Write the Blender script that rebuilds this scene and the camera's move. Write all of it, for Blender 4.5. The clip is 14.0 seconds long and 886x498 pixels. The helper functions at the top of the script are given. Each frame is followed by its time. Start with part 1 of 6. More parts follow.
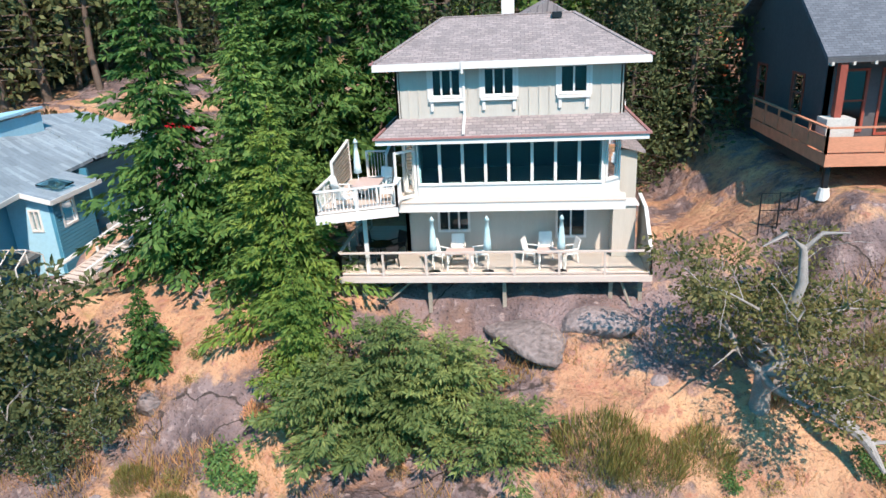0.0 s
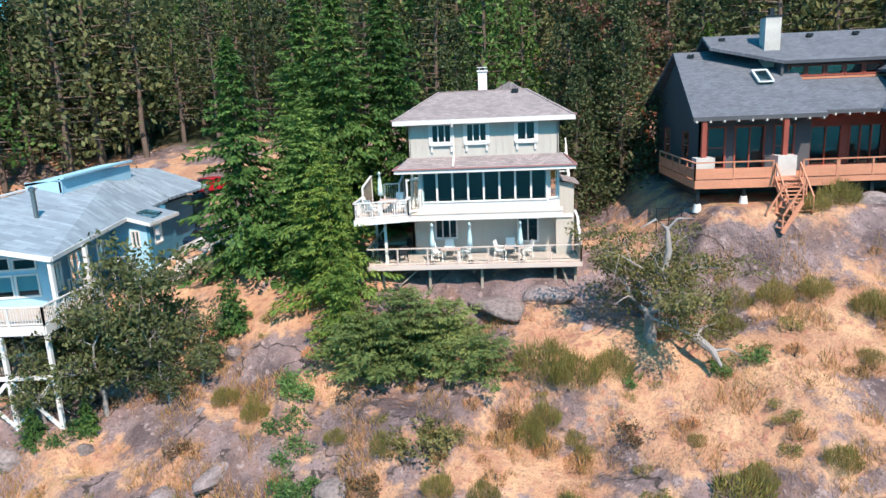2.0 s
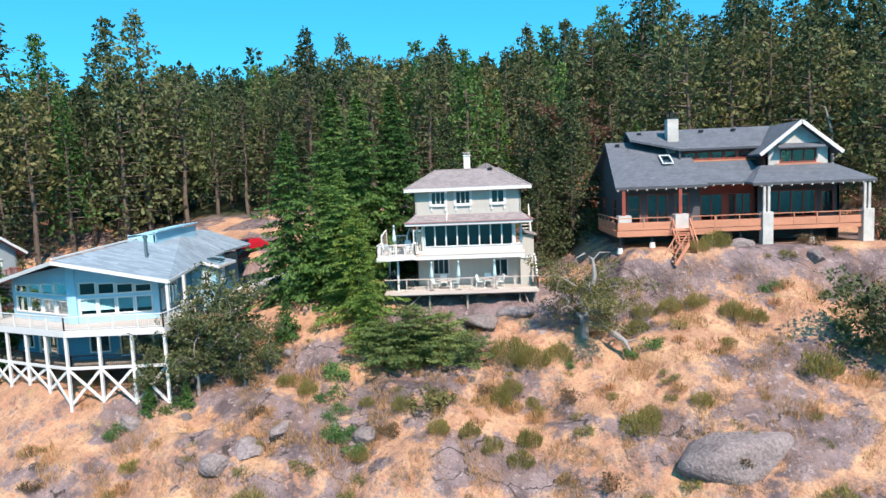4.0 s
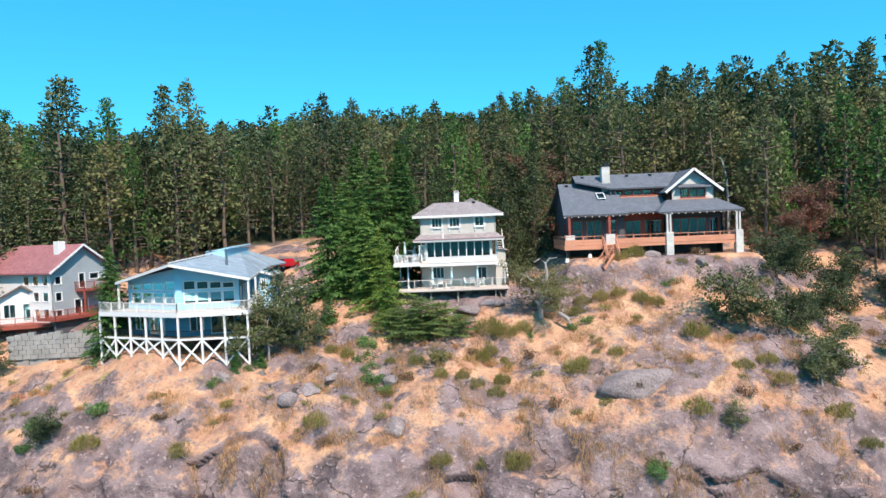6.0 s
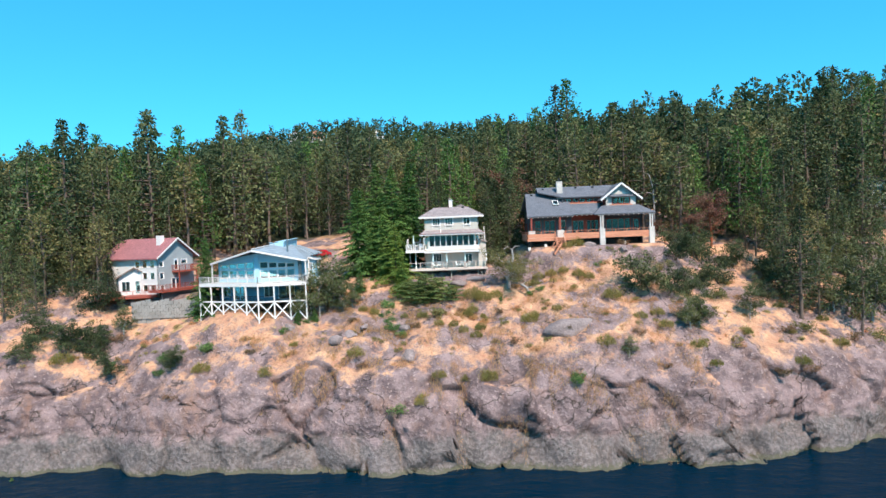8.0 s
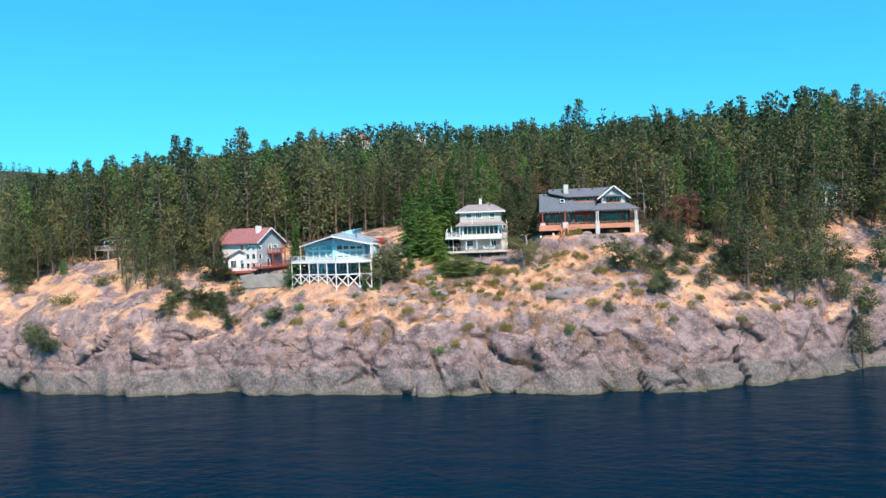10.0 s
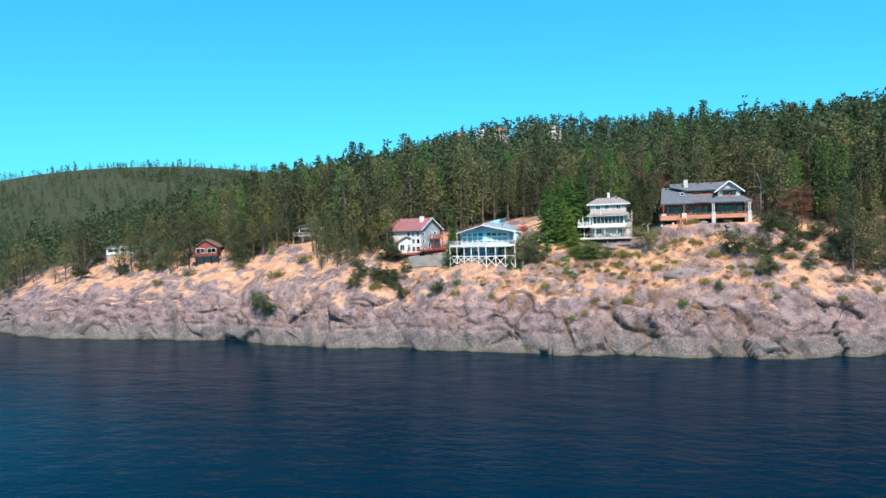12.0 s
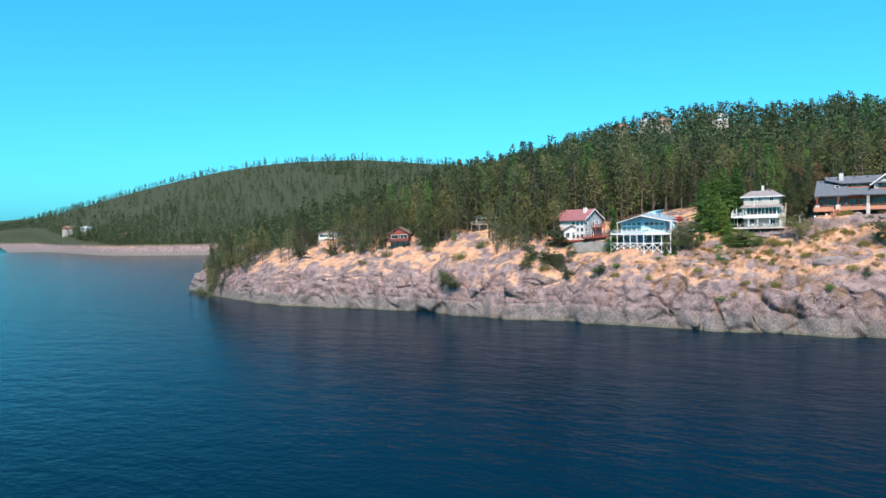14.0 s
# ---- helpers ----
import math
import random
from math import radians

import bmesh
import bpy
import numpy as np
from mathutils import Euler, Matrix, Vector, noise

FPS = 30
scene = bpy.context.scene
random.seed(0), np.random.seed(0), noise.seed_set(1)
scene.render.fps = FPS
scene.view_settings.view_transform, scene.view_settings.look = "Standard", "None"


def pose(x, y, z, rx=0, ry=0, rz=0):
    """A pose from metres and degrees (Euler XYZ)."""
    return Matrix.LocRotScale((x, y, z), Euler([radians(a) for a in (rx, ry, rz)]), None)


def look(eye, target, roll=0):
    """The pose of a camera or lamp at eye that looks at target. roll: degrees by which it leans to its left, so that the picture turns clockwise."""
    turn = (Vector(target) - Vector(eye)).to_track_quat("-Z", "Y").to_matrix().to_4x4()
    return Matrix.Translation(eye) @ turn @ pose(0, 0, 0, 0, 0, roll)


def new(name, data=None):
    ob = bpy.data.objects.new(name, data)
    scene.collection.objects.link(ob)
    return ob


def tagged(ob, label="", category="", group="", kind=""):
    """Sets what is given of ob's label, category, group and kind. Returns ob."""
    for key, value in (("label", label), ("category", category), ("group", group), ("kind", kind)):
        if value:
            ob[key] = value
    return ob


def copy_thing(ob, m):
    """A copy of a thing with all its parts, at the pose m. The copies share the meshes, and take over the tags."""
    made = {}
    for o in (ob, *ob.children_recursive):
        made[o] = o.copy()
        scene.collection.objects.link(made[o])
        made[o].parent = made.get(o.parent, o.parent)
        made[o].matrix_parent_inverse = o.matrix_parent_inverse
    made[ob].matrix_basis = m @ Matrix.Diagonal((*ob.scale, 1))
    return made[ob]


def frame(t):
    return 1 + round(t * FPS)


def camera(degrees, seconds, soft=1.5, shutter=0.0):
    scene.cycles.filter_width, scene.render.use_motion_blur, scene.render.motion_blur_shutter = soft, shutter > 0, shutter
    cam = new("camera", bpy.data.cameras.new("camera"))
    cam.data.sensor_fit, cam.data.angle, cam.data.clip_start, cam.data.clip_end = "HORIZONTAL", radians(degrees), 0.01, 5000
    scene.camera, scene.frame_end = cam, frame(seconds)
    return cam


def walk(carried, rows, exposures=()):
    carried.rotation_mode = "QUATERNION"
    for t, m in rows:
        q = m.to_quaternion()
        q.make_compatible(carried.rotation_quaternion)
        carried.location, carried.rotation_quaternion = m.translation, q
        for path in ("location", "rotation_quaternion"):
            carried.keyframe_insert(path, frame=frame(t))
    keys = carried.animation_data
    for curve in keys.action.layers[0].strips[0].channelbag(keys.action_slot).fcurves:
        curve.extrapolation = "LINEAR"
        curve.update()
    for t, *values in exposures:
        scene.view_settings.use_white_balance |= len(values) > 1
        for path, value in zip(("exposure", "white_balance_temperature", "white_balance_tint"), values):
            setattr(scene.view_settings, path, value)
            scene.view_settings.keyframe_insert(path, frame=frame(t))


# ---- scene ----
cam = camera(66.0, 14.0)
PATH = [
    (0, (0.237, 0.778, 31.067), (0.023, 2.647, 30.39), -2.8),
    (0.5, (0.358, -2.201, 30.974), (0.156, -0.312, 30.351), -2.8),
    (1, (0.521, -5.456, 30.787), (0.33, -3.546, 30.223), -2.7),
    (1.5, (0.68, -8.979, 30.588), (0.5, -7.052, 30.085), -2.6),
    (2, (0.763, -12.603, 30.349), (0.6, -10.659, 29.908), -2.5),
    (2.5, (0.925, -16.4, 30.177), (0.772, -14.442, 29.796), -2.4),
    (3, (1.078, -20.256, 29.983), (0.935, -18.286, 29.668), -2.4),
    (3.5, (1.153, -24.297, 29.789), (1.023, -22.318, 29.534), -2.3),
    (3.7, (1.114, -26.193, 29.737), (0.991, -24.211, 29.505), -2.3),
    (5.8, (-0.006, -49.254, 27.9), (-0.054, -47.256, 27.822), -2.3),
    (6, (-0.047, -51.893, 27.827), (-0.092, -49.895, 27.756), -2.3),
    (6.5, (-0.023, -59.441, 27.566), (-0.063, -57.442, 27.509), -2.3),
    (7, (0.109, -67.373, 27.322), (0.072, -65.374, 27.271), -2.3),
    (7.5, (0.384, -75.564, 27.131), (0.345, -73.565, 27.074), -2.3),
    (7.7, (0.573, -78.96, 27.075), (0.532, -76.962, 27.016), -2.3),
    (9.8, (3.322, -115.398, 25.42), (3.204, -113.402, 25.361), -2.2),
    (10, (3.556, -118.636, 25.384), (3.395, -116.643, 25.326), -2.1),
    (10.5, (4.105, -126.276, 25.377), (3.837, -124.295, 25.316), -2.1),
    (11, (4.733, -133.682, 25.439), (4.378, -131.715, 25.373), -2.0),
    (11.5, (5.562, -141.11, 25.553), (5.12, -139.16, 25.482), -2.1),
    (12, (6.674, -148.608, 25.706), (6.128, -146.686, 25.629), -2.1),
    (12.5, (8.027, -156.057, 25.863), (7.369, -154.171, 25.78), -2.1),
    (13, (9.65, -163.293, 25.99), (8.885, -161.447, 25.902), -2.2),
    (13.5, (11.699, -170.398, 26.088), (10.829, -168.6, 25.997), -2.2),
    (14, (14.035, -177.518, 26.142), (13.067, -175.771, 26.05), -2.0),
]
walk(cam, [(t, look(eye, target, roll)) for t, eye, target, roll in PATH])

# ---- light ----
SUN_EL, SUN_AZ = 49.0, 23.0     # height of the sun; degrees to the right of straight behind the viewer
world = bpy.data.worlds.new("sky")
scene.world = world
world.use_nodes = True
wn, wl = world.node_tree.nodes, world.node_tree.links
sky = wn.new("ShaderNodeTexSky")
sky.sky_type = "NISHITA"
sky.sun_disc = False
sky.sun_elevation = radians(SUN_EL)
sky.sun_rotation = radians(180 - SUN_AZ)
sky.air_density, sky.dust_density, sky.ozone_density = 1.0, 1.2, 2.0
tint = wn.new("ShaderNodeMix")
tint.data_type, tint.blend_type = "RGBA", "MULTIPLY"
tint.inputs[0].default_value = 1.0
tint.inputs[7].default_value = (0.33, 1.24, 1.62, 1)
wl.new(sky.outputs[0], tint.inputs[6])
wl.new(tint.outputs[2], wn["Background"].inputs[0])
wn["Background"].inputs[1].default_value = 0.109
haze = wn.new("ShaderNodeBackground")
haze.inputs[0].default_value, haze.inputs[1].default_value = (0.0, 0.62, 1.0, 1), 0.80
both = wn.new("ShaderNodeMixShader")
both.inputs[0].default_value = 0.28
wl.new(wn["Background"].outputs[0], both.inputs[1]), wl.new(haze.outputs[0], both.inputs[2])
wl.new(both.outputs[0], wn["World Output"].inputs[0])
sun = new("sun", bpy.data.lights.new("sun", "SUN"))
sun.data.energy, sun.data.angle, sun.data.color = 5.3, radians(0.6), (1.0, 0.815, 0.70)
a, e = radians(SUN_AZ), radians(SUN_EL)
sun.matrix_world = look((60 * math.sin(a) * math.cos(e), -60 * math.cos(a) * math.cos(e), 60 * math.sin(e) + 40), (0, 0, 40))
scene.view_settings.exposure = 0.45


# ---- materials ----
def material(name, colour, rough=0.7, metal=0.0, scale=3.0, amount=0.25, bump=0.0, fine=0.0, colour2=None, per_object=0.0, per_island=0.0, spec=0.4, stretch=(1, 1, 1)):
    """A surface whose colour varies at two scales, with fine relief."""
    m = bpy.data.materials.new(name)
    m.use_nodes = True
    n, l = m.node_tree.nodes, m.node_tree.links
    b = n["Principled BSDF"]
    b.inputs["Roughness"].default_value, b.inputs["Metallic"].default_value = rough, metal
    b.inputs["Specular IOR Level"].default_value = spec
    tc = n.new("ShaderNodeNewGeometry")
    mp = n.new("ShaderNodeMapping")
    mp.inputs["Scale"].default_value = stretch
    l.new(tc.outputs["Position"], mp.inputs[0])
    big, small = n.new("ShaderNodeTexNoise"), n.new("ShaderNodeTexNoise")
    big.inputs["Scale"].default_value, small.inputs["Scale"].default_value = scale * 0.22, scale * 3
    big.inputs["Detail"].default_value = small.inputs["Detail"].default_value = 4
    l.new(mp.outputs[0], big.inputs["Vector"]), l.new(mp.outputs[0], small.inputs["Vector"])
    add = n.new("ShaderNodeMath")
    add.operation = "ADD"
    l.new(big.outputs[0], add.inputs[0]), l.new(small.outputs[0], add.inputs[1])
    ramp = n.new("ShaderNodeMapRange")
    ramp.inputs[1].default_value, ramp.inputs[2].default_value = 0.7, 1.3
    l.new(add.outputs[0], ramp.inputs[0])
    mix = n.new("ShaderNodeMix")
    mix.data_type = "RGBA"
    c2 = colour2 or tuple(c * (1 - amount) for c in colour)
    mix.inputs[6].default_value, mix.inputs[7].default_value = (*c2, 1), (*colour, 1)
    l.new(ramp.outputs[0], mix.inputs[0])
    out = mix.outputs[2]
    for kind, k in (("obj", per_object), ("isl", per_island)):
        if k:
            src = n.new("ShaderNodeObjectInfo").outputs["Random"] if kind == "obj" else tc.outputs["Random Per Island"]
            mr = n.new("ShaderNodeMapRange")
            mr.inputs[3].default_value, mr.inputs[4].default_value = 1 - k, 1 + k
            l.new(src, mr.inputs[0])
            hsv = n.new("ShaderNodeHueSaturation")
            l.new(mr.outputs[0], hsv.inputs["Value"])
            hr = n.new("ShaderNodeMapRange")
            hr.inputs[3].default_value, hr.inputs[4].default_value = 0.5 + 0.06 * k, 0.5 - 0.06 * k
            l.new(src, hr.inputs[0])
            l.new(hr.outputs[0], hsv.inputs["Hue"])
            l.new(out, hsv.inputs["Color"])
            out = hsv.outputs[0]
    l.new(out, b.inputs["Base Color"])
    if bump:
        bp = n.new("ShaderNodeBump")
        bp.inputs["Strength"].default_value, bp.inputs["Distance"].default_value = bump, fine or 0.02
        l.new(small.outputs[0], bp.inputs["Height"])
        l.new(bp.outputs[0], b.inputs["Normal"])
    return m


def foliage(name, colour, colour2, per_object=0.25, per_island=0.35):
    m = material(name, colour, 0.62, scale=1.2, colour2=colour2, per_object=per_object, per_island=per_island, spec=0.3)
    n, l = m.node_tree.nodes, m.node_tree.links
    b = n["Principled BSDF"]
    tr = n.new("ShaderNodeBsdfTranslucent")
    l.new(b.inputs["Base Color"].links[0].from_socket, tr.inputs[0])
    mx = n.new("ShaderNodeMixShader")
    mx.inputs[0].default_value = 0.3
    l.new(b.outputs[0], mx.inputs[1]), l.new(tr.outputs[0], mx.inputs[2])
    l.new(mx.outputs[0], n["Material Output"].inputs[0])
    return m


SPRUCE = foliage("spruce needles", (0.13, 0.24, 0.055), (0.05, 0.115, 0.03))
SPRING = foliage("bright young needles", (0.20, 0.28, 0.05), (0.085, 0.17, 0.035))
FIR = foliage("dark fir needles", (0.108, 0.138, 0.058), (0.038, 0.06, 0.025), 0.4, 0.55)
PINE = foliage("shore pine needles", (0.16, 0.18, 0.07), (0.07, 0.09, 0.038))
OAK = foliage("olive leaves", (0.22, 0.205, 0.075), (0.11, 0.115, 0.04))
SALAL = foliage("green shrub leaves", (0.13, 0.24, 0.07), (0.06, 0.13, 0.04))
BROOM = foliage("broom stems", (0.31, 0.27, 0.085), (0.18, 0.165, 0.05))
RUST = foliage("rust red leaves", (0.20, 0.085, 0.06), (0.11, 0.09, 0.05))
DRYBUSH = foliage("dry brown twigs", (0.22, 0.14, 0.07), (0.12, 0.085, 0.045))
GRASS = foliage("dry grass", (0.60, 0.36, 0.17), (0.42, 0.24, 0.11))
BARK = material("bark", (0.16, 0.12, 0.095), 0.9, amount=0.5, scale=6, bump=0.6)
DEADWOOD = material("bleached wood", (0.38, 0.35, 0.33), 0.85, amount=0.45, scale=8, bump=0.6)
REDBARK = material("peeling red bark", (0.42, 0.12, 0.06), 0.6, amount=0.4, scale=5)
ROCK = material("granite boulder", (0.33, 0.27, 0.26), 0.9, amount=0.62, scale=1.6, bump=1.0, fine=0.14, per_object=0.15)


def ground_material():
    """Rock near the water and on steep faces, dry grass, moss and bare soil above."""
    m = bpy.data.materials.new("rocky coast ground")
    m.use_nodes = True
    n, l = m.node_tree.nodes, m.node_tree.links
    b = n["Principled BSDF"]
    b.inputs["Roughness"].default_value = 0.92
    b.inputs["Specular IOR Level"].default_value = 0.2
    geo = n.new("ShaderNodeNewGeometry")
    sep, nsep = n.new("ShaderNodeSeparateXYZ"), n.new("ShaderNodeSeparateXYZ")
    l.new(geo.outputs["Position"], sep.inputs[0]), l.new(geo.outputs["Normal"], nsep.inputs[0])

    def tex(scale, detail=6, rough=0.6, sx=(1, 1, 1)):
        t, mp = n.new("ShaderNodeTexNoise"), n.new("ShaderNodeMapping")
        mp.inputs["Scale"].default_value = sx
        l.new(geo.outputs["Position"], mp.inputs[0]), l.new(mp.outputs[0], t.inputs["Vector"])
        t.inputs["Scale"].default_value, t.inputs["Detail"].default_value, t.inputs["Roughness"].default_value = scale, detail, rough
        return t.outputs[0]

    def math_(op, x, y):
        q = n.new("ShaderNodeMath")
        q.operation = op
        for k, v in enumerate((x, y)):
            if isinstance(v, (int, float)):
                q.inputs[k].default_value = v
            else:
                l.new(v, q.inputs[k])
        return q.outputs[0]

    def rng(v, lo, hi, a=0.0, c=1.0):
        q = n.new("ShaderNodeMapRange")
        q.interpolation_type = "SMOOTHSTEP"
        for k, s in enumerate((lo, hi, a, c)):
            q.inputs[k + 1].default_value = s
        l.new(v, q.inputs[0])
        return q.outputs[0]

    def mix(f, c1, c2):
        q = n.new("ShaderNodeMix")
        q.data_type = "RGBA"
        l.new(f, q.inputs[0])
        for k, v in ((6, c1), (7, c2)):
            if isinstance(v, tuple):
                q.inputs[k].default_value = (*v, 1)
            else:
                l.new(v, q.inputs[k])
        return q.outputs[2]

    n1, n2, n3, n4 = tex(0.09), tex(0.45), tex(2.2), tex(9, 4)
    streak = tex(0.35, 5, 0.65, (1, 1, 0.5))
    rock = mix(rng(n2, 0.35, 0.65), (0.125, 0.092, 0.094), (0.30, 0.222, 0.218))
    rock = mix(rng(streak, 0.5, 0.7), rock, (0.26, 0.165, 0.135))
    rock = mix(rng(n3, 0.56, 0.68), rock, (0.39, 0.30, 0.285))
    rock = mix(rng(n4, 0.57, 0.70), rock, (0.075, 0.06, 0.06))
    # rock cracks, the shade inside them put in as dark colour
    for cs, wd in ((0.085, 0.012),):
        v_, vm = n.new("ShaderNodeTexVoronoi"), n.new("ShaderNodeMapping")
        v_.feature = "DISTANCE_TO_EDGE"
        v_.inputs["Scale"].default_value = cs
        vm.inputs["Scale"].default_value, vm.inputs["Rotation"].default_value = (0.7, 0.8, 1.5), (0.3, 0.5, 0.2)
        wob = n.new("ShaderNodeVectorMath")
        wob.operation = "ADD"
        sc = n.new("ShaderNodeTexNoise")
        sc.inputs["Scale"].default_value = 0.35
        sc.inputs["Detail"].default_value = 5
        amp = n.new("ShaderNodeVectorMath")
        amp.operation = "SCALE"
        amp.inputs["Scale"].default_value = 7.0
        l.new(sc.outputs["Color"], amp.inputs[0])
        l.new(geo.outputs["Position"], sc.inputs["Vector"])
        l.new(geo.outputs["Position"], wob.inputs[0]), l.new(amp.outputs[0], wob.inputs[1])
        l.new(wob.outputs[0], vm.inputs[0]), l.new(vm.outputs[0], v_.inputs["Vector"])
        rock = mix(rng(v_.outputs[0], wd, wd * 0.2), rock, (0.07, 0.055, 0.05))
    grass = mix(rng(n2, 0.35, 0.7), (0.47, 0.255, 0.16), (0.66, 0.405, 0.24))
    grass = mix(rng(n3, 0.5, 0.7), grass, (0.42, 0.195, 0.135))
    grass = mix(rng(n4, 0.55, 0.7), grass, (0.30, 0.19, 0.12))
    moss = mix(rng(n3, 0.4, 0.6), (0.22, 0.19, 0.07), (0.36, 0.29, 0.12))
    grass = mix(rng(tex(0.33, 5), 0.60, 0.72), grass, moss)
    # where bare rock shows: low on the cliff, on steep faces, and in patches
    z = math_("ADD", sep.outputs[2], math_("MULTIPLY", math_("SUBTRACT", n1, 0.5), 16))
    z = math_("ADD", z, math_("MULTIPLY", math_("SUBTRACT", n2, 0.5), 9))
    low = rng(z, 7.6, 4.6)
    steep = rng(math_("ADD", nsep.outputs[2], math_("MULTIPLY", math_("SUBTRACT", n3, 0.5), 0.5)), 0.80, 0.62)
    patch = rng(math_("ADD", tex(0.17, 7, 0.62), math_("MULTIPLY", n3, 0.12)), 0.53, 0.60)
    mask = math_("MAXIMUM", math_("MAXIMUM", low, steep), patch)
    col = mix(mask, grass, rock)
    tide = rng(math_("ADD", sep.outputs[2], math_("MULTIPLY", math_("SUBTRACT", n3, 0.5), 1.6)), -3.7, -4.3)
    base_ = rng(math_("ADD", sep.outputs[2], math_("MULTIPLY", math_("SUBTRACT", n2, 0.5), 5.0)), 0.8, -1.2)
    col = mix(math_("MULTIPLY", base_, 0.7), col, mix(rng(n3, 0.4, 0.6), (0.11, 0.105, 0.10), (0.20, 0.185, 0.175)))
    col = mix(tide, col, (0.12, 0.115, 0.08))
    # needle litter and undergrowth below the woods, tree shade darkened into their colour
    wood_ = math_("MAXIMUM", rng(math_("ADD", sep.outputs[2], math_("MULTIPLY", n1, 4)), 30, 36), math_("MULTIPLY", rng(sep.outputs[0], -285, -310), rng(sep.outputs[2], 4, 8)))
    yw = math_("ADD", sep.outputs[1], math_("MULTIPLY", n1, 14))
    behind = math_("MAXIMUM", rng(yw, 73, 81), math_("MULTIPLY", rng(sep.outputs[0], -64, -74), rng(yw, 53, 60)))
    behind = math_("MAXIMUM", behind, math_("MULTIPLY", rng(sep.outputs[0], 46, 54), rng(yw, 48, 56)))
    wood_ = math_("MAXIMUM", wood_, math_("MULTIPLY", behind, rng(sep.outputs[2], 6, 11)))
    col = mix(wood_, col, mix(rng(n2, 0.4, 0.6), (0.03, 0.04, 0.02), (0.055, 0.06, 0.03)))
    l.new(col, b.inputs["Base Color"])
    bp, bp2 = n.new("ShaderNodeBump"), n.new("ShaderNodeBump")
    bp.inputs["Strength"].default_value, bp.inputs["Distance"].default_value = 0.8, 0.5
    bp2.inputs["Strength"].default_value, bp2.inputs["Distance"].default_value = 0.7, 0.12
    l.new(n3, bp.inputs["Height"]), l.new(n4, bp2.inputs["Height"]), l.new(bp.outputs[0], bp2.inputs["Normal"])
    l.new(bp2.outputs[0], b.inputs["Normal"])
    return m


def water_material():
    m = bpy.data.materials.new("sea water")
    m.use_nodes = True
    n, l = m.node_tree.nodes, m.node_tree.links
    b = n["Principled BSDF"]
    b.inputs["Base Color"].default_value = (0.0003, 0.0125, 0.027, 1)
    b.inputs["Roughness"].default_value = 0.08
    b.inputs["IOR"].default_value = 1.085
    b.inputs["Specular IOR Level"].default_value = 0.5
    geo = n.new("ShaderNodeNewGeometry")
    prev = None
    for scale, dist, sx in ((0.12, 0.5, (1, 2.0, 1)), (0.55, 0.22, (1, 1.7, 1)), (2.2, 0.06, (1, 1.4, 1))):
        mp, t, bp = n.new("ShaderNodeMapping"), n.new("ShaderNodeTexNoise"), n.new("ShaderNodeBump")
        mp.inputs["Scale"].default_value, mp.inputs["Rotation"].default_value = sx, (0, 0, radians(25))
        l.new(geo.outputs["Position"], mp.inputs[0]), l.new(mp.outputs[0], t.inputs["Vector"])
        t.inputs["Scale"].default_value, t.inputs["Detail"].default_value = scale, 3
        bp.inputs["Strength"].default_value, bp.inputs["Distance"].default_value = 0.6, dist
        l.new(t.outputs[0], bp.inputs["Height"])
        if prev:
            l.new(prev, bp.inputs["Normal"])
        prev = bp.outputs[0]
    l.new(prev, b.inputs["Normal"])
    return m


# ---- the land ----
SEA = -4.5
SHORE_X = (-4690, -1258, -972, -708, -614, -542, -400, -309, -274, -265, -258, -235, -206, -163, -131, -104, -93, -75, -68, -57, -50, -41, -25, -7, 16, 40, 48.5, 60, 69, 79, 140, 320, 4000)
SHORE_Y = (1436, 558, 425, 323, 319, 323, 328, 252, 111, 71, 52, 44, 27, 15, 15, 15, 12, 7, 6, 9, 9, 6, 6, 3.2, 2.6, 2.6, 6.5, 11, 17, 20, 40, 70, 900)
FORM_X = (-4000, -280, -250, -215, -180, -140, -100, -70, -48, -20, 4, 12, 26, 42, 60, 90, 4000)
FORM_H = (12, 9, 10, 14, 17.5, 19.5, 20.5, 19.5, 17.4, 19.2, 20.4, 21.8, 24.5, 20.5, 20.5, 25, 26)
FORM_W = (50, 34, 30, 28, 28, 28, 28, 27, 25, 25, 28, 28, 29, 34, 34, 36, 60)
STEP_U = (0, 0.03, 0.07, 0.12, 0.2, 0.36, 0.55, 0.75, 0.9, 1.0)
STEP_V = (0, 0.17, 0.33, 0.42, 0.52, 0.655, 0.76, 0.86, 0.94, 1.0)


def smooth(v, lo, hi):
    k = np.clip((v - lo) / (hi - lo), 0, 1)
    return k * k * (3 - 2 * k)


def wave(x, y, s, seed):
    """Cheap smooth noise on arrays, about -1 to 1."""
    r = random.Random(seed)
    out = 0
    for k in range(5):
        a, p, q = r.uniform(0, 6.28), r.uniform(0, 6.28), r.uniform(0.7, 1.5) / s
        u = (x * math.cos(a) + y * math.sin(a)) * q
        v = (-x * math.sin(a) + y * math.cos(a)) * q
        out = out + np.sin(u * 6.28 + p + 1.3 * np.sin(v * 4.1 + p * 2))
    return out / 3.2


PADS = ((0.0, 37.5, 7, 6.5, 20.1), (-29, 38, 9, 7.5, 18.4), (-50, 40, 9, 7.5, 17.4), (24, 37.5, 10, 9.5, 23.2), (-18, 42, 4.5, 7, 19.8))


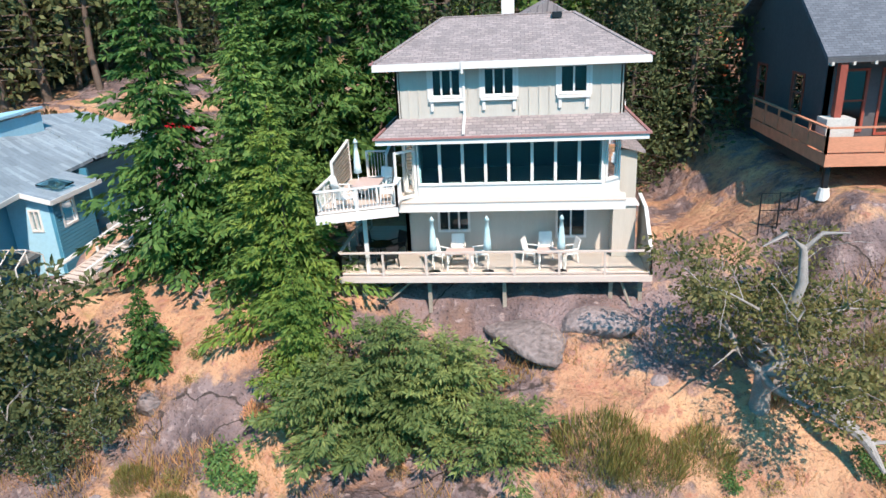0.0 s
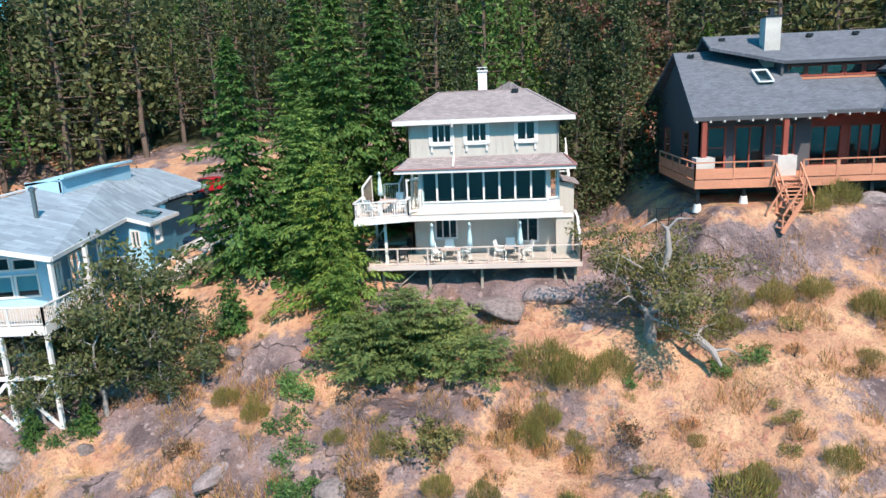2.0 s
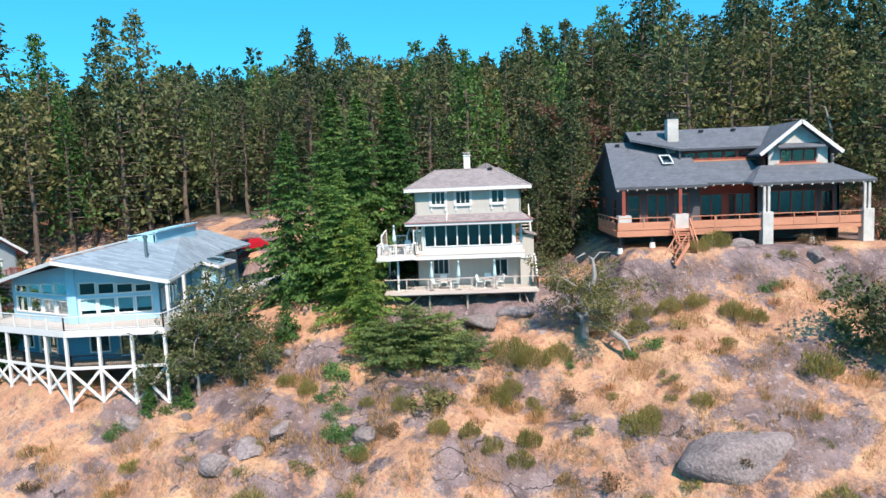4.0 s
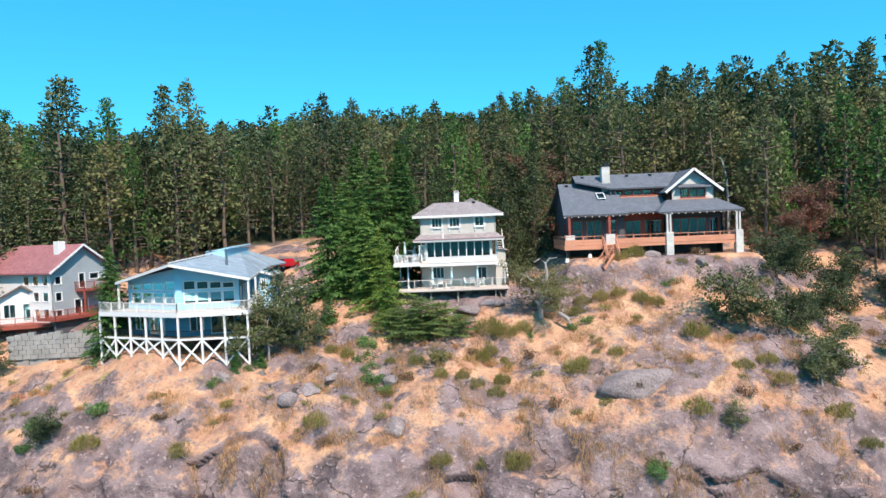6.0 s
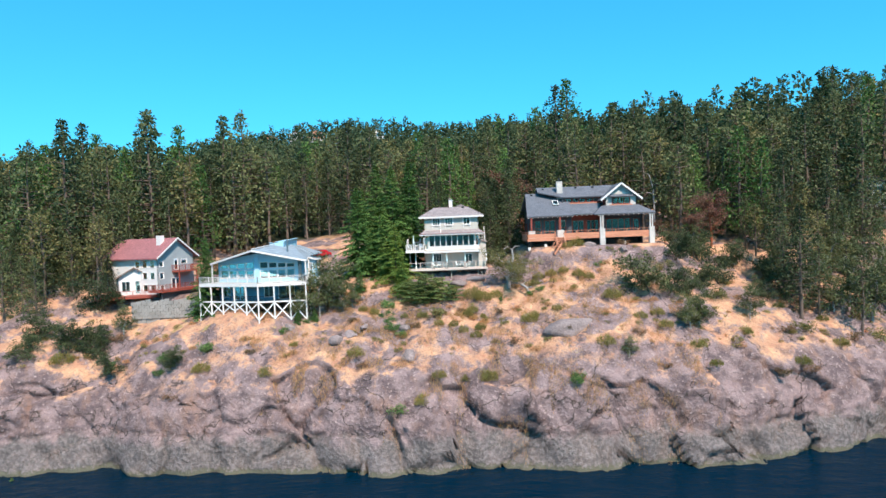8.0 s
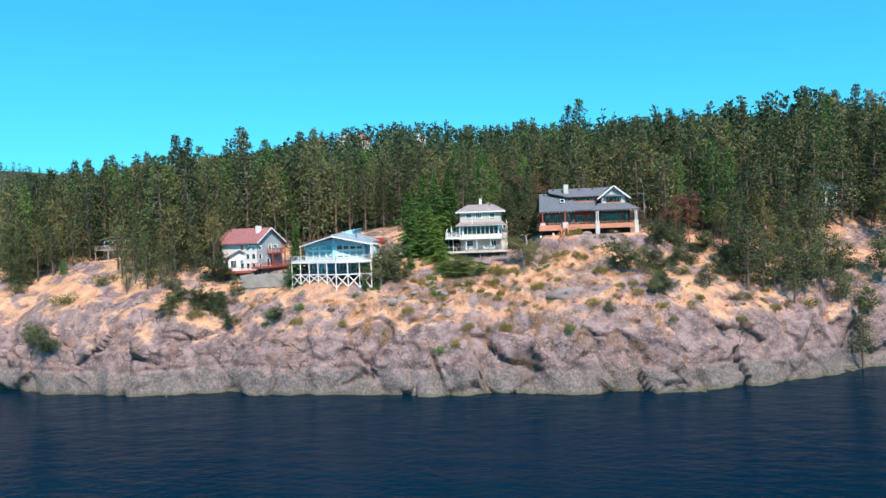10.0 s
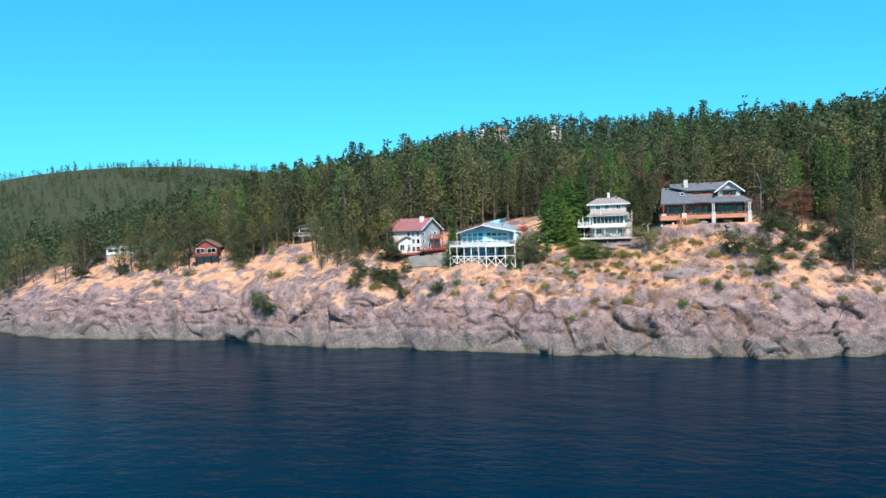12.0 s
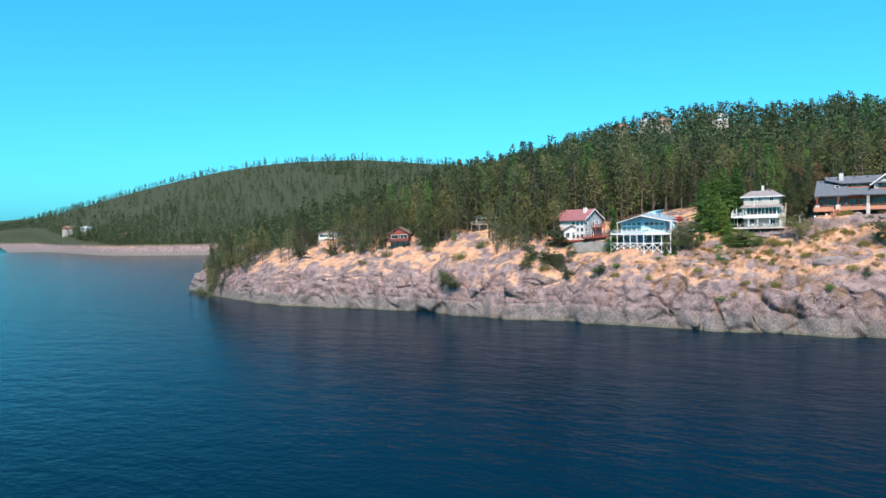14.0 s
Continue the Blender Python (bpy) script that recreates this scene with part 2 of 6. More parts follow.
def land(x, y):
    """Height of the ground, without its finest relief."""
    x, y = np.asarray(x, float), np.asarray(y, float)
    s = y - np.interp(x, SHORE_X, SHORE_Y) + wave(x, y * 0, 23, 3) * 0.9 + wave(x, y * 0.4, 8, 4) * 0.6
    h, w = np.interp(x, FORM_X, FORM_H), np.interp(x, FORM_X, FORM_W)
    z = SEA + (h - SEA) * np.interp(s / w, STEP_U, STEP_V)
    z = np.where(s < 0, np.maximum(SEA - 9, SEA + s * 1.6), z)
    z = z + 0.25 * np.clip(s - w - 5, 0, 24) + 0.133 * np.clip(s - w - 29, 0, 520)
    z = z + 82 * np.exp(-(((x + 1080) / 560) ** 2 + ((y - 900) / 330) ** 2)) + 17 * np.exp(-(((x + 110) / 190) ** 2 + ((y - 520) / 150) ** 2)) + 12 * np.exp(-(((x - 260) / 160) ** 2 + ((y - 420) / 200) ** 2))
    z = z + 3 * np.exp(-(((x - 45) / 38) ** 2 + ((y - 100) / 40) ** 2))
    z = z + 9 * np.exp(-(((x - 92) / 40) ** 2 + ((y - 72) / 38) ** 2))
    z = z + 1.9 * np.exp(-(((x + 31) / 9) ** 2 + ((y - 20.5) / 6) ** 2))
    rough = smooth(s, 2.0, 10) * (1 - 0.7 * smooth(s, w * 0.8, w * 1.1))
    z = z + rough * (wave(x, y, 19, 5) * 0.7 + wave(x, y, 8, 6) * 0.35)
    for px, py, rx, ry, pz in PADS:
        d = np.maximum(np.abs(x - px) / rx, np.abs(y - py) / ry)
        z = z + (pz - z) * (1 - smooth(d, 1.0, 1.9 if px == 0 else 1.4))
    return z


def at(x, y):
    return float(land(x, y))


def graded(lo, hi, a, b, step, grow):
    """Coordinates with an even step between a and b that widens outwards."""
    mid = list(np.arange(a, b + step / 2, step))
    left, d = [], step
    while (left[-1] if left else a) > lo:
        d *= grow
        left.append((left[-1] if left else a) - d)
    right, d = [], step
    while (right[-1] if right else mid[-1]) < hi:
        d *= grow
        right.append((right[-1] if right else mid[-1]) + d)
    return np.array(left[::-1] + mid + right)


def mesh_object(name, verts, faces, mats, parent=None, smooth_shade=False, index=None):
    me = bpy.data.meshes.new(name)
    me.from_pydata([tuple(v) for v in verts], [], [tuple(f) for f in faces])
    for m in mats if isinstance(mats, (list, tuple)) else [mats]:
        me.materials.append(m)
    if index is not None:
        me.polygons.foreach_set("material_index", index)
    if smooth_shade:
        me.polygons.foreach_set("use_smooth", [True] * len(me.polygons))
    ob = new(name, me)
    if parent:
        ob.parent = parent
    return ob


def build_ground():
    """Rows follow the shore, so that the sea cliff is finely divided."""
    xs = graded(-4000, 4000, -118, 82, 0.4, 1.05)
    rows = [-60, -30, -14, -7, -4, -2.5] + [-1.5, -0.8] + list(np.arange(-0.3, 2.4, 0.075)) + list(np.arange(2.5, 4.7, 0.18)) + list(np.arange(4.9, 31, 0.42))
    d = 0.45
    while rows[-1] < 4200:
        d *= 1.055
        rows.append(rows[-1] + d)
    X, S = np.meshgrid(xs, np.array(rows))
    Y = S + np.interp(X, SHORE_X, SHORE_Y)
    Z = land(X, Y)
    keep = np.ones_like(Z)
    for px, py, rx, ry, pz in PADS:
        keep *= smooth(np.maximum(np.abs(X - px) / rx, np.abs(Y - py) / ry), 1.0, 1.3)
    verts = np.stack([X, Y, Z], -1).reshape(-1, 3)
    amount = (smooth(S, -3.5, -1.0) * (0.06 + 0.94 * (1 - smooth(Z, 5.0, 10.5))) * (1 - smooth(np.abs(X + 20), 210, 300))).ravel() * keep.ravel()
    small = (smooth(S, 3.5, 7) * (1 - smooth(S, 70, 110))).ravel() * keep.ravel()
    for i, (x, y, z) in enumerate(verts):
        k = amount[i]
        if k > 0.02:
            # massive slabs parted by narrow clefts, a ledge above the tide
            w = 1.2 * noise.noise(Vector((x * 0.16, y * 0.16, z * 0.2)))
            p = Vector((x * 0.55 + 0.25 * z + w, y * 0.5 + w, z * 0.62 - 0.12 * x + w))
            far, near_pts = noise.voronoi(p * 0.19)
            c = near_pts[0]
            step_out = noise.cell(Vector((c.x * 91.7, c.y * 53.1, c.z * 77.3)))
            far2, pts2 = noise.voronoi(p * 0.55 + Vector((7, 3, 1)))
            c2 = pts2[0]
            step2 = noise.cell(Vector((c2.x * 37.7, c2.y * 83.1, c2.z * 57.3)))
            cleft = 1 - min(1.0, (far[1] - far[0]) / 0.10)
            cleft2 = 1 - min(1.0, (far2[1] - far2[0]) / 0.12)
            ledge = math.exp(-((z - 0.1 - 0.8 * noise.noise(Vector((x * 0.09, 4.2, 0)))) / 0.38) ** 2) * max(0.0, 0.4 + noise.noise(Vector((x * 0.13, 9.1, 0))))
            out = 1.1 * step_out + 0.35 * step2 + 0.9 * noise.noise(p * 0.35) - 1.35 * cleft * max(0.0, 0.28 + 1.9 * noise.noise(p * 0.23)) - 0.75 * cleft2 * max(0.0, noise.noise(p * 0.31 + Vector((2, 9, 4)))) - 0.8 * ledge
            verts[i, 1] -= k * out
            verts[i, 2] += k * 0.35 * out
        if small[i] > 0.02:
            q = Vector((x, y, 0))
            crag = max(0.0, noise.noise(q * 0.13 + Vector((3, 8, 0)))) * (1 - k)
            verts[i, 2] += small[i] * (0.45 * noise.noise(q * 0.35) + 0.22 * noise.noise(q * 0.9) + 1.3 * crag * abs(noise.noise(q * 0.55)))
    nx = len(xs)
    r = np.arange(len(rows) - 1)[:, None] * nx + np.arange(nx - 1)[None, :]
    faces = np.stack([r, r + 1, r + nx + 1, r + nx], -1).reshape(-1, 4)
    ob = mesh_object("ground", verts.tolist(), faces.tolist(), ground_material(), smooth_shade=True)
    tagged(ob, "rocky coastal slope with dry golden grass and grey cliffs", "ground", kind="structure")
    sea = mesh_object("water", [(-5000, -5000, SEA), (5000, -5000, SEA), (5000, 1500, SEA), (-5000, 1500, SEA)], [(0, 1, 2, 3)], water_material())
    tagged(sea, "deep blue calm sea with fine ripples", "water", kind="structure")


build_ground()


# ---- trees and shrubs ----
def tube(path, radii, sides=6):
    """A tapered limb along a path: vertices and faces."""
    vs, fs = [], []
    for i, p in enumerate(path):
        p = Vector(p)
        d = (Vector(path[min(i + 1, len(path) - 1)]) - Vector(path[max(i - 1, 0)])).normalized()
        u = d.orthogonal().normalized()
        v = d.cross(u)
        for k in range(sides):
            a = k * 2 * math.pi / sides
            vs.append(p + (u * math.cos(a) + v * math.sin(a)) * radii[i])
    for i in range(len(path) - 1):
        for k in range(sides):
            a, b = i * sides + k, i * sides + (k + 1) % sides
            fs.append((a, b, b + sides, a + sides))
    return vs, fs


def sprays(base, tip, width, count, rng, droop=0.35, size=0.35, flat=0.35, slim=0.27):
    """Pointed leaf sprays set along a branch from base to tip: triangle corners."""
    n = count
    t = rng.uniform(0.15, 1.0, n)[:, None]
    p = base + (tip - base) * t
    d = (tip - base) / (np.linalg.norm(tip - base) + 1e-6)
    side = np.cross(d, [0, 0, 1])
    side /= np.linalg.norm(side) + 1e-6
    w = rng.uniform(-1, 1, n)[:, None]
    out = d * rng.uniform(0.3, 1.0, n)[:, None] + side * w * 1.1 + np.array([0, 0, 1]) * (rng.normal(0, flat, n)[:, None] - droop)
    out /= np.linalg.norm(out, axis=1)[:, None]
    ln = size * rng.uniform(0.6, 1.4, n)[:, None]
    p = p + side * w * width * (1.1 - t) * 0.6
    q = np.cross(out, np.array([0, 0, 1]) + rng.normal(0, 0.45, (n, 3)))
    q /= np.linalg.norm(q, axis=1)[:, None] + 1e-6
    q *= ln * slim
    return np.stack([p - q * 0.6, p + out * ln * 0.45 + q, p + out * ln, p + out * ln * 0.4 - q], 1)


def quads_mesh(quads):
    v = np.concatenate(quads).reshape(-1, 3)
    f = np.arange(len(v)).reshape(-1, 4)
    return v.tolist(), f.tolist()


def conifer_parts(seed, h, r, branches=150, per=10, size=0.5, low=0.06, ragged=0.25, droop=0.35, power=0.85, slim=0.27):
    rng = np.random.default_rng(seed)
    quads = []
    for i in range(branches):
        f = low + (1 - low) * (i + rng.uniform(0, 1)) / branches
        reach = r * ((1 - f) ** power * (1 - 0.35 * max(0, 0.22 - f) / 0.22) + 0.03) * rng.uniform(1 - ragged * 1.6, 1 + ragged)
        a = i * 2.399 + rng.normal(0, 0.25)
        base = np.array([0, 0, h * f])
        rise = -droop * reach * rng.uniform(0.5, 1.3) + 0.25 * reach * f
        tip = base + np.array([math.cos(a) * reach, math.sin(a) * reach, rise])
        k = max(3, int(per * (0.35 + reach / r)))
        quads.append(sprays(base, tip, reach * 0.6, k, rng, size=size * (0.55 + 0.5 * reach / r), slim=slim))
    quads.append(sprays(np.array([0, 0, h * 0.9]), np.array([0, 0, h * 1.02]), 0.2, min(12, per), rng, droop=-0.9, size=min(0.9, size * 0.6)))
    bend = [(0.1 * math.sin(k * 1.3 + seed), 0.1 * math.cos(k * 1.7 + seed), h * k / 6) for k in range(7)]
    bend[0] = (0, 0, -0.6)
    return quads_mesh(quads), tube(bend, [h * 0.016 * (1.05 - k / 6.3) + 0.02 for k in range(7)])


def tree_thing(name, crown, trunk, leaf, bark, label, category, group=""):
    """trunk: one form, or a list of a trunk and its limbs and twigs."""
    root = new(name)
    mesh_object("crown", *crown, leaf, root)
    pieces = trunk if isinstance(trunk, list) else [trunk]
    mesh_object("trunk", *pieces[0], bark, root, True)
    for g in [g for g in pieces[1:] if len(g[0]) >= 30]:
        mesh_object("limb", *g, bark, root, True)
    twigs = [g for g in pieces[1:] if len(g[0]) < 30]
    if twigs:
        mesh_object("branchwork", *join(*twigs), bark, root, True)["kind"] = "stuff"
    tagged(root, label, category, group)
    return root


def place(x, y, size=1.0, turn=0.0, sink=0.15, lean=0.0):
    return pose(x, y, at(x, y) - sink, lean, 0, turn) @ Matrix.Scale(size, 4)


def put(ob, m):
    """A copy at m, its size taken along."""
    c = copy_thing(ob, Matrix.LocRotScale(m.translation, m.to_quaternion(), None))
    c.scale = m.to_scale()
    return c


# ---- building helpers ----
SIDING = material("cream board siding", (0.52, 0.495, 0.445), 0.75, amount=0.12, scale=2.5, bump=0.2, stretch=(6, 6, 0.5))
TRIM = material("white painted trim", (0.72, 0.71, 0.69), 0.6, amount=0.1, scale=3)
BLUESIDE = material("turquoise blue lap siding", (0.07, 0.27, 0.40), 0.65, amount=0.22, scale=2, bump=0.2, stretch=(0.4, 0.4, 5))
BLUEPALE = material("pale blue painted siding", (0.36, 0.62, 0.76), 0.65, amount=0.12, scale=2)
DARKSIDE = material("dark grey siding", (0.085, 0.09, 0.10), 0.7, amount=0.25, scale=2)
GREYSIDE = material("blue grey siding", (0.33, 0.38, 0.40), 0.7, amount=0.2, scale=2)
STONE = material("pale stone cladding", (0.62, 0.60, 0.56), 0.85, amount=0.35, scale=5, bump=0.4)
CEDAR = material("orange stained cedar", (0.62, 0.275, 0.165), 0.7, amount=0.3, scale=4, bump=0.2, stretch=(0.6, 3, 3))
REDWOOD = material("red brown stained timber", (0.32, 0.075, 0.05), 0.65, amount=0.3, scale=4)
WEATHERED = material("weathered grey wood", (0.40, 0.35, 0.29), 0.85, amount=0.4, scale=6, bump=0.4)
DECKWOOD = material("bleached deck boards", (0.60, 0.515, 0.46), 0.8, amount=0.2, scale=5, bump=0.3, stretch=(0.4, 4, 4), per_object=0.08)
TANWOOD = material("tan timber", (0.45, 0.33, 0.22), 0.8, amount=0.35, scale=5, bump=0.3)
CONCRETE = material("grey concrete", (0.42, 0.40, 0.38), 0.9, amount=0.3, scale=3, bump=0.3)
METAL = material("dark metal", (0.05, 0.05, 0.055), 0.4, 0.8, amount=0.3)
STEEL = material("galvanised flue", (0.35, 0.35, 0.36), 0.35, 0.9, amount=0.3)
PLASTIC = material("white plastic", (0.82, 0.82, 0.80), 0.45, amount=0.06)
CANVAS = material("pale aqua patterned canvas", (0.68, 0.80, 0.80), 0.85, scale=9, colour2=(0.30, 0.50, 0.55))
TABLETOP = material("pinkish table top", (0.62, 0.47, 0.42), 0.5, amount=0.15)
# dark colour stands in for the dimness of rooms behind the glass
ROOMSHADE = material("painted room shade", (0.16, 0.17, 0.17), 0.9, amount=0.3)
PINKGUTTER = material("faded red gutter", (0.40, 0.20, 0.19), 0.6, amount=0.25)
BLACKWEAVE = material("black wicker", (0.025, 0.025, 0.028), 0.6, amount=0.4, scale=20)
REDPAINT = material("red car paint", (0.45, 0.015, 0.03), 0.25, amount=0.1)
BLUEPAINT = material("dark blue car paint", (0.015, 0.035, 0.07), 0.25, amount=0.1)
RUBBER = material("tyre rubber", (0.02, 0.02, 0.02), 0.85)
WALLSTONE = material("stacked stone wall", (0.34, 0.33, 0.31), 0.9, amount=0.45, scale=4, bump=0.6)


def shingles(name, colour, colour2, width=0.32, row=0.16):
    m = material(name, colour, 0.88, amount=0.25, scale=4, bump=0.3)
    n, l = m.node_tree.nodes, m.node_tree.links
    b = n["Principled BSDF"]
    old = b.inputs["Base Color"].links[0].from_socket
    br = n.new("ShaderNodeTexBrick")
    br.inputs["Scale"].default_value = 1.0
    br.inputs["Brick Width"].default_value, br.inputs["Row Height"].default_value, br.inputs["Mortar Size"].default_value = width, row, 0.012
    br.inputs["Color1"].default_value, br.inputs["Color2"].default_value = (0.72, 0.72, 0.72, 1), (1.18, 1.15, 1.12, 1)
    br.inputs["Mortar"].default_value = (0.45, 0.45, 0.45, 1)
    l.new(n["Geometry"].outputs["Position"], br.inputs["Vector"])
    mx = n.new("ShaderNodeMix")
    mx.data_type, mx.blend_type = "RGBA", "MULTIPLY"
    mx.inputs[0].default_value = 0.8
    l.new(old, mx.inputs[6]), l.new(br.outputs[0], mx.inputs[7])
    l.new(mx.outputs[2], b.inputs["Base Color"])
    return m


ROOF_A = shingles("weathered mauve grey shingles", (0.33, 0.285, 0.285), None)
ROOF_B = shingles("pale blue grey metal shingles", (0.30, 0.375, 0.44), None, 1.2, 0.4)
ROOF_C = shingles("dark slate shingles", (0.145, 0.16, 0.19), None)
ROOF_D = shingles("maroon shingles", (0.36, 0.15, 0.16), None)
ROOF_E = shingles("brown cedar shingles", (0.22, 0.16, 0.13), None)


def glass(name, tint, rough=0.02):
    m = bpy.data.materials.new(name)
    m.use_nodes = True
    b = m.node_tree.nodes["Principled BSDF"]
    b.inputs["Base Color"].default_value = (*tint, 1)
    b.inputs["Roughness"].default_value, b.inputs["IOR"].default_value = rough, 1.5
    b.inputs["Transmission Weight"].default_value = 1.0
    return m


# the teal of the sky's reflection is put into the window tint
GLASS = glass("window glass tinted as teal reflection", (0.42, 0.74, 0.82))
CLEAR = glass("clear guard glass", (0.90, 0.96, 0.96))
BLIND = material("white drawn blind", (0.78, 0.82, 0.82), 0.7, amount=0.06)

BOXF = [(0, 1, 3, 2), (4, 6, 7, 5), (0, 4, 5, 1), (2, 3, 7, 6), (0, 2, 6, 4), (1, 5, 7, 3)]


def part(name, geo, mat, parent, label="", smooth_shade=False):
    """One mesh (vertices, faces in the thing's own axes) as a part of a thing or of a part."""
    ob = mesh_object(name, geo[0], geo[1], mat, parent, smooth_shade)
    if label:
        ob["label"] = label
    return ob


def parts(name, geos, mat, parent, label=""):
    """Alike pieces, each a part of its own; the first is given back."""
    return [part(name, g, mat, parent, label) for g in geos][0]


def several(*geos):
    return geos


def pierced(p0, p1, us, zs, solid, d0, d1):
    """One plate on the line p0-p1 between depths d0 and d1, cut into a grid of which the solid cells stay."""
    p0, p1 = Vector((*p0, 0)), Vector((*p1, 0))
    d = (p1 - p0).normalized()
    o = Vector((d.y, -d.x, 0))
    nu, nz = len(us), len(zs)
    at_ = lambda i, j, k: (i * nz + j) * 2 + k
    vs = [tuple(p0 + d * u + o * w + Vector((0, 0, z))) for u in us for z in zs for w in (d0, d1)]
    keep = lambda i, j: 0 <= i < nu - 1 and 0 <= j < nz - 1 and solid((us[i] + us[i + 1]) / 2, (zs[j] + zs[j + 1]) / 2)
    fs = []
    for i in range(nu - 1):
        for j in range(nz - 1):
            if keep(i, j):
                fs.append((at_(i, j, 1), at_(i + 1, j, 1), at_(i + 1, j + 1, 1), at_(i, j + 1, 1)))
                fs.append((at_(i, j, 0), at_(i, j + 1, 0), at_(i + 1, j + 1, 0), at_(i + 1, j, 0)))
                for di, dj, a, b in ((-1, 0, (i, j), (i, j + 1)), (1, 0, (i + 1, j + 1), (i + 1, j)), (0, -1, (i + 1, j), (i, j)), (0, 1, (i, j + 1), (i + 1, j + 1))):
                    if not keep(i + di, j + dj):
                        fs.append((at_(*a, 0), at_(*a, 1), at_(*b, 1), at_(*b, 0)))
    used = sorted({k for f in fs for k in f})
    back = {k: n for n, k in enumerate(used)}
    return [vs[k] for k in used], [tuple(back[k] for k in f) for f in fs]


def join(*geos):
    vs, fs = [], []
    for v, f in geos:
        k = len(vs)
        vs += list(v)
        fs += [tuple(i + k for i in q) for q in f]
    return vs, fs


def box(x0, x1, y0, y1, z0, z1):
    return [(x, y, z) for x in (x0, x1) for y in (y0, y1) for z in (z0, z1)], list(BOXF)


def beam(p, q, w=0.1, h=None):
    """A straight squared timber from p to q."""
    p, q = Vector(p), Vector(q)
    h = h or w
    d = (q - p).normalized()
    u = d.cross((0, 0, 1))
    u = u.normalized() if u.length > 1e-3 else Vector((1, 0, 0))
    v = u.cross(d)
    vs = [c + u * a * w / 2 + v * b * h / 2 for c in (p, q) for a in (-1, 1) for b in (-1, 1)]
    return [tuple(v_) for v_ in vs], list(BOXF)


def slab(poly, z0, z1):
    """A flat plate with the outline poly."""
    n = len(poly)
    vs = [(x, y, z0) for x, y in poly] + [(x, y, z1) for x, y in poly]
    return vs, [tuple(range(n))[::-1], tuple(range(n, 2 * n))] + [(k, (k + 1) % n, n + (k + 1) % n, n + k) for k in range(n)]


def sheet(pts, thick=0.16):
    """A roof plane through the corners pts, with thickness below."""
    n = len(pts)
    vs = [tuple(p) for p in pts] + [(p[0], p[1], p[2] - thick) for p in pts]
    return vs, [tuple(range(n)), tuple(range(n, 2 * n))[::-1]] + [(k, n + k, n + (k + 1) % n, (k + 1) % n) for k in range(n)]


def along(p0, p1, u0, u1, d0, d1, z0, z1):
    """A box on the line p0-p1: from u0 to u1 along it, d0 to d1 outward (to its right), z0 to z1."""
    p0, p1 = Vector((*p0, 0)), Vector((*p1, 0))
    d = (p1 - p0).normalized()
    o = Vector((d.y, -d.x, 0))
    return [tuple(p0 + d * u + o * w + Vector((0, 0, z))) for u in (u0, u1) for w in (d0, d1) for z in (z0, z1)], list(BOXF)


def window(parent, p0, p1, u0, u1, z0, z1, cols=1, rows=1, frame_mat=None, pane_mat=None, name="window", blind=0.0, deep=0.06, f=0.055):
    edge_ = min(0.05, f)
    us = [u0 - edge_, u0 + f] + [u0 + (u1 - u0) * k / cols + e for k in range(1, cols) for e in (-0.035, 0.035)] + [u1 - f, u1 + edge_]
    zs = [z0 - 0.05, z0 + f] + [z0 + (z1 - z0) * k / rows + e for k in range(1, rows) for e in (-0.03, 0.03)] + [z1 - f, z1 + 0.05]
    inside = lambda v, cuts: any(cuts[k] < v < cuts[k + 1] for k in range(1, len(cuts) - 1, 2))
    w = part(name, pierced(p0, p1, us, zs, lambda u, z: not (inside(u, us) and inside(z, zs)), -0.1, deep), frame_mat or TRIM, parent)
    for i in range(cols):
        for j in range(rows):
            a, b = u0 + (u1 - u0) * i / cols, u0 + (u1 - u0) * (i + 1) / cols
            c, d = z0 + (z1 - z0) * j / rows, z0 + (z1 - z0) * (j + 1) / rows
            g = part("pane", along(p0, p1, a + 0.02, b - 0.02, -0.045, -0.035, c + 0.02, d - 0.02), pane_mat or GLASS, w)
            g.visible_shadow = False
            if blind and j == rows - 1:
                part("blind", along(p0, p1, a + 0.04, b - 0.04, -0.12, -0.10, d - (z1 - z0) * blind, d - 0.02), BLIND, w, "white drawn window blind")
    return w


def wall(parent, p0, p1, z0, z1, mat, holes=(), thick=0.18, frame_mat=None, pane_mat=None, name="wall", f=0.055):
    """A wall from p0 to p1 whose outside is to the right of that way. holes: (u0, u1, w0, w1, cols, rows, blind)."""
    length = (Vector(p1) - Vector(p0)).length
    us = sorted({0.0, length, *[h[0] for h in holes], *[h[1] for h in holes]})
    zs = sorted({z0, z1, *[h[2] for h in holes], *[h[3] for h in holes]})
    w = part(name, pierced(p0, p1, us, zs, lambda u, z: not any(h[0] <= u <= h[1] and h[2] <= z <= h[3] for h in holes), -thick, 0), mat, parent)
    for h in holes:
        window(parent, p0, p1, h[0], h[1], h[2], h[3], h[4], h[5], frame_mat, pane_mat, blind=h[6] if len(h) > 6 else 0.0, f=f)
    return w


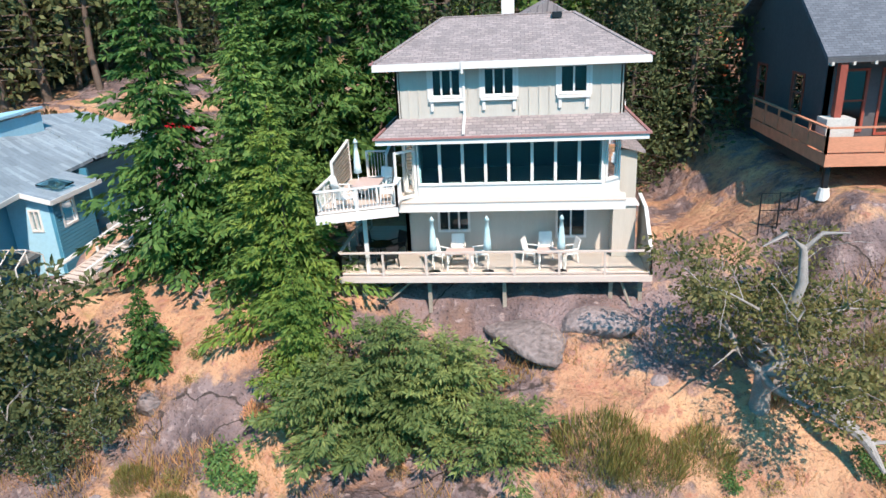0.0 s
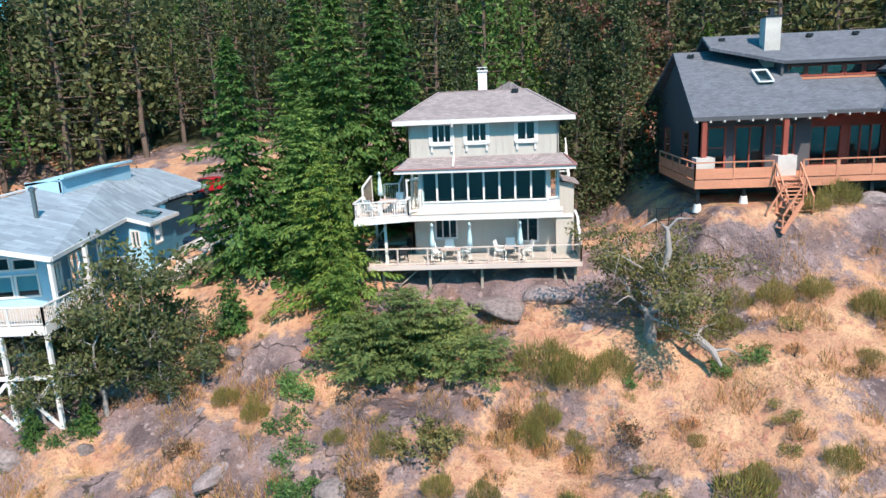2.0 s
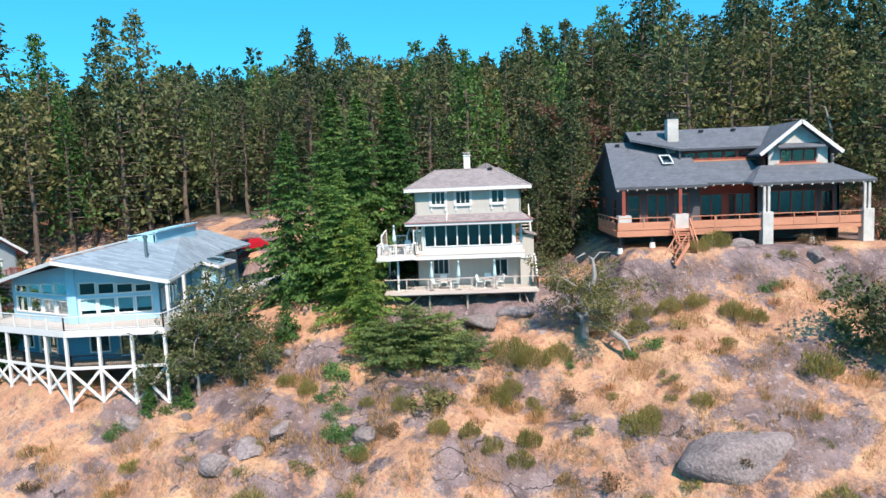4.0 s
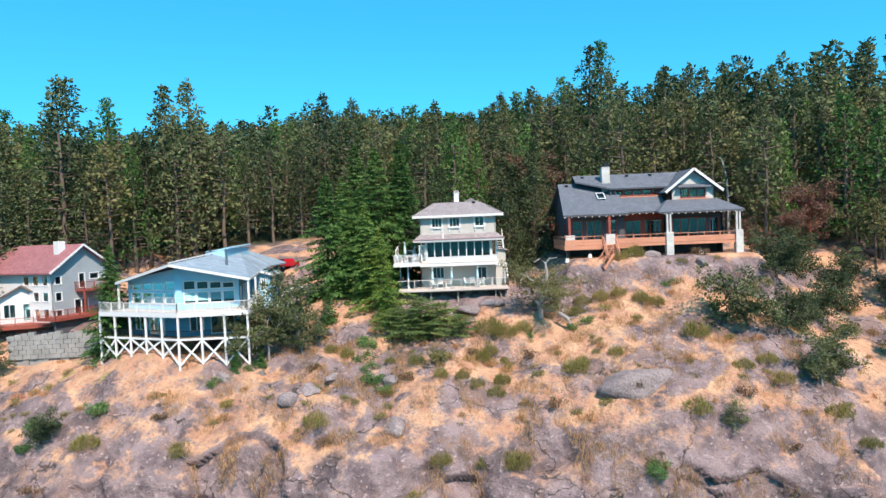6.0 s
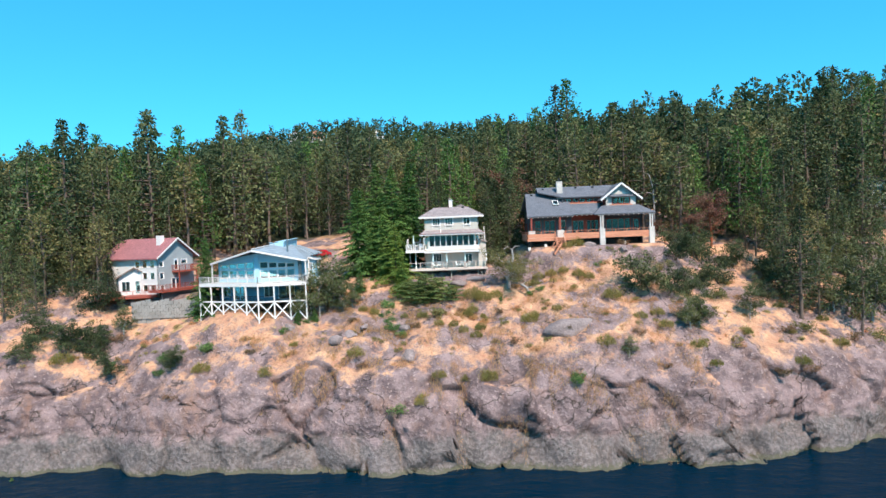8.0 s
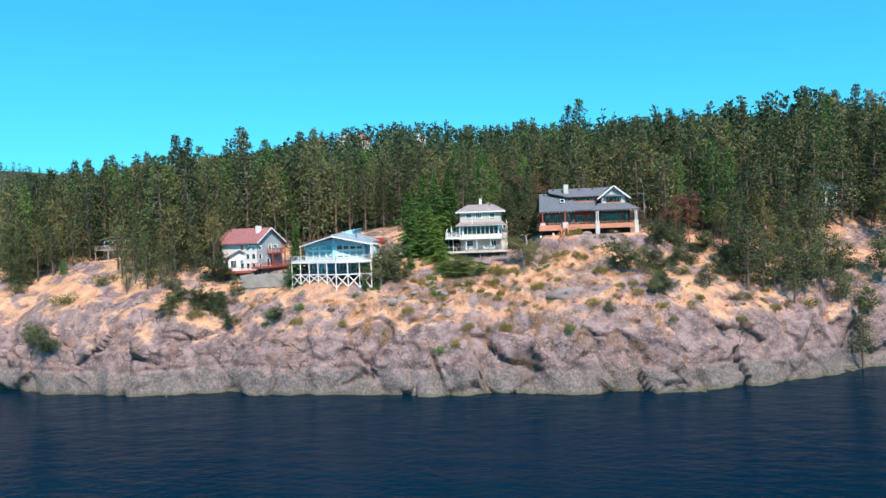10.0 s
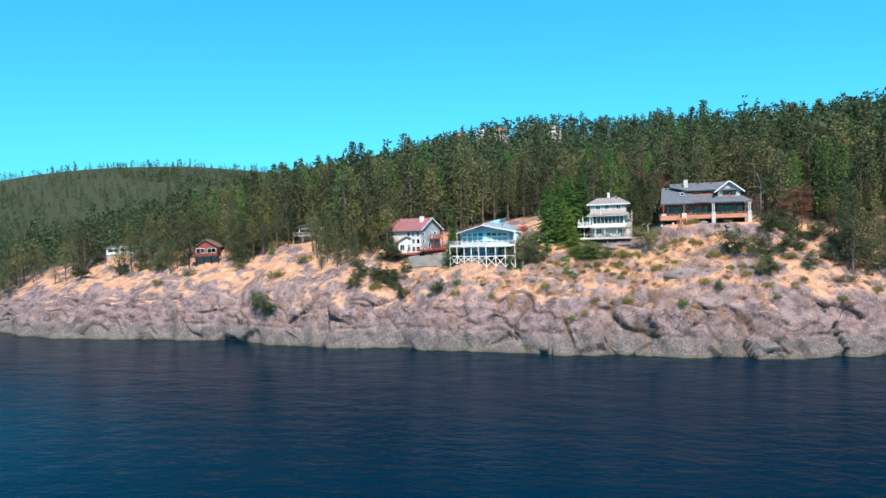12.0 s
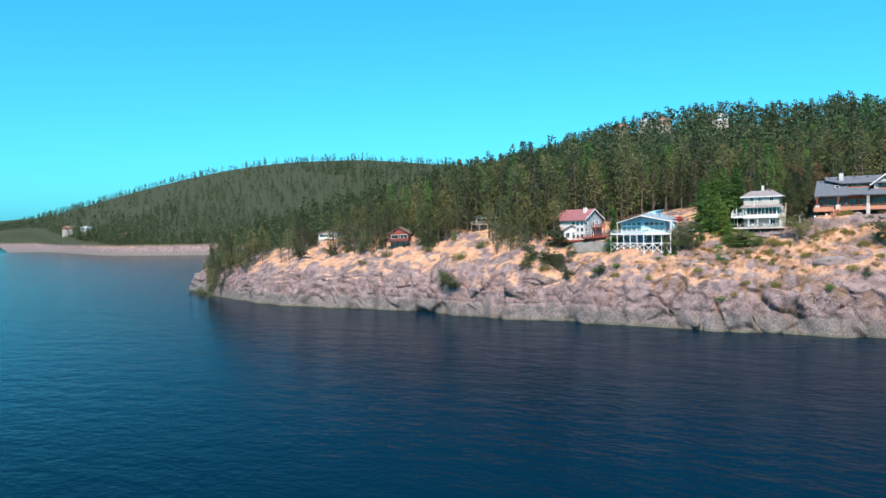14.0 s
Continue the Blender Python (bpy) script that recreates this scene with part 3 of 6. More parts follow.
def gable(parent, p0, p1, z0, z1, mat, thick=0.18, holes=()):
    """The triangle over a wall, its peak in the middle at z1."""
    p0, p1 = Vector((*p0, 0)), Vector((*p1, 0))
    d = (p1 - p0).normalized()
    o = Vector((d.y, -d.x, 0)) * thick
    mid = (p0 + p1) / 2
    tri = [p0 + Vector((0, 0, z0)), p1 + Vector((0, 0, z0)), mid + Vector((0, 0, z1))]
    vs = [tuple(v) for v in tri] + [tuple(v - o) for v in tri]
    return part("gable_wall", (vs, [(0, 1, 2), (5, 4, 3), (0, 3, 4, 1), (1, 4, 5, 2), (2, 5, 3, 0)]), mat, parent)


def railing(parent, pts, z, height=1.0, mat=None, every=1.6, fill="bars", name="railing", post=0.09, cap=0.12):
    """A guard along pts: posts, rails, and bars, glass or slats between."""
    mat = mat or TRIM
    for p, q in zip(pts, pts[1:]):
        a, b = Vector((*p, z)), Vector((*q, z))
        d = b - a
        n = max(1, round(d.length / every))
        up = Vector((0, 0, height))
        r = parts(name, several(beam(a + up, b + up, cap, 0.06), beam(a + Vector((0, 0, 0.1)), b + Vector((0, 0, 0.1)), 0.05, 0.06)), mat, parent)
        for k in range(n + 1):
            c = a + d * k / n
            part("post", beam(c, c + up, post), mat, r)
        if fill == "glass":
            for k in range(n):
                c, e = a + d * (k + 0.07) / n, a + d * (k + 0.93) / n
                g = part("pane", beam(c + Vector((0, 0, height * 0.53)), e + Vector((0, 0, height * 0.53)), 0.012, height * 0.8), CLEAR, r)
                g.visible_shadow = False
        elif fill == "bars":
            m = max(2, int(d.length / 0.14))
            part("baluster_infill", join(*[beam(a + d * (k + 0.5) / m + Vector((0, 0, 0.1)), a + d * (k + 0.5) / m + up, 0.022) for k in range(m)]), mat, r)["kind"] = "stuff"
        elif fill == "boards":
            for k in range(5):
                h = 0.22 + k * (height - 0.3) / 5
                part("board", beam(a + Vector((0, 0, h)), b + Vector((0, 0, h)), 0.03, (height - 0.3) / 5 - 0.03), mat, r)
        elif fill == "half":
            part("board", beam(a + Vector((0, 0, height * 0.38)), b + Vector((0, 0, height * 0.38)), 0.03, height * 0.55), mat, r)


def thing(name, base, label, category, group="", turn=0.0):
    root = new(name)
    root.matrix_world = pose(*base, 0, 0, turn)
    return tagged(root, label, category, group)


def stairs(parent, p, q, width, steps, mat, name="staircase", rail=True):
    """Open stairs from the foot p up to q, with stringers and treads."""
    p, q = Vector(p), Vector(q)
    run = Vector((q.x - p.x, q.y - p.y, 0))
    d = run.normalized()
    s = Vector((-d.y, d.x, 0)) * width / 2
    st = parts(name, several(beam(p + s, q + s, 0.06, 0.28), beam(p - s, q - s, 0.06, 0.28)), mat, parent)
    for k in range(steps):
        c = p + (q - p) * (k + 0.5) / steps + Vector((0, 0, 0.06))
        part("tread", beam(c - s, c + s, run.length / steps * 0.95, 0.05), mat, st)
    if rail:
        for e in (s, -s):
            parts("handrail", several(beam(p + e + Vector((0, 0, 0.95)), q + e + Vector((0, 0, 0.95)), 0.08), *[beam(p + (q - p) * t + e, p + (q - p) * t + e + Vector((0, 0, 0.95)), 0.07) for t in (0, 0.5, 1)]), mat, st)
    return st


# ---- the cream house ----
def cream_house():
    o = (0, 32, 20)
    h = thing("house", o, "three-storey cream wooden house with hip roof on a rock", "house")
    h.matrix_world = Matrix.Identity(4)
    # lower storey, set back under the main floor
    y = 29.8
    wall(h, (-4.7, y), (4.5, y), 20.3, 23.2, SIDING, [(1.5, 2.85, 21.43, 22.75, 3, 1), (6.7, 7.95, 21.1, 22.6, 2, 1)])
    wall(h, (4.5, y), (4.5, 40), 18.5, 23.2, SIDING)
    wall(h, (-4.7, 40), (-4.7, y), 18.5, 23.2, SIDING)
    wall(h, (4.5, 40), (-4.7, 40), 18.5, 28.7, SIDING)
    wall(h, (-4.7, y + 0.25), (4.5, y + 0.25), 18.0, 20.25, CONCRETE, name="foundation")
    part("casement", along((2.0, y), (3.25, y), -0.02, 0.02, 0.05, 0.55, 21.15, 22.55), TRIM, h, "opened white window sash")
    # main floor plate and fascia band
    part("floor_plate", slab([(-4.6, 27.75), (4.55, 27.75), (4.55, 39.9), (-4.6, 39.9)], 23.2, 23.42), SIDING, h)
    part("fascia", box(-4.65, 4.6, 27.58, 27.74, 22.98, 23.36), TRIM, h)
    part("ledge", sheet([(-4.7, 27.55, 23.40), (4.62, 27.55, 23.40), (4.62, 28.0, 23.58), (-4.7, 28.0, 23.58)], 0.05), DECKWOOD, h, "sloping weathered ledge below the windows")
    # window wall
    front = ((-3.78, 28.0), (3.70, 28.0))
    lo, hi = 24.05, 25.80
    step = 7.48 / 8
    wall(h, *front, 23.42, 26.1, TRIM, [(0.03 + k * step, (k + 1) * step - 0.03, lo, hi, 1, 1) for k in range(8)], f=0.03)
    wall(h, (3.70, 28.0), (4.5, 28.75), 23.42, 26.1, TRIM, [(0.2, 0.95, lo, hi, 1, 1)])
    wall(h, (-4.5, 28.75), (-3.78, 28.0), 23.42, 26.1, TRIM, [(0.15, 0.9, 23.6, hi, 1, 1)])
    wall(h, (4.5, 28.75), (4.5, 40), 23.42, 26.1, SIDING, [(2, 3, 24.3, 25.5, 1, 1)])
    wall(h, (-4.5, 40), (-4.5, 28.75), 23.42, 26.1, SIDING, [(7.5, 10.5, 23.5, 25.6, 3, 1)])
    # unseen dark backings, added so the windows look into dim rooms
    part("added_backing", box(-4.3, 4.3, 33.6, 33.7, 23.42, 26.0), ROOMSHADE, h)
    part("added_backing", box(-4.4, 4.2, 33.6, 33.7, 20.3, 23.1), ROOMSHADE, h)
    part("added_backing", box(-4.3, 4.3, 32.6, 32.7, 26.15, 28.6), ROOMSHADE, h)
    part("open_door", along((-3.85, 28.0), (-4.75, 27.25), 0.0, 0.95, -0.03, 0.03, 23.6, 25.5), CLEAR, h, "opened glass door leaf").visible_shadow = False
    parts("door_frame", several(*[along((-3.85, 28.0), (-4.75, 27.25), a, b, -0.04, 0.04, c, d) for a, b, c, d in ((0, 0.09, 23.55, 25.55), (0.92, 1.01, 23.55, 25.55), (0.09, 0.92, 25.45, 25.55), (0.09, 0.92, 23.55, 23.65))]), TRIM, h)
    # upper storey with vertical battens
    part("floor_plate", box(-4.4, 4.4, 28.4, 39.9, 26.02, 26.14), ROOMSHADE, h)
    wins = ((-3.06, -1.89), (-0.99, 0.21), (2.0, 3.06))
    wall(h, (-4.52, 28.3), (4.5, 28.3), 26.1, 28.72, SIDING, [(a + 4.52, b + 4.52, 27.55, 28.62, 3 if k < 2 else 2, 1) for k, (a, b) in enumerate(wins)])
    wall(h, (4.5, 28.3), (4.5, 40), 26.1, 28.72, SIDING, [(3, 4, 27.4, 28.5, 1, 1)])
    wall(h, (-4.52, 40), (-4.52, 28.3), 26.1, 28.72, SIDING, [(6, 7, 27.4, 28.5, 1, 1)])
    for a, b in wins:
        w = part("window_sill", box(a - 0.12, b + 0.12, 28.14, 28.3, 27.38, 27.48), TRIM, h)
        for x in (a, b):
            part("bracket", box(x - 0.06, x + 0.06, 28.2, 28.296, 27.0, 27.38), TRIM, w)
            part("side_board", box(x - 0.17, x - 0.06, 28.24, 28.296, 27.48, 28.66) if x == a else box(x + 0.06, x + 0.17, 28.24, 28.296, 27.48, 28.66), TRIM, w)
    for k in range(23):
        x = -4.4 + k * 0.4
        if not any(a - 0.15 < x < b + 0.15 for a, b in wins):
            part("batten", box(x - 0.025, x + 0.025, 28.265, 28.3, 26.6, 28.68), SIDING, h)
    # skirt roof round the upper storey
    e, t = 26.12, 26.72
    parts("skirt_roof", several(sheet([(-5.23, 27.2, e), (5.25, 27.2, e), (4.5, 28.3, t), (-4.52, 28.3, t)]), sheet([(5.25, 27.2, e), (5.25, 34, e), (4.5, 34, t), (4.5, 28.3, t)]), sheet([(-5.23, 34, e), (-5.23, 27.2, e), (-4.52, 28.3, t), (-4.52, 34, t)])), ROOF_A, h)
    parts("fascia", several(box(-5.27, 5.29, 27.14, 27.198, 25.88, 26.08), box(5.252, 5.31, 27.2, 34, 25.88, 26.08), box(-5.29, -5.232, 27.2, 34, 25.88, 26.08)), TRIM, h)
    for g in (box(-5.27, 5.255, 27.06, 27.19, 26.09, 26.17), box(5.258, 5.38, 27.06, 34, 26.09, 26.17), box(-5.36, -5.273, 27.06, 34, 26.09, 26.17), box(5.30, 5.42, 27.6, 41, 28.92, 29.0), box(-5.37, -5.25, 27.6, 35.4, 28.92, 29.0)):
        part("gutter", g, PINKGUTTER, h, "faded reddish roof gutter")
    part("soffit", box(-5.2, 5.22, 27.2, 28.28, 25.90, 25.93), TRIM, h)
    # hip roof with a wing behind
    e, r, y0, y1, ym = 28.95, 30.5, 27.7, 35.4, 31.5
    a, b = (-2.75, ym, r), (2.7, ym, r)
    parts("roof", several(sheet([(-5.23, y0, e), (5.28, y0, e), b, a]), sheet([(5.28, y0, e), (5.28, y1, e), b]), sheet([(5.28, y1, e), (-5.23, y1, e), a, b]), sheet([(-5.23, y1, e), (-5.23, y0, e), a])), ROOF_A, h)
    parts("rear_roof", several(sheet([(5.28, 33.5, 28.97), (5.28, 41, 28.97), (1.7, 38.6, 31.0), (1.7, 32.0, 31.0)]), sheet([(-2.4, 41, 28.97), (-2.4, 33.5, 28.97), (1.7, 32.0, 31.0), (1.7, 38.6, 31.0)]), sheet([(5.28, 41, 28.97), (-2.4, 41, 28.97), (1.7, 38.6, 31.0)]), sheet([(-2.4, 33.5, 28.97), (2.4, 31.7, 30.5), (1.7, 32.0, 31.0)]), sheet([(2.4, 31.7, 30.5), (5.28, 33.5, 28.97), (1.7, 32.0, 31.0)])), ROOF_A, h)
    parts("ridge_cap", several(beam(a, b, 0.22, 0.05), beam((-5.2, y0 + 0.05, e + 0.02), a, 0.2, 0.05), beam((5.25, y0 + 0.05, e + 0.02), b, 0.2, 0.05)), ROOF_A, h)
    parts("fascia", several(box(-5.28, 5.33, 27.63, 27.698, 28.66, 28.93), box(5.282, 5.35, 27.7, 41, 28.66, 28.93), box(-5.3, -5.232, 27.7, 35.4, 28.66, 28.93)), TRIM, h)
    part("soffit", box(-5.2, 5.25, 27.7, 28.29, 28.68, 28.71), TRIM, h)
    parts("downspout", several(box(-1.82, -1.73, 27.55, 27.64, 28.5, 28.95), box(-1.82, -1.73, 28.18, 28.27, 26.7, 28.62), beam((-1.775, 27.6, 28.55), (-1.775, 28.22, 28.45), 0.08), beam((-1.775, 28.15, 26.78), (-1.775, 27.15, 26.24), 0.1, 0.07)), TRIM, h)
    c = part("chimney", box(-0.35, 0.25, 35.0, 35.6, 29.0, 31.75), TRIM, h, "white brick chimney stack")
    parts("chimney_cap", several(box(-0.42, 0.32, 34.93, 35.67, 31.75, 31.85), *[box(x - 0.04, x + 0.04, 35.2, 35.4, 31.85, 32.0) for x in (-0.25, 0.15)], box(-0.4, 0.3, 34.95, 35.65, 32.0, 32.05)), TRIM, c)
    for x, y_, z in ((2.0, 31.05, 30.35), (3.6, 33.5, 29.9)):
        part("roof_vent", box(x - 0.2, x + 0.2, y_ - 0.2, y_ + 0.2, z - 0.05, z + 0.18), METAL, h, "small dark roof vent")
    # small lean-to and outside stair on the far side
    part("side_roof", sheet([(4.52, 31.5, 24.9), (6.0, 31.5, 24.5), (6.0, 34, 24.5), (4.52, 34, 24.9)], 0.12), ROOF_A, h)
    part("side_wall", box(4.52, 5.7, 31.8, 33.8, 20.5, 24.5), SIDING, h)
    part("side_landing", box(4.52, 5.7, 35, 37.5, 23.3, 23.45), TRIM, h)
    stairs(h, (5.2, 34.4, 23.4), (5.2, 37.2, 26.0), 1.0, 9, TRIM, "side_stair")
    # bin wall and screen at the deck's end
    part("cupboard", box(4.3, 5.25, 28.9, 29.78, 20.45, 22.75), SIDING, h, "cream storage cupboard with a door")
    part("cupboard_top", box(4.25, 5.35, 28.8, 29.78, 22.75, 22.83), TRIM, h)
    vs = [(x, y_, z) for x in (5.5, 5.58) for y_, z in ((26.95, 20.45), (29.8, 20.45), (29.8, 22.95), (28.3, 22.75), (26.95, 21.55))]
    part("end_screen", (vs, [(4, 3, 2, 1, 0), (5, 6, 7, 8, 9)] + [(k, (k + 1) % 5, 5 + (k + 1) % 5, 5 + k) for k in range(5)]), WEATHERED, h, "grey boarded privacy screen")
    parts("screen_cap", several(beam((5.54, 26.9, 21.6), (5.54, 28.3, 22.8), 0.14, 0.06), beam((5.54, 28.3, 22.8), (5.54, 29.8, 23.0), 0.14, 0.06)), TRIM, h)
    return h


def lower_deck():
    d = thing("deck", (0, 0, 0), "wide bleached wooden deck with glass guard on posts", "deck")
    d.matrix_world = Matrix.Identity(4)
    y = 26.85
    while y < 29.75:
        part("plank", box(-7.1, 5.58, y, min(y + 0.135, 29.78), 20.40, 20.44), DECKWOOD, d)
        y += 0.145
    y = 29.8
    while y < 33.6:
        part("plank", box(-7.1, -4.75, y, y + 0.135, 20.40, 20.44), DECKWOOD, d)
        y += 0.145
    parts("rim_board", several(box(-7.15, 5.62, 26.78, 26.84, 20.16, 20.42), box(-7.2, -7.14, 26.84, 33.7, 20.16, 20.42), box(5.6, 5.66, 26.84, 29.8, 20.16, 20.42)), DECKWOOD, d)
    part("joists", join(*[box(x, x + 0.05, 26.86, 29.8, 20.2, 20.39) for x in np.arange(-7, 5.6, 0.5)]), WEATHERED, d)["kind"] = "stuff"
    part("girder", box(-7.0, 5.5, 27.3, 27.5, 19.98, 20.2), WEATHERED, d)
    for x in (-6.3, -3.45, -0.28, 4.1, 5.3):
        part("support_post", box(x - 0.08, x + 0.08, 27.32, 27.48, at(x, 27.4) - 0.5, 19.99), WEATHERED, d)
    part("brace", beam((-5.8, 27.35, 18.6), (-4.2, 27.35, 20.0), 0.08), WEATHERED, d)
    part("brace", beam((4.5, 27.3, 20.0), (5.0, 26.9, 18.5), 0.08), WEATHERED, d)
    railing(d, [(-7.1, 33.4), (-7.1, 26.87), (5.58, 26.87), (5.58, 27.4)], 20.44, 1.02, DECKWOOD, 1.83, "glass")
    return d


def balcony():
    b = thing("balcony", (0, 0, 0), "raised white corner balcony with slatted wooden screens", "balcony")
    b.matrix_world = Matrix.Identity(4)
    P = [(-7.45, 25.45), (-4.45, 26.5), (-4.45, 31.4), (-7.45, 31.4)]
    part("floor_plate", slab(P, 23.42, 23.52), DECKWOOD, b)
    parts("fascia", several(along(P[0], P[1], -0.05, 3.2, 0, 0.06, 23.18, 23.54), along(P[3], P[0], 0, 5.95, 0, 0.06, 23.18, 23.54)), TRIM, b)
    railing(b, [P[0], P[1]], 23.52, 0.95, TRIM, 1.6, "bars")
    railing(b, [(-7.45, 28.2), P[0]], 23.52, 0.95, TRIM, 1.6, "bars")
    railing(b, [P[1], (-4.45, 27.5)], 23.52, 0.95, TRIM, 1.6, "bars")
    railing(b, [(-6.6, 31.35), (-5.6, 31.35)], 23.52, 1.3, TRIM, 1.0, "bars")
    for x, y0, y1 in ((-7.42, 28.2, 31.3), (-5.35, 29.6, 31.6)):
        s = parts("screen_frame", several(beam((x, y0, 23.5), (x, y0, 25.0), 0.1), beam((x, y1, 23.5), (x, y1, 25.35), 0.1), beam((x, y0, 25.02), (x, y1, 25.37), 0.13, 0.06)), TRIM, b)
        for k in range(9):
            part("slat", beam((x, y0, 23.7 + k * 0.145), (x, y1, 23.74 + k * 0.18), 0.03, 0.12), WEATHERED, s)
    for x, y_ in ((-6.0, 27.25), (-7.2, 31.0)):
        part("support_post", box(x - 0.08, x + 0.08, y_ - 0.08, y_ + 0.08, at(x, y_) - 0.4 if y_ > 30 else 20.44, 23.42), TRIM, b)
    return b


cream_house()
lower_deck()
balcony()


# ---- loose furniture on the decks ----
def rounded(size, loc=(0, 0, 0), bevel=0.03):
    bm = bmesh.new()
    bmesh.ops.create_cube(bm, size=1, matrix=Matrix.Translation(loc) @ Matrix.Diagonal((*size, 1)))
    bmesh.ops.bevel(bm, geom=bm.edges[:], offset=bevel, segments=2, affect="EDGES")
    g = [tuple(v.co) for v in bm.verts], [tuple(v.index for v in f.verts) for f in bm.faces]
    bm.free()
    return g


def turned(profile, sides=14):
    """A lathed form: radii and heights."""
    vs = [(r * math.cos(2 * math.pi * k / sides), r * math.sin(2 * math.pi * k / sides), z) for r, z in profile for k in range(sides)]
    fs = [(i * sides + k, i * sides + (k + 1) % sides, (i + 1) * sides + (k + 1) % sides, (i + 1) * sides + k) for i in range(len(profile) - 1) for k in range(sides)]
    return vs, fs + [tuple(range(sides))[::-1], tuple(range((len(profile) - 1) * sides, len(profile) * sides))]


def patio_chair(mat, label, name="patio_chair"):
    c = thing(name, (0, 0, -90), label, "chair", "deck chairs")
    part("seat", rounded((0.56, 0.54, 0.06), (0, 0, 0.42)), mat, c)
    back = part("backrest", rounded((0.58, 0.06, 0.62), (0, 0, 0)), mat, c)
    back.location, back.rotation_euler = (0, 0.30, 0.74), (radians(-14), 0, 0)
    for s in (-1, 1):
        part("armrest", rounded((0.06, 0.56, 0.04), (s * 0.30, 0, 0.64), 0.015), mat, c)
        for f in (-1, 1):
            part("leg", beam((s * 0.27, f * 0.24, 0.63 if f < 0 else 0.42), (s * 0.30, f * 0.28, 0), 0.045), mat, c)
    return c


def patio_table(label, w, d, top, name="patio_table"):
    t = thing(name, (0, 0, -90), label, "table")
    part("tabletop", rounded((w, d, 0.05), (0, 0, 0.72), 0.02), top, t)
    for sx in (-1, 1):
        for sy in (-1, 1):
            part("leg", beam((sx * (w / 2 - 0.1), sy * (d / 2 - 0.1), 0.7), (sx * (w / 2 - 0.08), sy * (d / 2 - 0.08), 0), 0.06), PLASTIC, t)
    return t


def parasol():
    u = thing("parasol", (0, 0, -90), "closed aqua patterned parasol standing in a dark base", "parasol", "closed parasols")
    part("pole", turned([(0.022, 0.1), (0.022, 2.45)], 8), PLASTIC, u)
    part("canopy", turned([(0.05, 1.0), (0.17, 1.02), (0.15, 1.35), (0.10, 1.9), (0.06, 2.28), (0.12, 2.29), (0.02, 2.46)], 12), CANVAS, u, smooth_shade=True)
    part("base", turned([(0.26, 0.0), (0.26, 0.05), (0.08, 0.12), (0.03, 0.14)], 16), METAL, u)
    return u


def first_then_copies(make, poses):
    ob = make()
    ob.matrix_world = poses[0]
    for m in poses[1:]:
        copy_thing(ob, m)
    return ob


first_then_copies(lambda: patio_chair(PLASTIC, "white moulded plastic chair on the wooden deck"),
                  [pose(x, y, 20.44, 0, 0, a) for x, y, a in ((-3.0, 28.3, 60), (-2.3, 28.9, 5), (-1.3, 28.4, -70), (0.85, 28.5, 70), (1.5, 29.0, 0), (2.5, 28.4, -75))])
first_then_copies(lambda: patio_table("low patio table with a pinkish top", 1.2, 0.75, TABLETOP), [pose(-2.15, 27.8, 20.44), pose(1.7, 27.8, 20.44)])
first_then_copies(parasol, [pose(x, 27.2, 20.44) for x in (-3.2, -0.95, 2.05)] + [pose(-6.35, 28.3, 23.52)])
first_then_copies(lambda: patio_chair(PLASTIC, "white cushioned chair on the raised balcony", "balcony_chair"),
                  [pose(x, y, 23.52, 0, 0, a) for x, y, a in ((-6.95, 27.6, 80), (-6.6, 26.6, 140), (-5.0, 27.4, -80), (-5.4, 28.9, -20))])
t = patio_table("pinkish rectangular table on the raised balcony", 1.1, 1.5, TABLETOP, "balcony_table")
t.matrix_world = pose(-5.85, 27.9, 23.52)
first_then_copies(lambda: patio_chair(BLACKWEAVE, "black wicker chair in shade under the balcony", "wicker_chair"),
                  [pose(x, y, 20.44, 0, 0, a) for x, y, a in ((-6.2, 28.0, 150), (-5.2, 28.0, 210), (-6.4, 29.4, 40), (-5.1, 29.5, -40))])
rt = thing("round_table", (-5.75, 28.8, 20.44), "round dark glass table with a rim", "table")
part("tabletop", turned([(0.55, 0.70), (0.58, 0.72), (0.55, 0.75)], 20), METAL, rt)
part("pedestal", turned([(0.3, 0.0), (0.05, 0.08), (0.05, 0.7)], 12), METAL, rt)


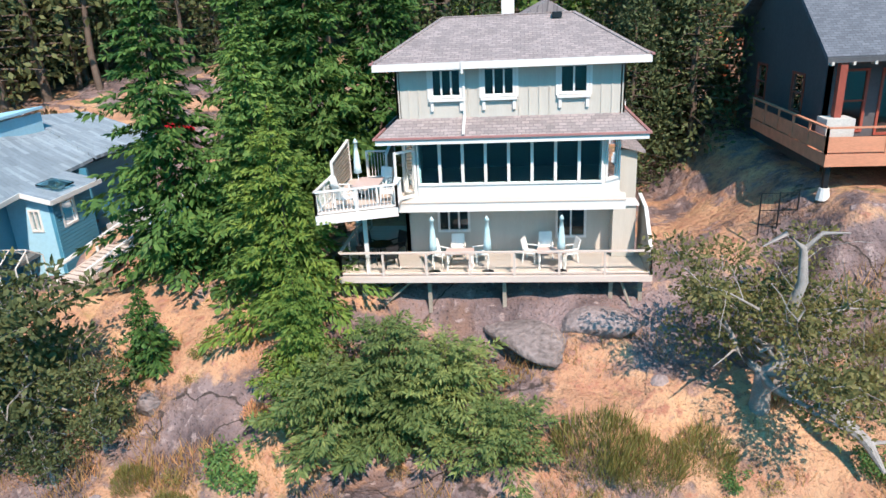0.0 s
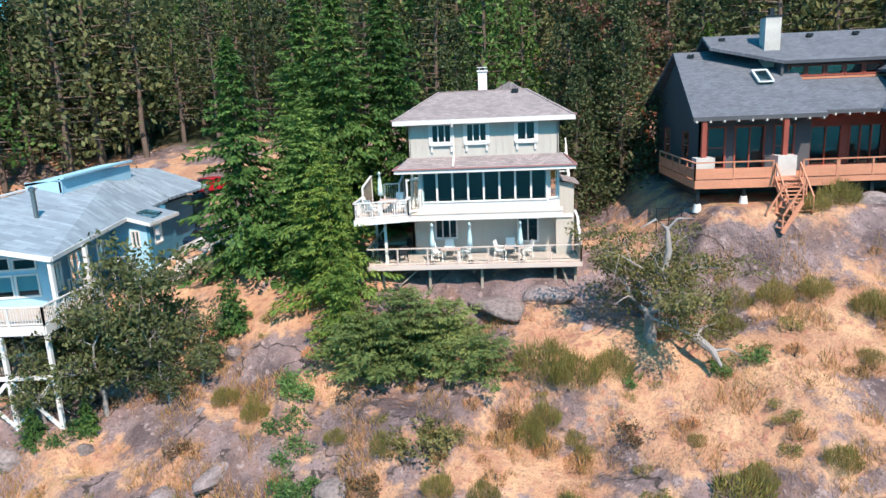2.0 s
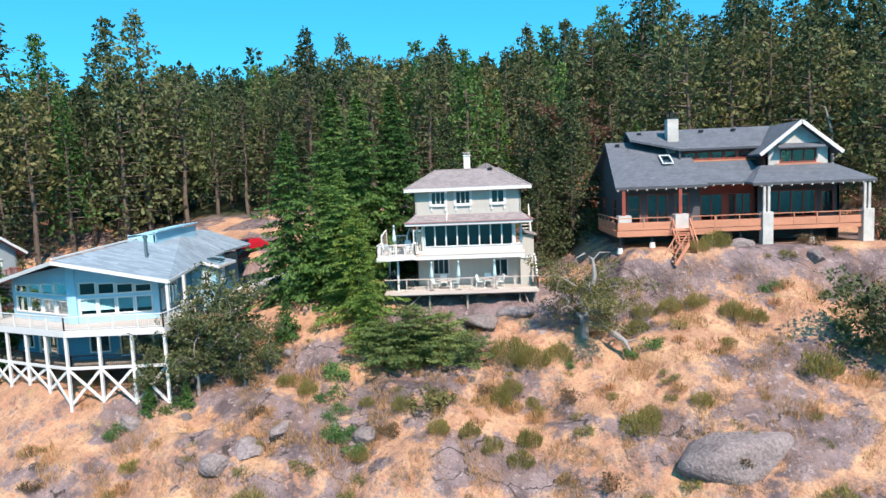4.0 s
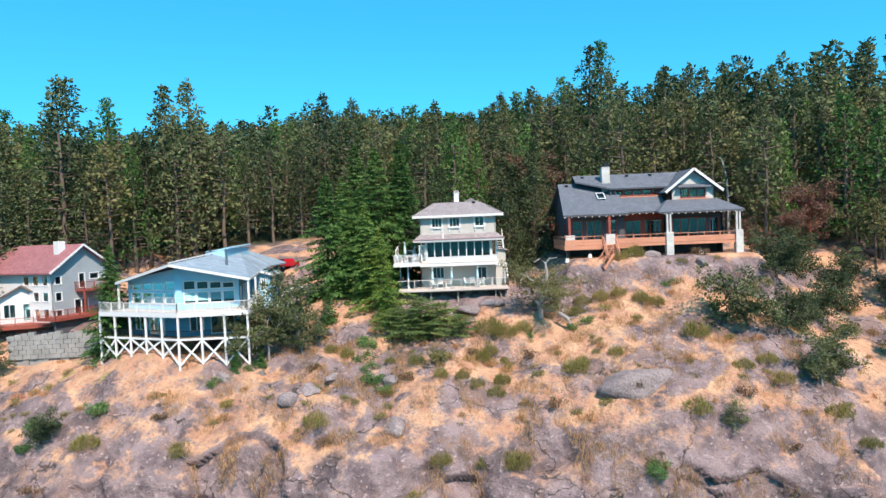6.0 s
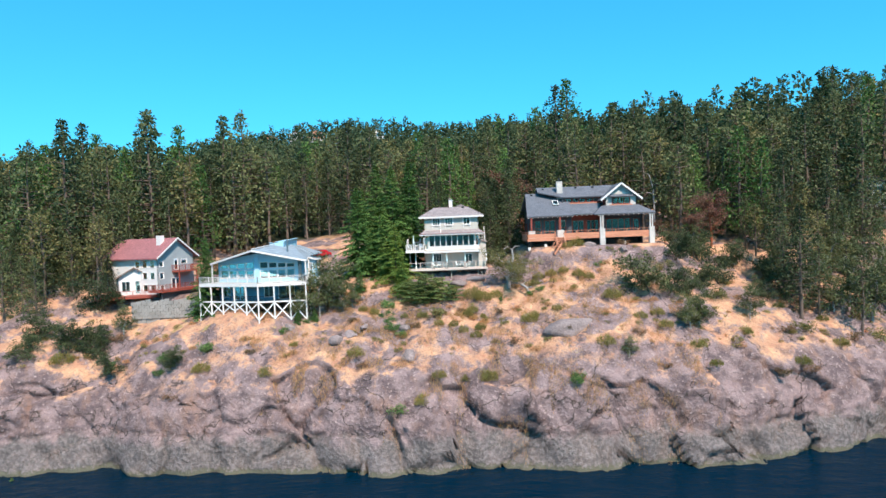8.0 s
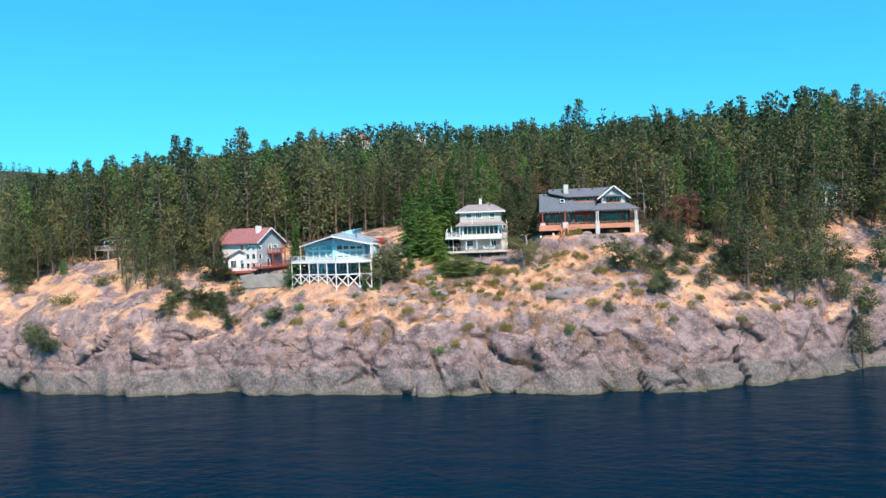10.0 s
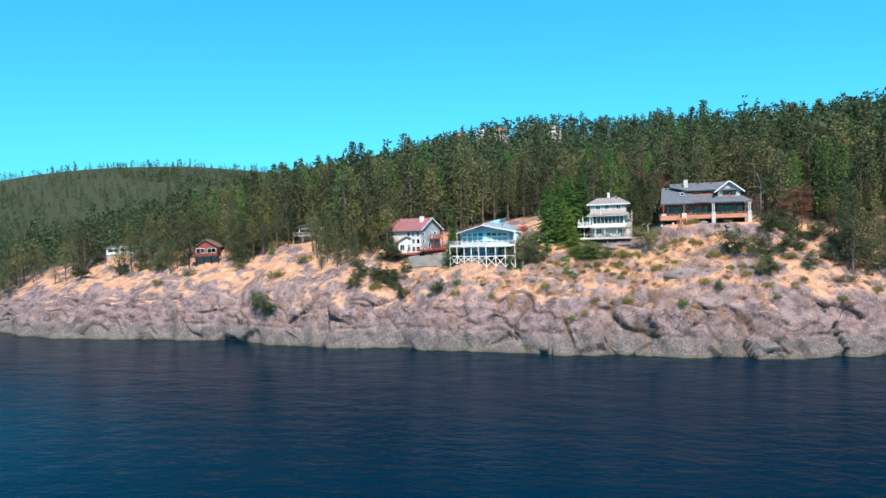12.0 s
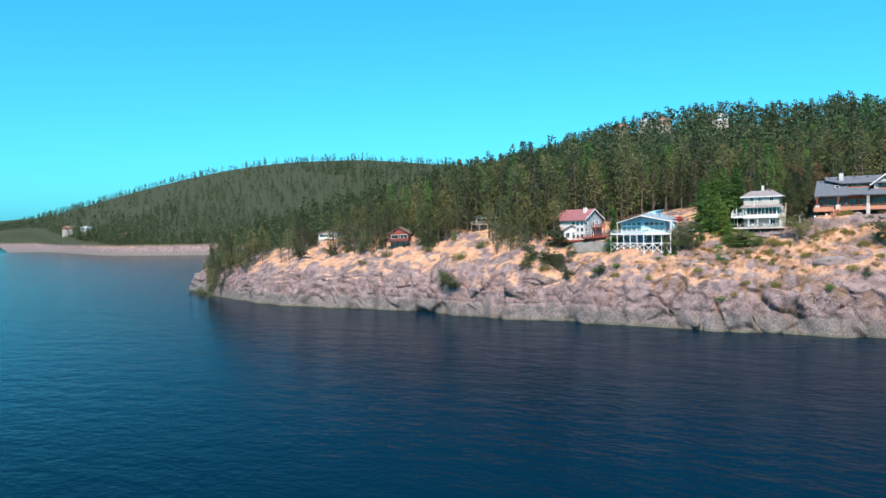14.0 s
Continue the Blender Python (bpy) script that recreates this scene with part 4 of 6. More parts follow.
# ---- the blue prow-fronted house ----
def blue_house():
    h = thing("house", (0, 0, 0), "turquoise blue house with glazed prow front on stilts", "house")
    A, L, R = (-30.4, 20.9), (-37.6, 24.4), (-24.3, 22.4)
    z0, z1, z2 = 16.8, 19.75, 22.6
    for p0, p1, top in ((L, A, 24.2), (A, R, 24.2)):
        n = 4
        ln = (Vector(p1) - Vector(p0)).length
        s = (ln - 0.9) / n
        rise = (lambda k: 0.9 * (k + 0.5) / n) if p0 == L else (lambda k: 0.9 * (n - k - 0.5) / n)
        wall(h, p0, p1, z1, 21.75, BLUEPALE, [(0.45 + k * s + 0.08, 0.45 + (k + 1) * s - 0.08, 20.35, 21.6, 1, 1, 0.75) for k in range(n)])
        wall(h, p0, p1, 21.75, 23.0, BLUEPALE, [(0.45 + k * s + 0.08, 0.45 + (k + 1) * s - 0.08, 21.9, 22.45 + rise(k) * 0.5, 1, 1) for k in range(n)])
        wall(h, p0, p1, z0, z1 - 0.2, BLUESIDE, [(1.0, 2.4, 17.4, 19.1, 2, 1), (3.2, 5.6, 17.0, 19.1, 2, 1)])
        a, b = (Vector((*p0, 0)), Vector((*p1, 0)))
        hi_ = (23.0, 24.3) if p0 == L else (24.3, 23.0)
        o = Vector((b - a).normalized().to_tuple())
        o = Vector((o.y, -o.x, 0)) * 0.18
        vs = [tuple(a + Vector((0, 0, 23.0))), tuple(b + Vector((0, 0, 23.0))), tuple(b + Vector((0, 0, hi_[1]))), tuple(a + Vector((0, 0, hi_[0])))]
        vs += [tuple(Vector(v) - o) for v in vs]
        part("gable_wall", (vs, [(0, 1, 2, 3), (7, 6, 5, 4), (0, 4, 5, 1), (1, 5, 6, 2), (2, 6, 7, 3), (3, 7, 4, 0)]), BLUEPALE, h)
    part("corner_board", box(A[0] - 0.35, A[0] + 0.35, A[1] - 0.1, A[1] + 0.2, z1, 24.2), BLUEPALE, h)
    wall(h, R, (-25.9, 32.2), z0, 22.9, BLUESIDE, [(0.6, 1.5, 20.3, 21.9, 2, 1), (2.6, 5.2, 20.2, 22.0, 3, 1), (6.6, 7.8, 20.4, 21.8, 2, 1)])
    wall(h, (-24.9, 38), (-37.6, 38), z0, 22.9, BLUESIDE)
    wall(h, (-37.6, 38), L, z0, 22.9, BLUESIDE, [(9.5, 12, 20.2, 22.0, 2, 1)])
    part("floor_plate", slab([A, R, (-24.9, 38), (-37.6, 38), L], z1 - 0.2, z1), ROOMSHADE, h)
    # added backings that stop the sky showing through from window to window
    part("added_backing", box(-37.3, -25.0, 26.4, 26.5, z1, 23.6), ROOMSHADE, h)
    part("added_backing", box(-37, -25.2, 29, 29.1, z0, z1 - 0.2), ROOMSHADE, h)
    # bump-out with lapped boards
    wall(h, (-25.9, 32.2), (-23.4, 32.2), 15.8, 22.6, BLUEPALE, [(1.2, 1.75, 20.9, 22.0, 2, 1)])
    wall(h, (-23.4, 32.2), (-23.6, 35.8), 15.8, 22.6, BLUESIDE, [(0.7, 1.9, 20.9, 22.2, 1, 1)])
    wall(h, (-23.6, 35.8), (-25, 35.8), 15.8, 22.6, BLUESIDE)
    for k in range(34):
        z = 16.0 + k * 0.19
        if 20.8 < z < 22.25:
            part("lap_board", along((-23.4, 32.2), (-23.6, 35.8), 0.02, 0.62, 0.0, 0.035, z, z + 0.17), BLUESIDE, h)
            part("lap_board", along((-23.4, 32.2), (-23.6, 35.8), 1.98, 3.58, 0.0, 0.035, z, z + 0.17), BLUESIDE, h)
        else:
            part("lap_board", along((-23.4, 32.2), (-23.6, 35.8), 0.02, 3.58, 0.0, 0.035, z, z + 0.17), BLUESIDE, h)
    parts("stepped_footing", several(*[along((-23.4, 32.2), (-23.6, 35.8), k * 0.7, k * 0.7 + 0.75, 0.0, 0.09, 15.7 + k * 0.5, 16.1 + k * 0.5) for k in range(5)]), TRIM, h, "white stepped footing edge")
    # garage wing behind
    wall(h, (-26.4, 38), (-26.4, 46), 18.3, 22.6, BLUESIDE)
    wall(h, (-26.4, 46), (-37.6, 46), 18.3, 22.6, BLUESIDE)
    wall(h, (-37.6, 46), (-37.6, 38), 18.3, 22.6, BLUESIDE)
    # roof: ridge from the prow to the back
    ap, bk = (-30.4, 18.7, 24.85), (-30.0, 40.5, 25.7)
    parts("roof", several(sheet([ap, (-22.4, 20.2, 23.0), (-24.7, 31.8, 23.05), (-23.1, 31.8, 22.62), (-23.2, 36.4, 22.62), (-25.2, 36.4, 23.1), (-25.4, 39.5, 23.2), bk], 0.2), sheet([ap, bk, (-39.4, 40, 22.9), (-38.6, 23.6, 22.85)], 0.2)), ROOF_B, h)
    parts("garage_roof", several(sheet([(-25.2, 39.5, 23.3), (-25.2, 47, 23.3), (-30, 47, 25.0), bk], 0.2), sheet([bk, (-30, 47, 25.0), (-39, 47, 22.9), (-39.4, 40, 22.9)], 0.2)), ROOF_B, h)
    parts("barge_board", several(beam((-30.4, 18.66, 24.72), (-22.4, 20.16, 22.86), 0.06, 0.28), beam((-38.6, 23.56, 22.72), (-30.4, 18.66, 24.72), 0.06, 0.28), beam((-22.36, 20.2, 22.88), (-24.66, 31.8, 22.93), 0.06, 0.24), beam((-23.06, 31.8, 22.5), (-23.16, 36.4, 22.5), 0.06, 0.24), beam((-24.66, 31.76, 22.93), (-23.06, 31.76, 22.5), 0.06, 0.24)), TRIM, h)
    part("ridge_board", beam((-30.4, 18.8, 24.98), (-30.02, 40.5, 25.83), 0.16, 0.12), TRIM, h)
    parts("clerestory", several(sheet([(-31.0, 31, 25.65), (-28.2, 31, 26.05), (-28.2, 40, 26.35), (-31.0, 40, 26.0)], 0.15), box(-28.6, -28.45, 31, 40, 24.6, 25.95), box(-31, -28.4, 31.0, 31.15, 25.0, 25.75)), BLUEPALE, h, "raised blue clerestory on the ridge")
    part("skylight", sheet([(-24.6, 33, 23.2), (-23.4, 33, 22.98), (-23.4, 34.4, 22.98), (-24.6, 34.4, 23.2)], 0.1), GLASS, h)
    part("flue", turned([(0.14, 0), (0.14, 2.0), (0.2, 2.05), (0.2, 2.2), (0.05, 2.3)], 12), STEEL, h, "galvanised stove flue").location = (-26.6, 25.5, 23.8)
    part("flue_flashing", turned([(0.3, 0), (0.18, 0.4)], 12), TRIM, h).location = (-26.6, 25.5, 23.75)
    # deck round the prow, on stilts with crossed braces
    D = [(-40.1, 22.6), (-29.6, 18.3), (-22.4, 18.8), (-22.4, 24.2), (-24.4, 24.2)]
    part("deck_floor", slab([(-40.1, 22.6), (-29.6, 18.3), (-22.4, 18.8), (-22.4, 24.2), (-24.5, 24.2), R, A, L, (-38, 28), (-40.1, 28)], z1 - 0.12, z1 - 0.02), DECKWOOD, h)
    parts("deck_fascia", several(*[along(p, q, 0, (Vector(q) - Vector(p)).length, 0, 0.07, z1 - 0.5, z1) for p, q in zip(D, D[1:])], along((-40.1, 28), D[0], 0, 5.4, 0, 0.07, z1 - 0.5, z1)), TRIM, h)
    railing(h, [(-40.1, 28), *D], z1, 1.0, TRIM, 2.0, "bars")
    low = []
    for p, q, n in ((D[0], D[1], 5), (D[1], D[2], 3), (D[2], (-22.4, 24.2), 2)):
        pts = [Vector(p) + (Vector(q) - Vector(p)) * k / n for k in range(n + 1)]
        for c in pts[: n + (q == (-22.4, 24.2))]:
            part("stilt", box(c.x - 0.1, c.x + 0.1, c.y - 0.02, c.y + 0.18, at(c.x, c.y + 0.1) - 0.4, z1 - 0.5), TRIM, h)
        part("stilt_rail", beam((p[0], p[1] + 0.05, 16.9), (q[0], q[1] + 0.05, 16.9), 0.1, 0.22), TRIM, h)
        low.append(pts)
    for pts in low[:2]:
        for c, d in zip(pts, pts[1:]):
            g0, g1 = at(c.x, c.y) + 0.3, at(d.x, d.y) + 0.3
            part("brace", beam((c.x, c.y + 0.02, 16.85), (d.x, d.y + 0.02, min(g1, 16)), 0.07, 0.2), TRIM, h)
            part("brace", beam((c.x, c.y + 0.16, min(g0, 16)), (d.x, d.y + 0.16, 16.85), 0.07, 0.2), TRIM, h)
    part("lower_deck", slab([(-39.5, 23), (-29.6, 19), (-22.6, 19.3), (-22.6, 24), (-24.4, 24), R, A, L], 16.7, 16.84), WEATHERED, h)
    railing(h, [(-39.6, 22.8), (-29.6, 18.75), (-22.5, 19.2), (-22.5, 24)], 16.84, 0.9, METAL, 2.5, "bars")
    for p in ((-22.6, 20.3), (-38.4, 23.8), (-22.9, 23.9)):
        part("column", box(p[0] - 0.1, p[0] + 0.1, p[1] - 0.1, p[1] + 0.1, z1, 22.85), TRIM, h)
    part("under_wall", join(box(-37, -25, 26, 26.2, 13.5, 16.7)), CONCRETE, h)
    # wooden garden stair beside the house
    st = thing("garden_stair", (0, 0, 0), "broad bleached timber garden stair with pole rails", "stair")
    a, b = Vector((-22.2, 30.6, at(-22.2, 30.6) + 0.15)), Vector((-20.4, 36.2, at(-20.4, 36.2) + 0.15))
    stairs(st, a, b, 1.7, 18, DECKWOOD, "flight", False)
    for s in (-1, 1):
        o = Vector((s * 0.95, 0, 0))
        part("pole_rail", beam(a + o + Vector((0, 0, 0.7)), b + o + Vector((0, 0, 0.7)), 0.14), TRIM, st)
        for t_ in (0.05, 0.5, 0.95):
            c = a + (b - a) * t_ + o
            part("rail_post", beam(c - Vector((0, 0, 0.4)), c + Vector((0, 0, 0.75)), 0.1), TRIM, st)
    gr = thing("greenhouse_frame", (-24.2, 29.6, at(-24.2, 29.6)), "small white greenhouse frame with clear panels", "greenhouse")
    parts("frame", several(*[beam((x, y, 0), (x, y, 1.7), 0.05) for x in (-0.9, 0, 0.9) for y in (-1, 1)], *[beam((x, -1, 1.7), (x, 0, 2.3), 0.05) for x in (-0.9, 0, 0.9)], *[beam((x, 1, 1.7), (x, 0, 2.3), 0.05) for x in (-0.9, 0, 0.9)], beam((-0.9, 0, 2.3), (0.9, 0, 2.3), 0.05)), TRIM, gr)
    part("panel", sheet([(-0.9, -1, 1.72), (0.9, -1, 1.72), (0.9, 0, 2.32), (-0.9, 0, 2.32)], 0.01), CLEAR, gr)


# ---- the dark craftsman house ----
def craftsman_house():
    h = thing("house", (0, 0, 0), "dark grey craftsman house with orange cedar decks", "house")
    zf, ze, yf = 24.75, 28.4, 32.2
    frame_ = dict(frame_mat=REDWOOD)
    wall(h, (13.6, yf), (20.4, yf), zf, ze, DARKSIDE, [(0.5, 1.6, 25.0, 27.6, 1, 2), (2.2, 4.0, 24.85, 27.6, 2, 1), (4.6, 5.8, 25.0, 27.6, 1, 2)], **frame_)
    wall(h, (20.4, yf + 0.8), (25.4, yf + 0.8), zf, 28.9, REDWOOD, [(0.3, 2.2, 24.9, 27.4, 2, 1), (2.7, 4.7, 24.9, 27.4, 3, 1)], **frame_)
    wall(h, (25.4, yf), (32.3, yf), zf, 28.9, DARKSIDE, [(0.8, 4.9, 25.2, 27.5, 4, 1), (5.4, 6.4, 25.4, 27.4, 1, 1)], **frame_)
    wall(h, (32.3, yf), (32.3, 44), 23, 28.9, DARKSIDE, [(2, 4, 25.4, 27.2, 2, 1)])
    wall(h, (32.3, 44), (13.6, 44), 23, 28.6, DARKSIDE)
    wall(h, (13.6, 44), (13.6, yf), 23, 28.6, DARKSIDE, [(3, 4.4, 25.4, 27.2, 1, 2), (8, 9.4, 25.4, 27.2, 1, 2)], **frame_)
    gable(h, (13.6, 44), (13.6, yf), 28.6, 32.3, DARKSIDE)
    part("floor_plate", box(13.6, 32.3, yf, 44, 24.5, 24.7), ROOMSHADE, h)
    # unseen backing added to keep these windows dark
    part("added_backing", box(13.8, 32.1, 37, 37.1, zf, 29), ROOMSHADE, h)
    # lower roofs
    parts("left_roof", several(sheet([(12.7, 30.4, 28.35), (20.5, 30.4, 28.35), (20.5, 38.2, 32.5), (13.3, 38.2, 32.5)], 0.2), sheet([(13.3, 38.2, 32.5), (20.5, 38.2, 32.5), (20.5, 45, 28.6), (12.7, 45, 28.6)], 0.2)), ROOF_C, h)
    part("middle_roof", sheet([(20.3, 30.8, 28.5), (25.6, 30.8, 28.5), (25.6, 34.6, 30.3), (19.0, 34.6, 30.3)], 0.18), ROOF_C, h)
    parts("porch_roof", several(sheet([(23.7, 29.0, 28.35), (33.7, 29.0, 28.35), (31.8, 32.4, 29.75), (25.7, 32.4, 29.75)], 0.16), sheet([(33.7, 29.0, 28.35), (33.7, 36, 28.35), (31.8, 36, 29.75), (31.8, 32.4, 29.75)], 0.16), sheet([(23.7, 29, 28.35), (25.7, 32.4, 29.75), (25.7, 33.5, 29.75), (23.7, 33.5, 28.6)], 0.16)), ROOF_C, h)
    parts("main_roof", several(sheet([(19.4, 34.4, 31.55), (30, 34.4, 31.55), (30, 38.4, 33.5), (15.3, 38.4, 33.5), (15.3, 36.6, 32.7)], 0.2), sheet([(15.3, 38.4, 33.5), (30, 38.4, 33.5), (30, 44, 30.2), (15.3, 44, 30.2)], 0.2)), ROOF_C, h)
    # shed dormer band
    wall(h, (19.4, 35.0), (26.2, 35.0), 30.0, 31.4, DARKSIDE, [(0.5 + k * 1.2, 1.55 + k * 1.2, 30.55, 31.2, 1, 1) for k in range(5)], **frame_)
    part("dormer_sill", box(19.4, 26.2, 34.85, 34.99, 30.32, 30.46), CEDAR, h)
    part("dormer_side", box(19.3, 19.45, 34.6, 38, 29.8, 31.5), DARKSIDE, h)
    # front gable
    gx0, gx1, gy, gz, gp = 26.2, 31.6, 32.5, 31.1, 33.25
    wall(h, (gx0, gy), (gx1, gy), 29.5, gz, STONE, [(1.2, 4.2, 29.95, 31.05, 3, 1)], **frame_)
    gable(h, (gx0, gy), (gx1, gy), gz, gp, STONE)
    wall(h, (gx1, gy), (gx1, 40), 28.9, gz, STONE)
    wall(h, (gx0, 40), (gx0, gy), 28.9, gz, DARKSIDE, [(6.0, 7.1, 29.95, 31.0, 2, 2)], **frame_)
    mid = (gx0 + gx1) / 2
    parts("gable_roof", several(sheet([(gx0 - 0.75, gy - 0.7, 30.75), (mid, gy - 0.7, 33.5), (mid, 40, 33.5), (gx0 - 0.75, 40, 30.75)], 0.18), sheet([(mid, gy - 0.7, 33.5), (gx1 + 0.75, gy - 0.7, 30.75), (gx1 + 0.75, 40, 30.75), (mid, 40, 33.5)], 0.18)), ROOF_C, h)
    parts("barge_board", several(beam((gx0 - 0.8, gy - 0.74, 30.66), (mid, gy - 0.74, 33.42), 0.07, 0.3), beam((mid, gy - 0.74, 33.42), (gx1 + 0.8, gy - 0.74, 30.66), 0.07, 0.3)), TRIM, h, "pale painted barge boards")
    part("window_hood", sheet([(gx0 + 0.7, gy - 0.8, 31.25), (gx1 - 0.7, gy - 0.8, 31.25), (gx1 - 0.9, gy, 31.6), (gx0 + 0.9, gy, 31.6)], 0.1), ROOF_C, h)
    part("window_sill", box(gx0 + 0.8, gx1 - 0.8, gy - 0.14, gy - 0.02, 29.7, 29.86), CEDAR, h)
    parts("fascia", several(box(12.7, 20.5, 30.33, 30.39, 28.1, 28.3), box(20.5, 25.6, 30.72, 30.79, 28.25, 28.45), box(23.7, 33.7, 28.92, 28.99, 28.1, 28.3)), DARKSIDE, h)
    for k in range(26):
        x = 12.9 + k * 0.82
        y_, z_ = (30.3, 28.06) if x < 20.5 else (30.7, 28.2) if x < 23.7 else (28.9, 28.06)
        part("rafter_tail", box(x - 0.05, x + 0.05, y_, y_ + 0.35, z_ - 0.06, z_ + 0.07), STONE, h)
    c = part("chimney", box(18.6, 19.6, 35.8, 36.8, 30.2, 34.4), STONE, h, "pale stone chimney stack")
    parts("chimney_pot", several(box(18.55, 19.65, 35.75, 36.85, 34.4, 34.5), box(18.95, 19.25, 36.15, 36.45, 34.5, 35.0)), METAL, c)
    part("skylight", sheet([(17.6, 33.6, 30.28), (18.5, 33.6, 30.28), (18.5, 35.0, 31.03), (17.6, 35.0, 31.03)], 0.12), GLASS, h)
    parts("skylight_frame", several(beam((17.6, 33.6, 30.3), (17.6, 35.0, 31.05), 0.1), beam((18.5, 33.6, 30.3), (18.5, 35.0, 31.05), 0.1), beam((17.6, 33.6, 30.3), (18.5, 33.6, 30.3), 0.1), beam((17.6, 35, 31.05), (18.5, 35, 31.05), 0.1)), TRIM, h)
    for x, y_, z_ in ((14.3, 37.4, 32.15), (16.4, 37.6, 33.15), (22.2, 37.6, 33.2), (25.2, 37.6, 33.2)):
        part("roof_vent", box(x - 0.18, x + 0.18, y_ - 0.15, y_ + 0.15, z_ - 0.05, z_ + 0.16), METAL, h)
    # decks
    parts("left_deck", several(box(12.5, 20.6, 28.9, yf, 24.2, 24.7), box(12.5, 13.6, yf, 38, 24.2, 24.7)), CEDAR, h)
    part("right_deck", box(20.6, 33.0, 28.9, yf + 0.7, 24.4, 24.72), CEDAR, h)
    for pts, fill in (([(12.5, 37.8), (12.5, 28.95), (17.0, 28.95)], "half"), ([(18.7, 28.95), (20.6, 28.95)], "half"), ([(20.7, 28.95), (24.5, 28.95)], "half"), ([(25.2, 28.95), (32.6, 28.95), (32.9, 31.5)], "half")):
        railing(h, pts, 24.7, 1.05, CEDAR, 1.9, fill, cap=0.16)
    for x, w in ((13.4, 0.55), (18.2, 0.55)):
        part("stone_pier", box(x - w, x + w, 30.0, 31.0, 24.7, 25.9), STONE, h)
        part("pillar", box(x - 0.14, x + 0.14, 30.4, 30.7, 25.9, 28.3), REDWOOD, h)
    for x in (24.85, 32.95):
        part("stone_pier", box(x - 0.42, x + 0.42, 28.7, 29.5, at(x, 29) - 0.4, 25.9), STONE, h)
        parts("pillar", several(box(x - 0.28, x - 0.08, 29.0, 29.2, 25.9, 28.2), box(x + 0.08, x + 0.28, 29.0, 29.2, 25.9, 28.2)), STONE, h)
    for x in (12.8, 15.5, 20.4, 22.8, 28.6):
        part("support_post", box(x - 0.1, x + 0.1, 29.2, 29.4, at(x, 29.3) - 0.4, 24.25), METAL, h)
        part("footing", turned([(0.28, 0), (0.2, 0.5)], 10), TRIM, h).location = (x, 29.3, at(x, 29.3) - 0.05)
    part("undercroft", box(14, 32, 33.5, 33.7, 21.5, 24.5), DARKSIDE, h)
    stairs(h, (17.8, 26.9, at(17.8, 26.9) + 0.1), (17.8, 28.9, 24.65), 1.4, 9, CEDAR, "deck_stair")
    stairs(h, (16.2, 26.3, at(16.2, 26.3) - 0.1), (17.4, 26.8, at(17.8, 26.9) + 0.9), 1.2, 5, CEDAR, "lower_flight")


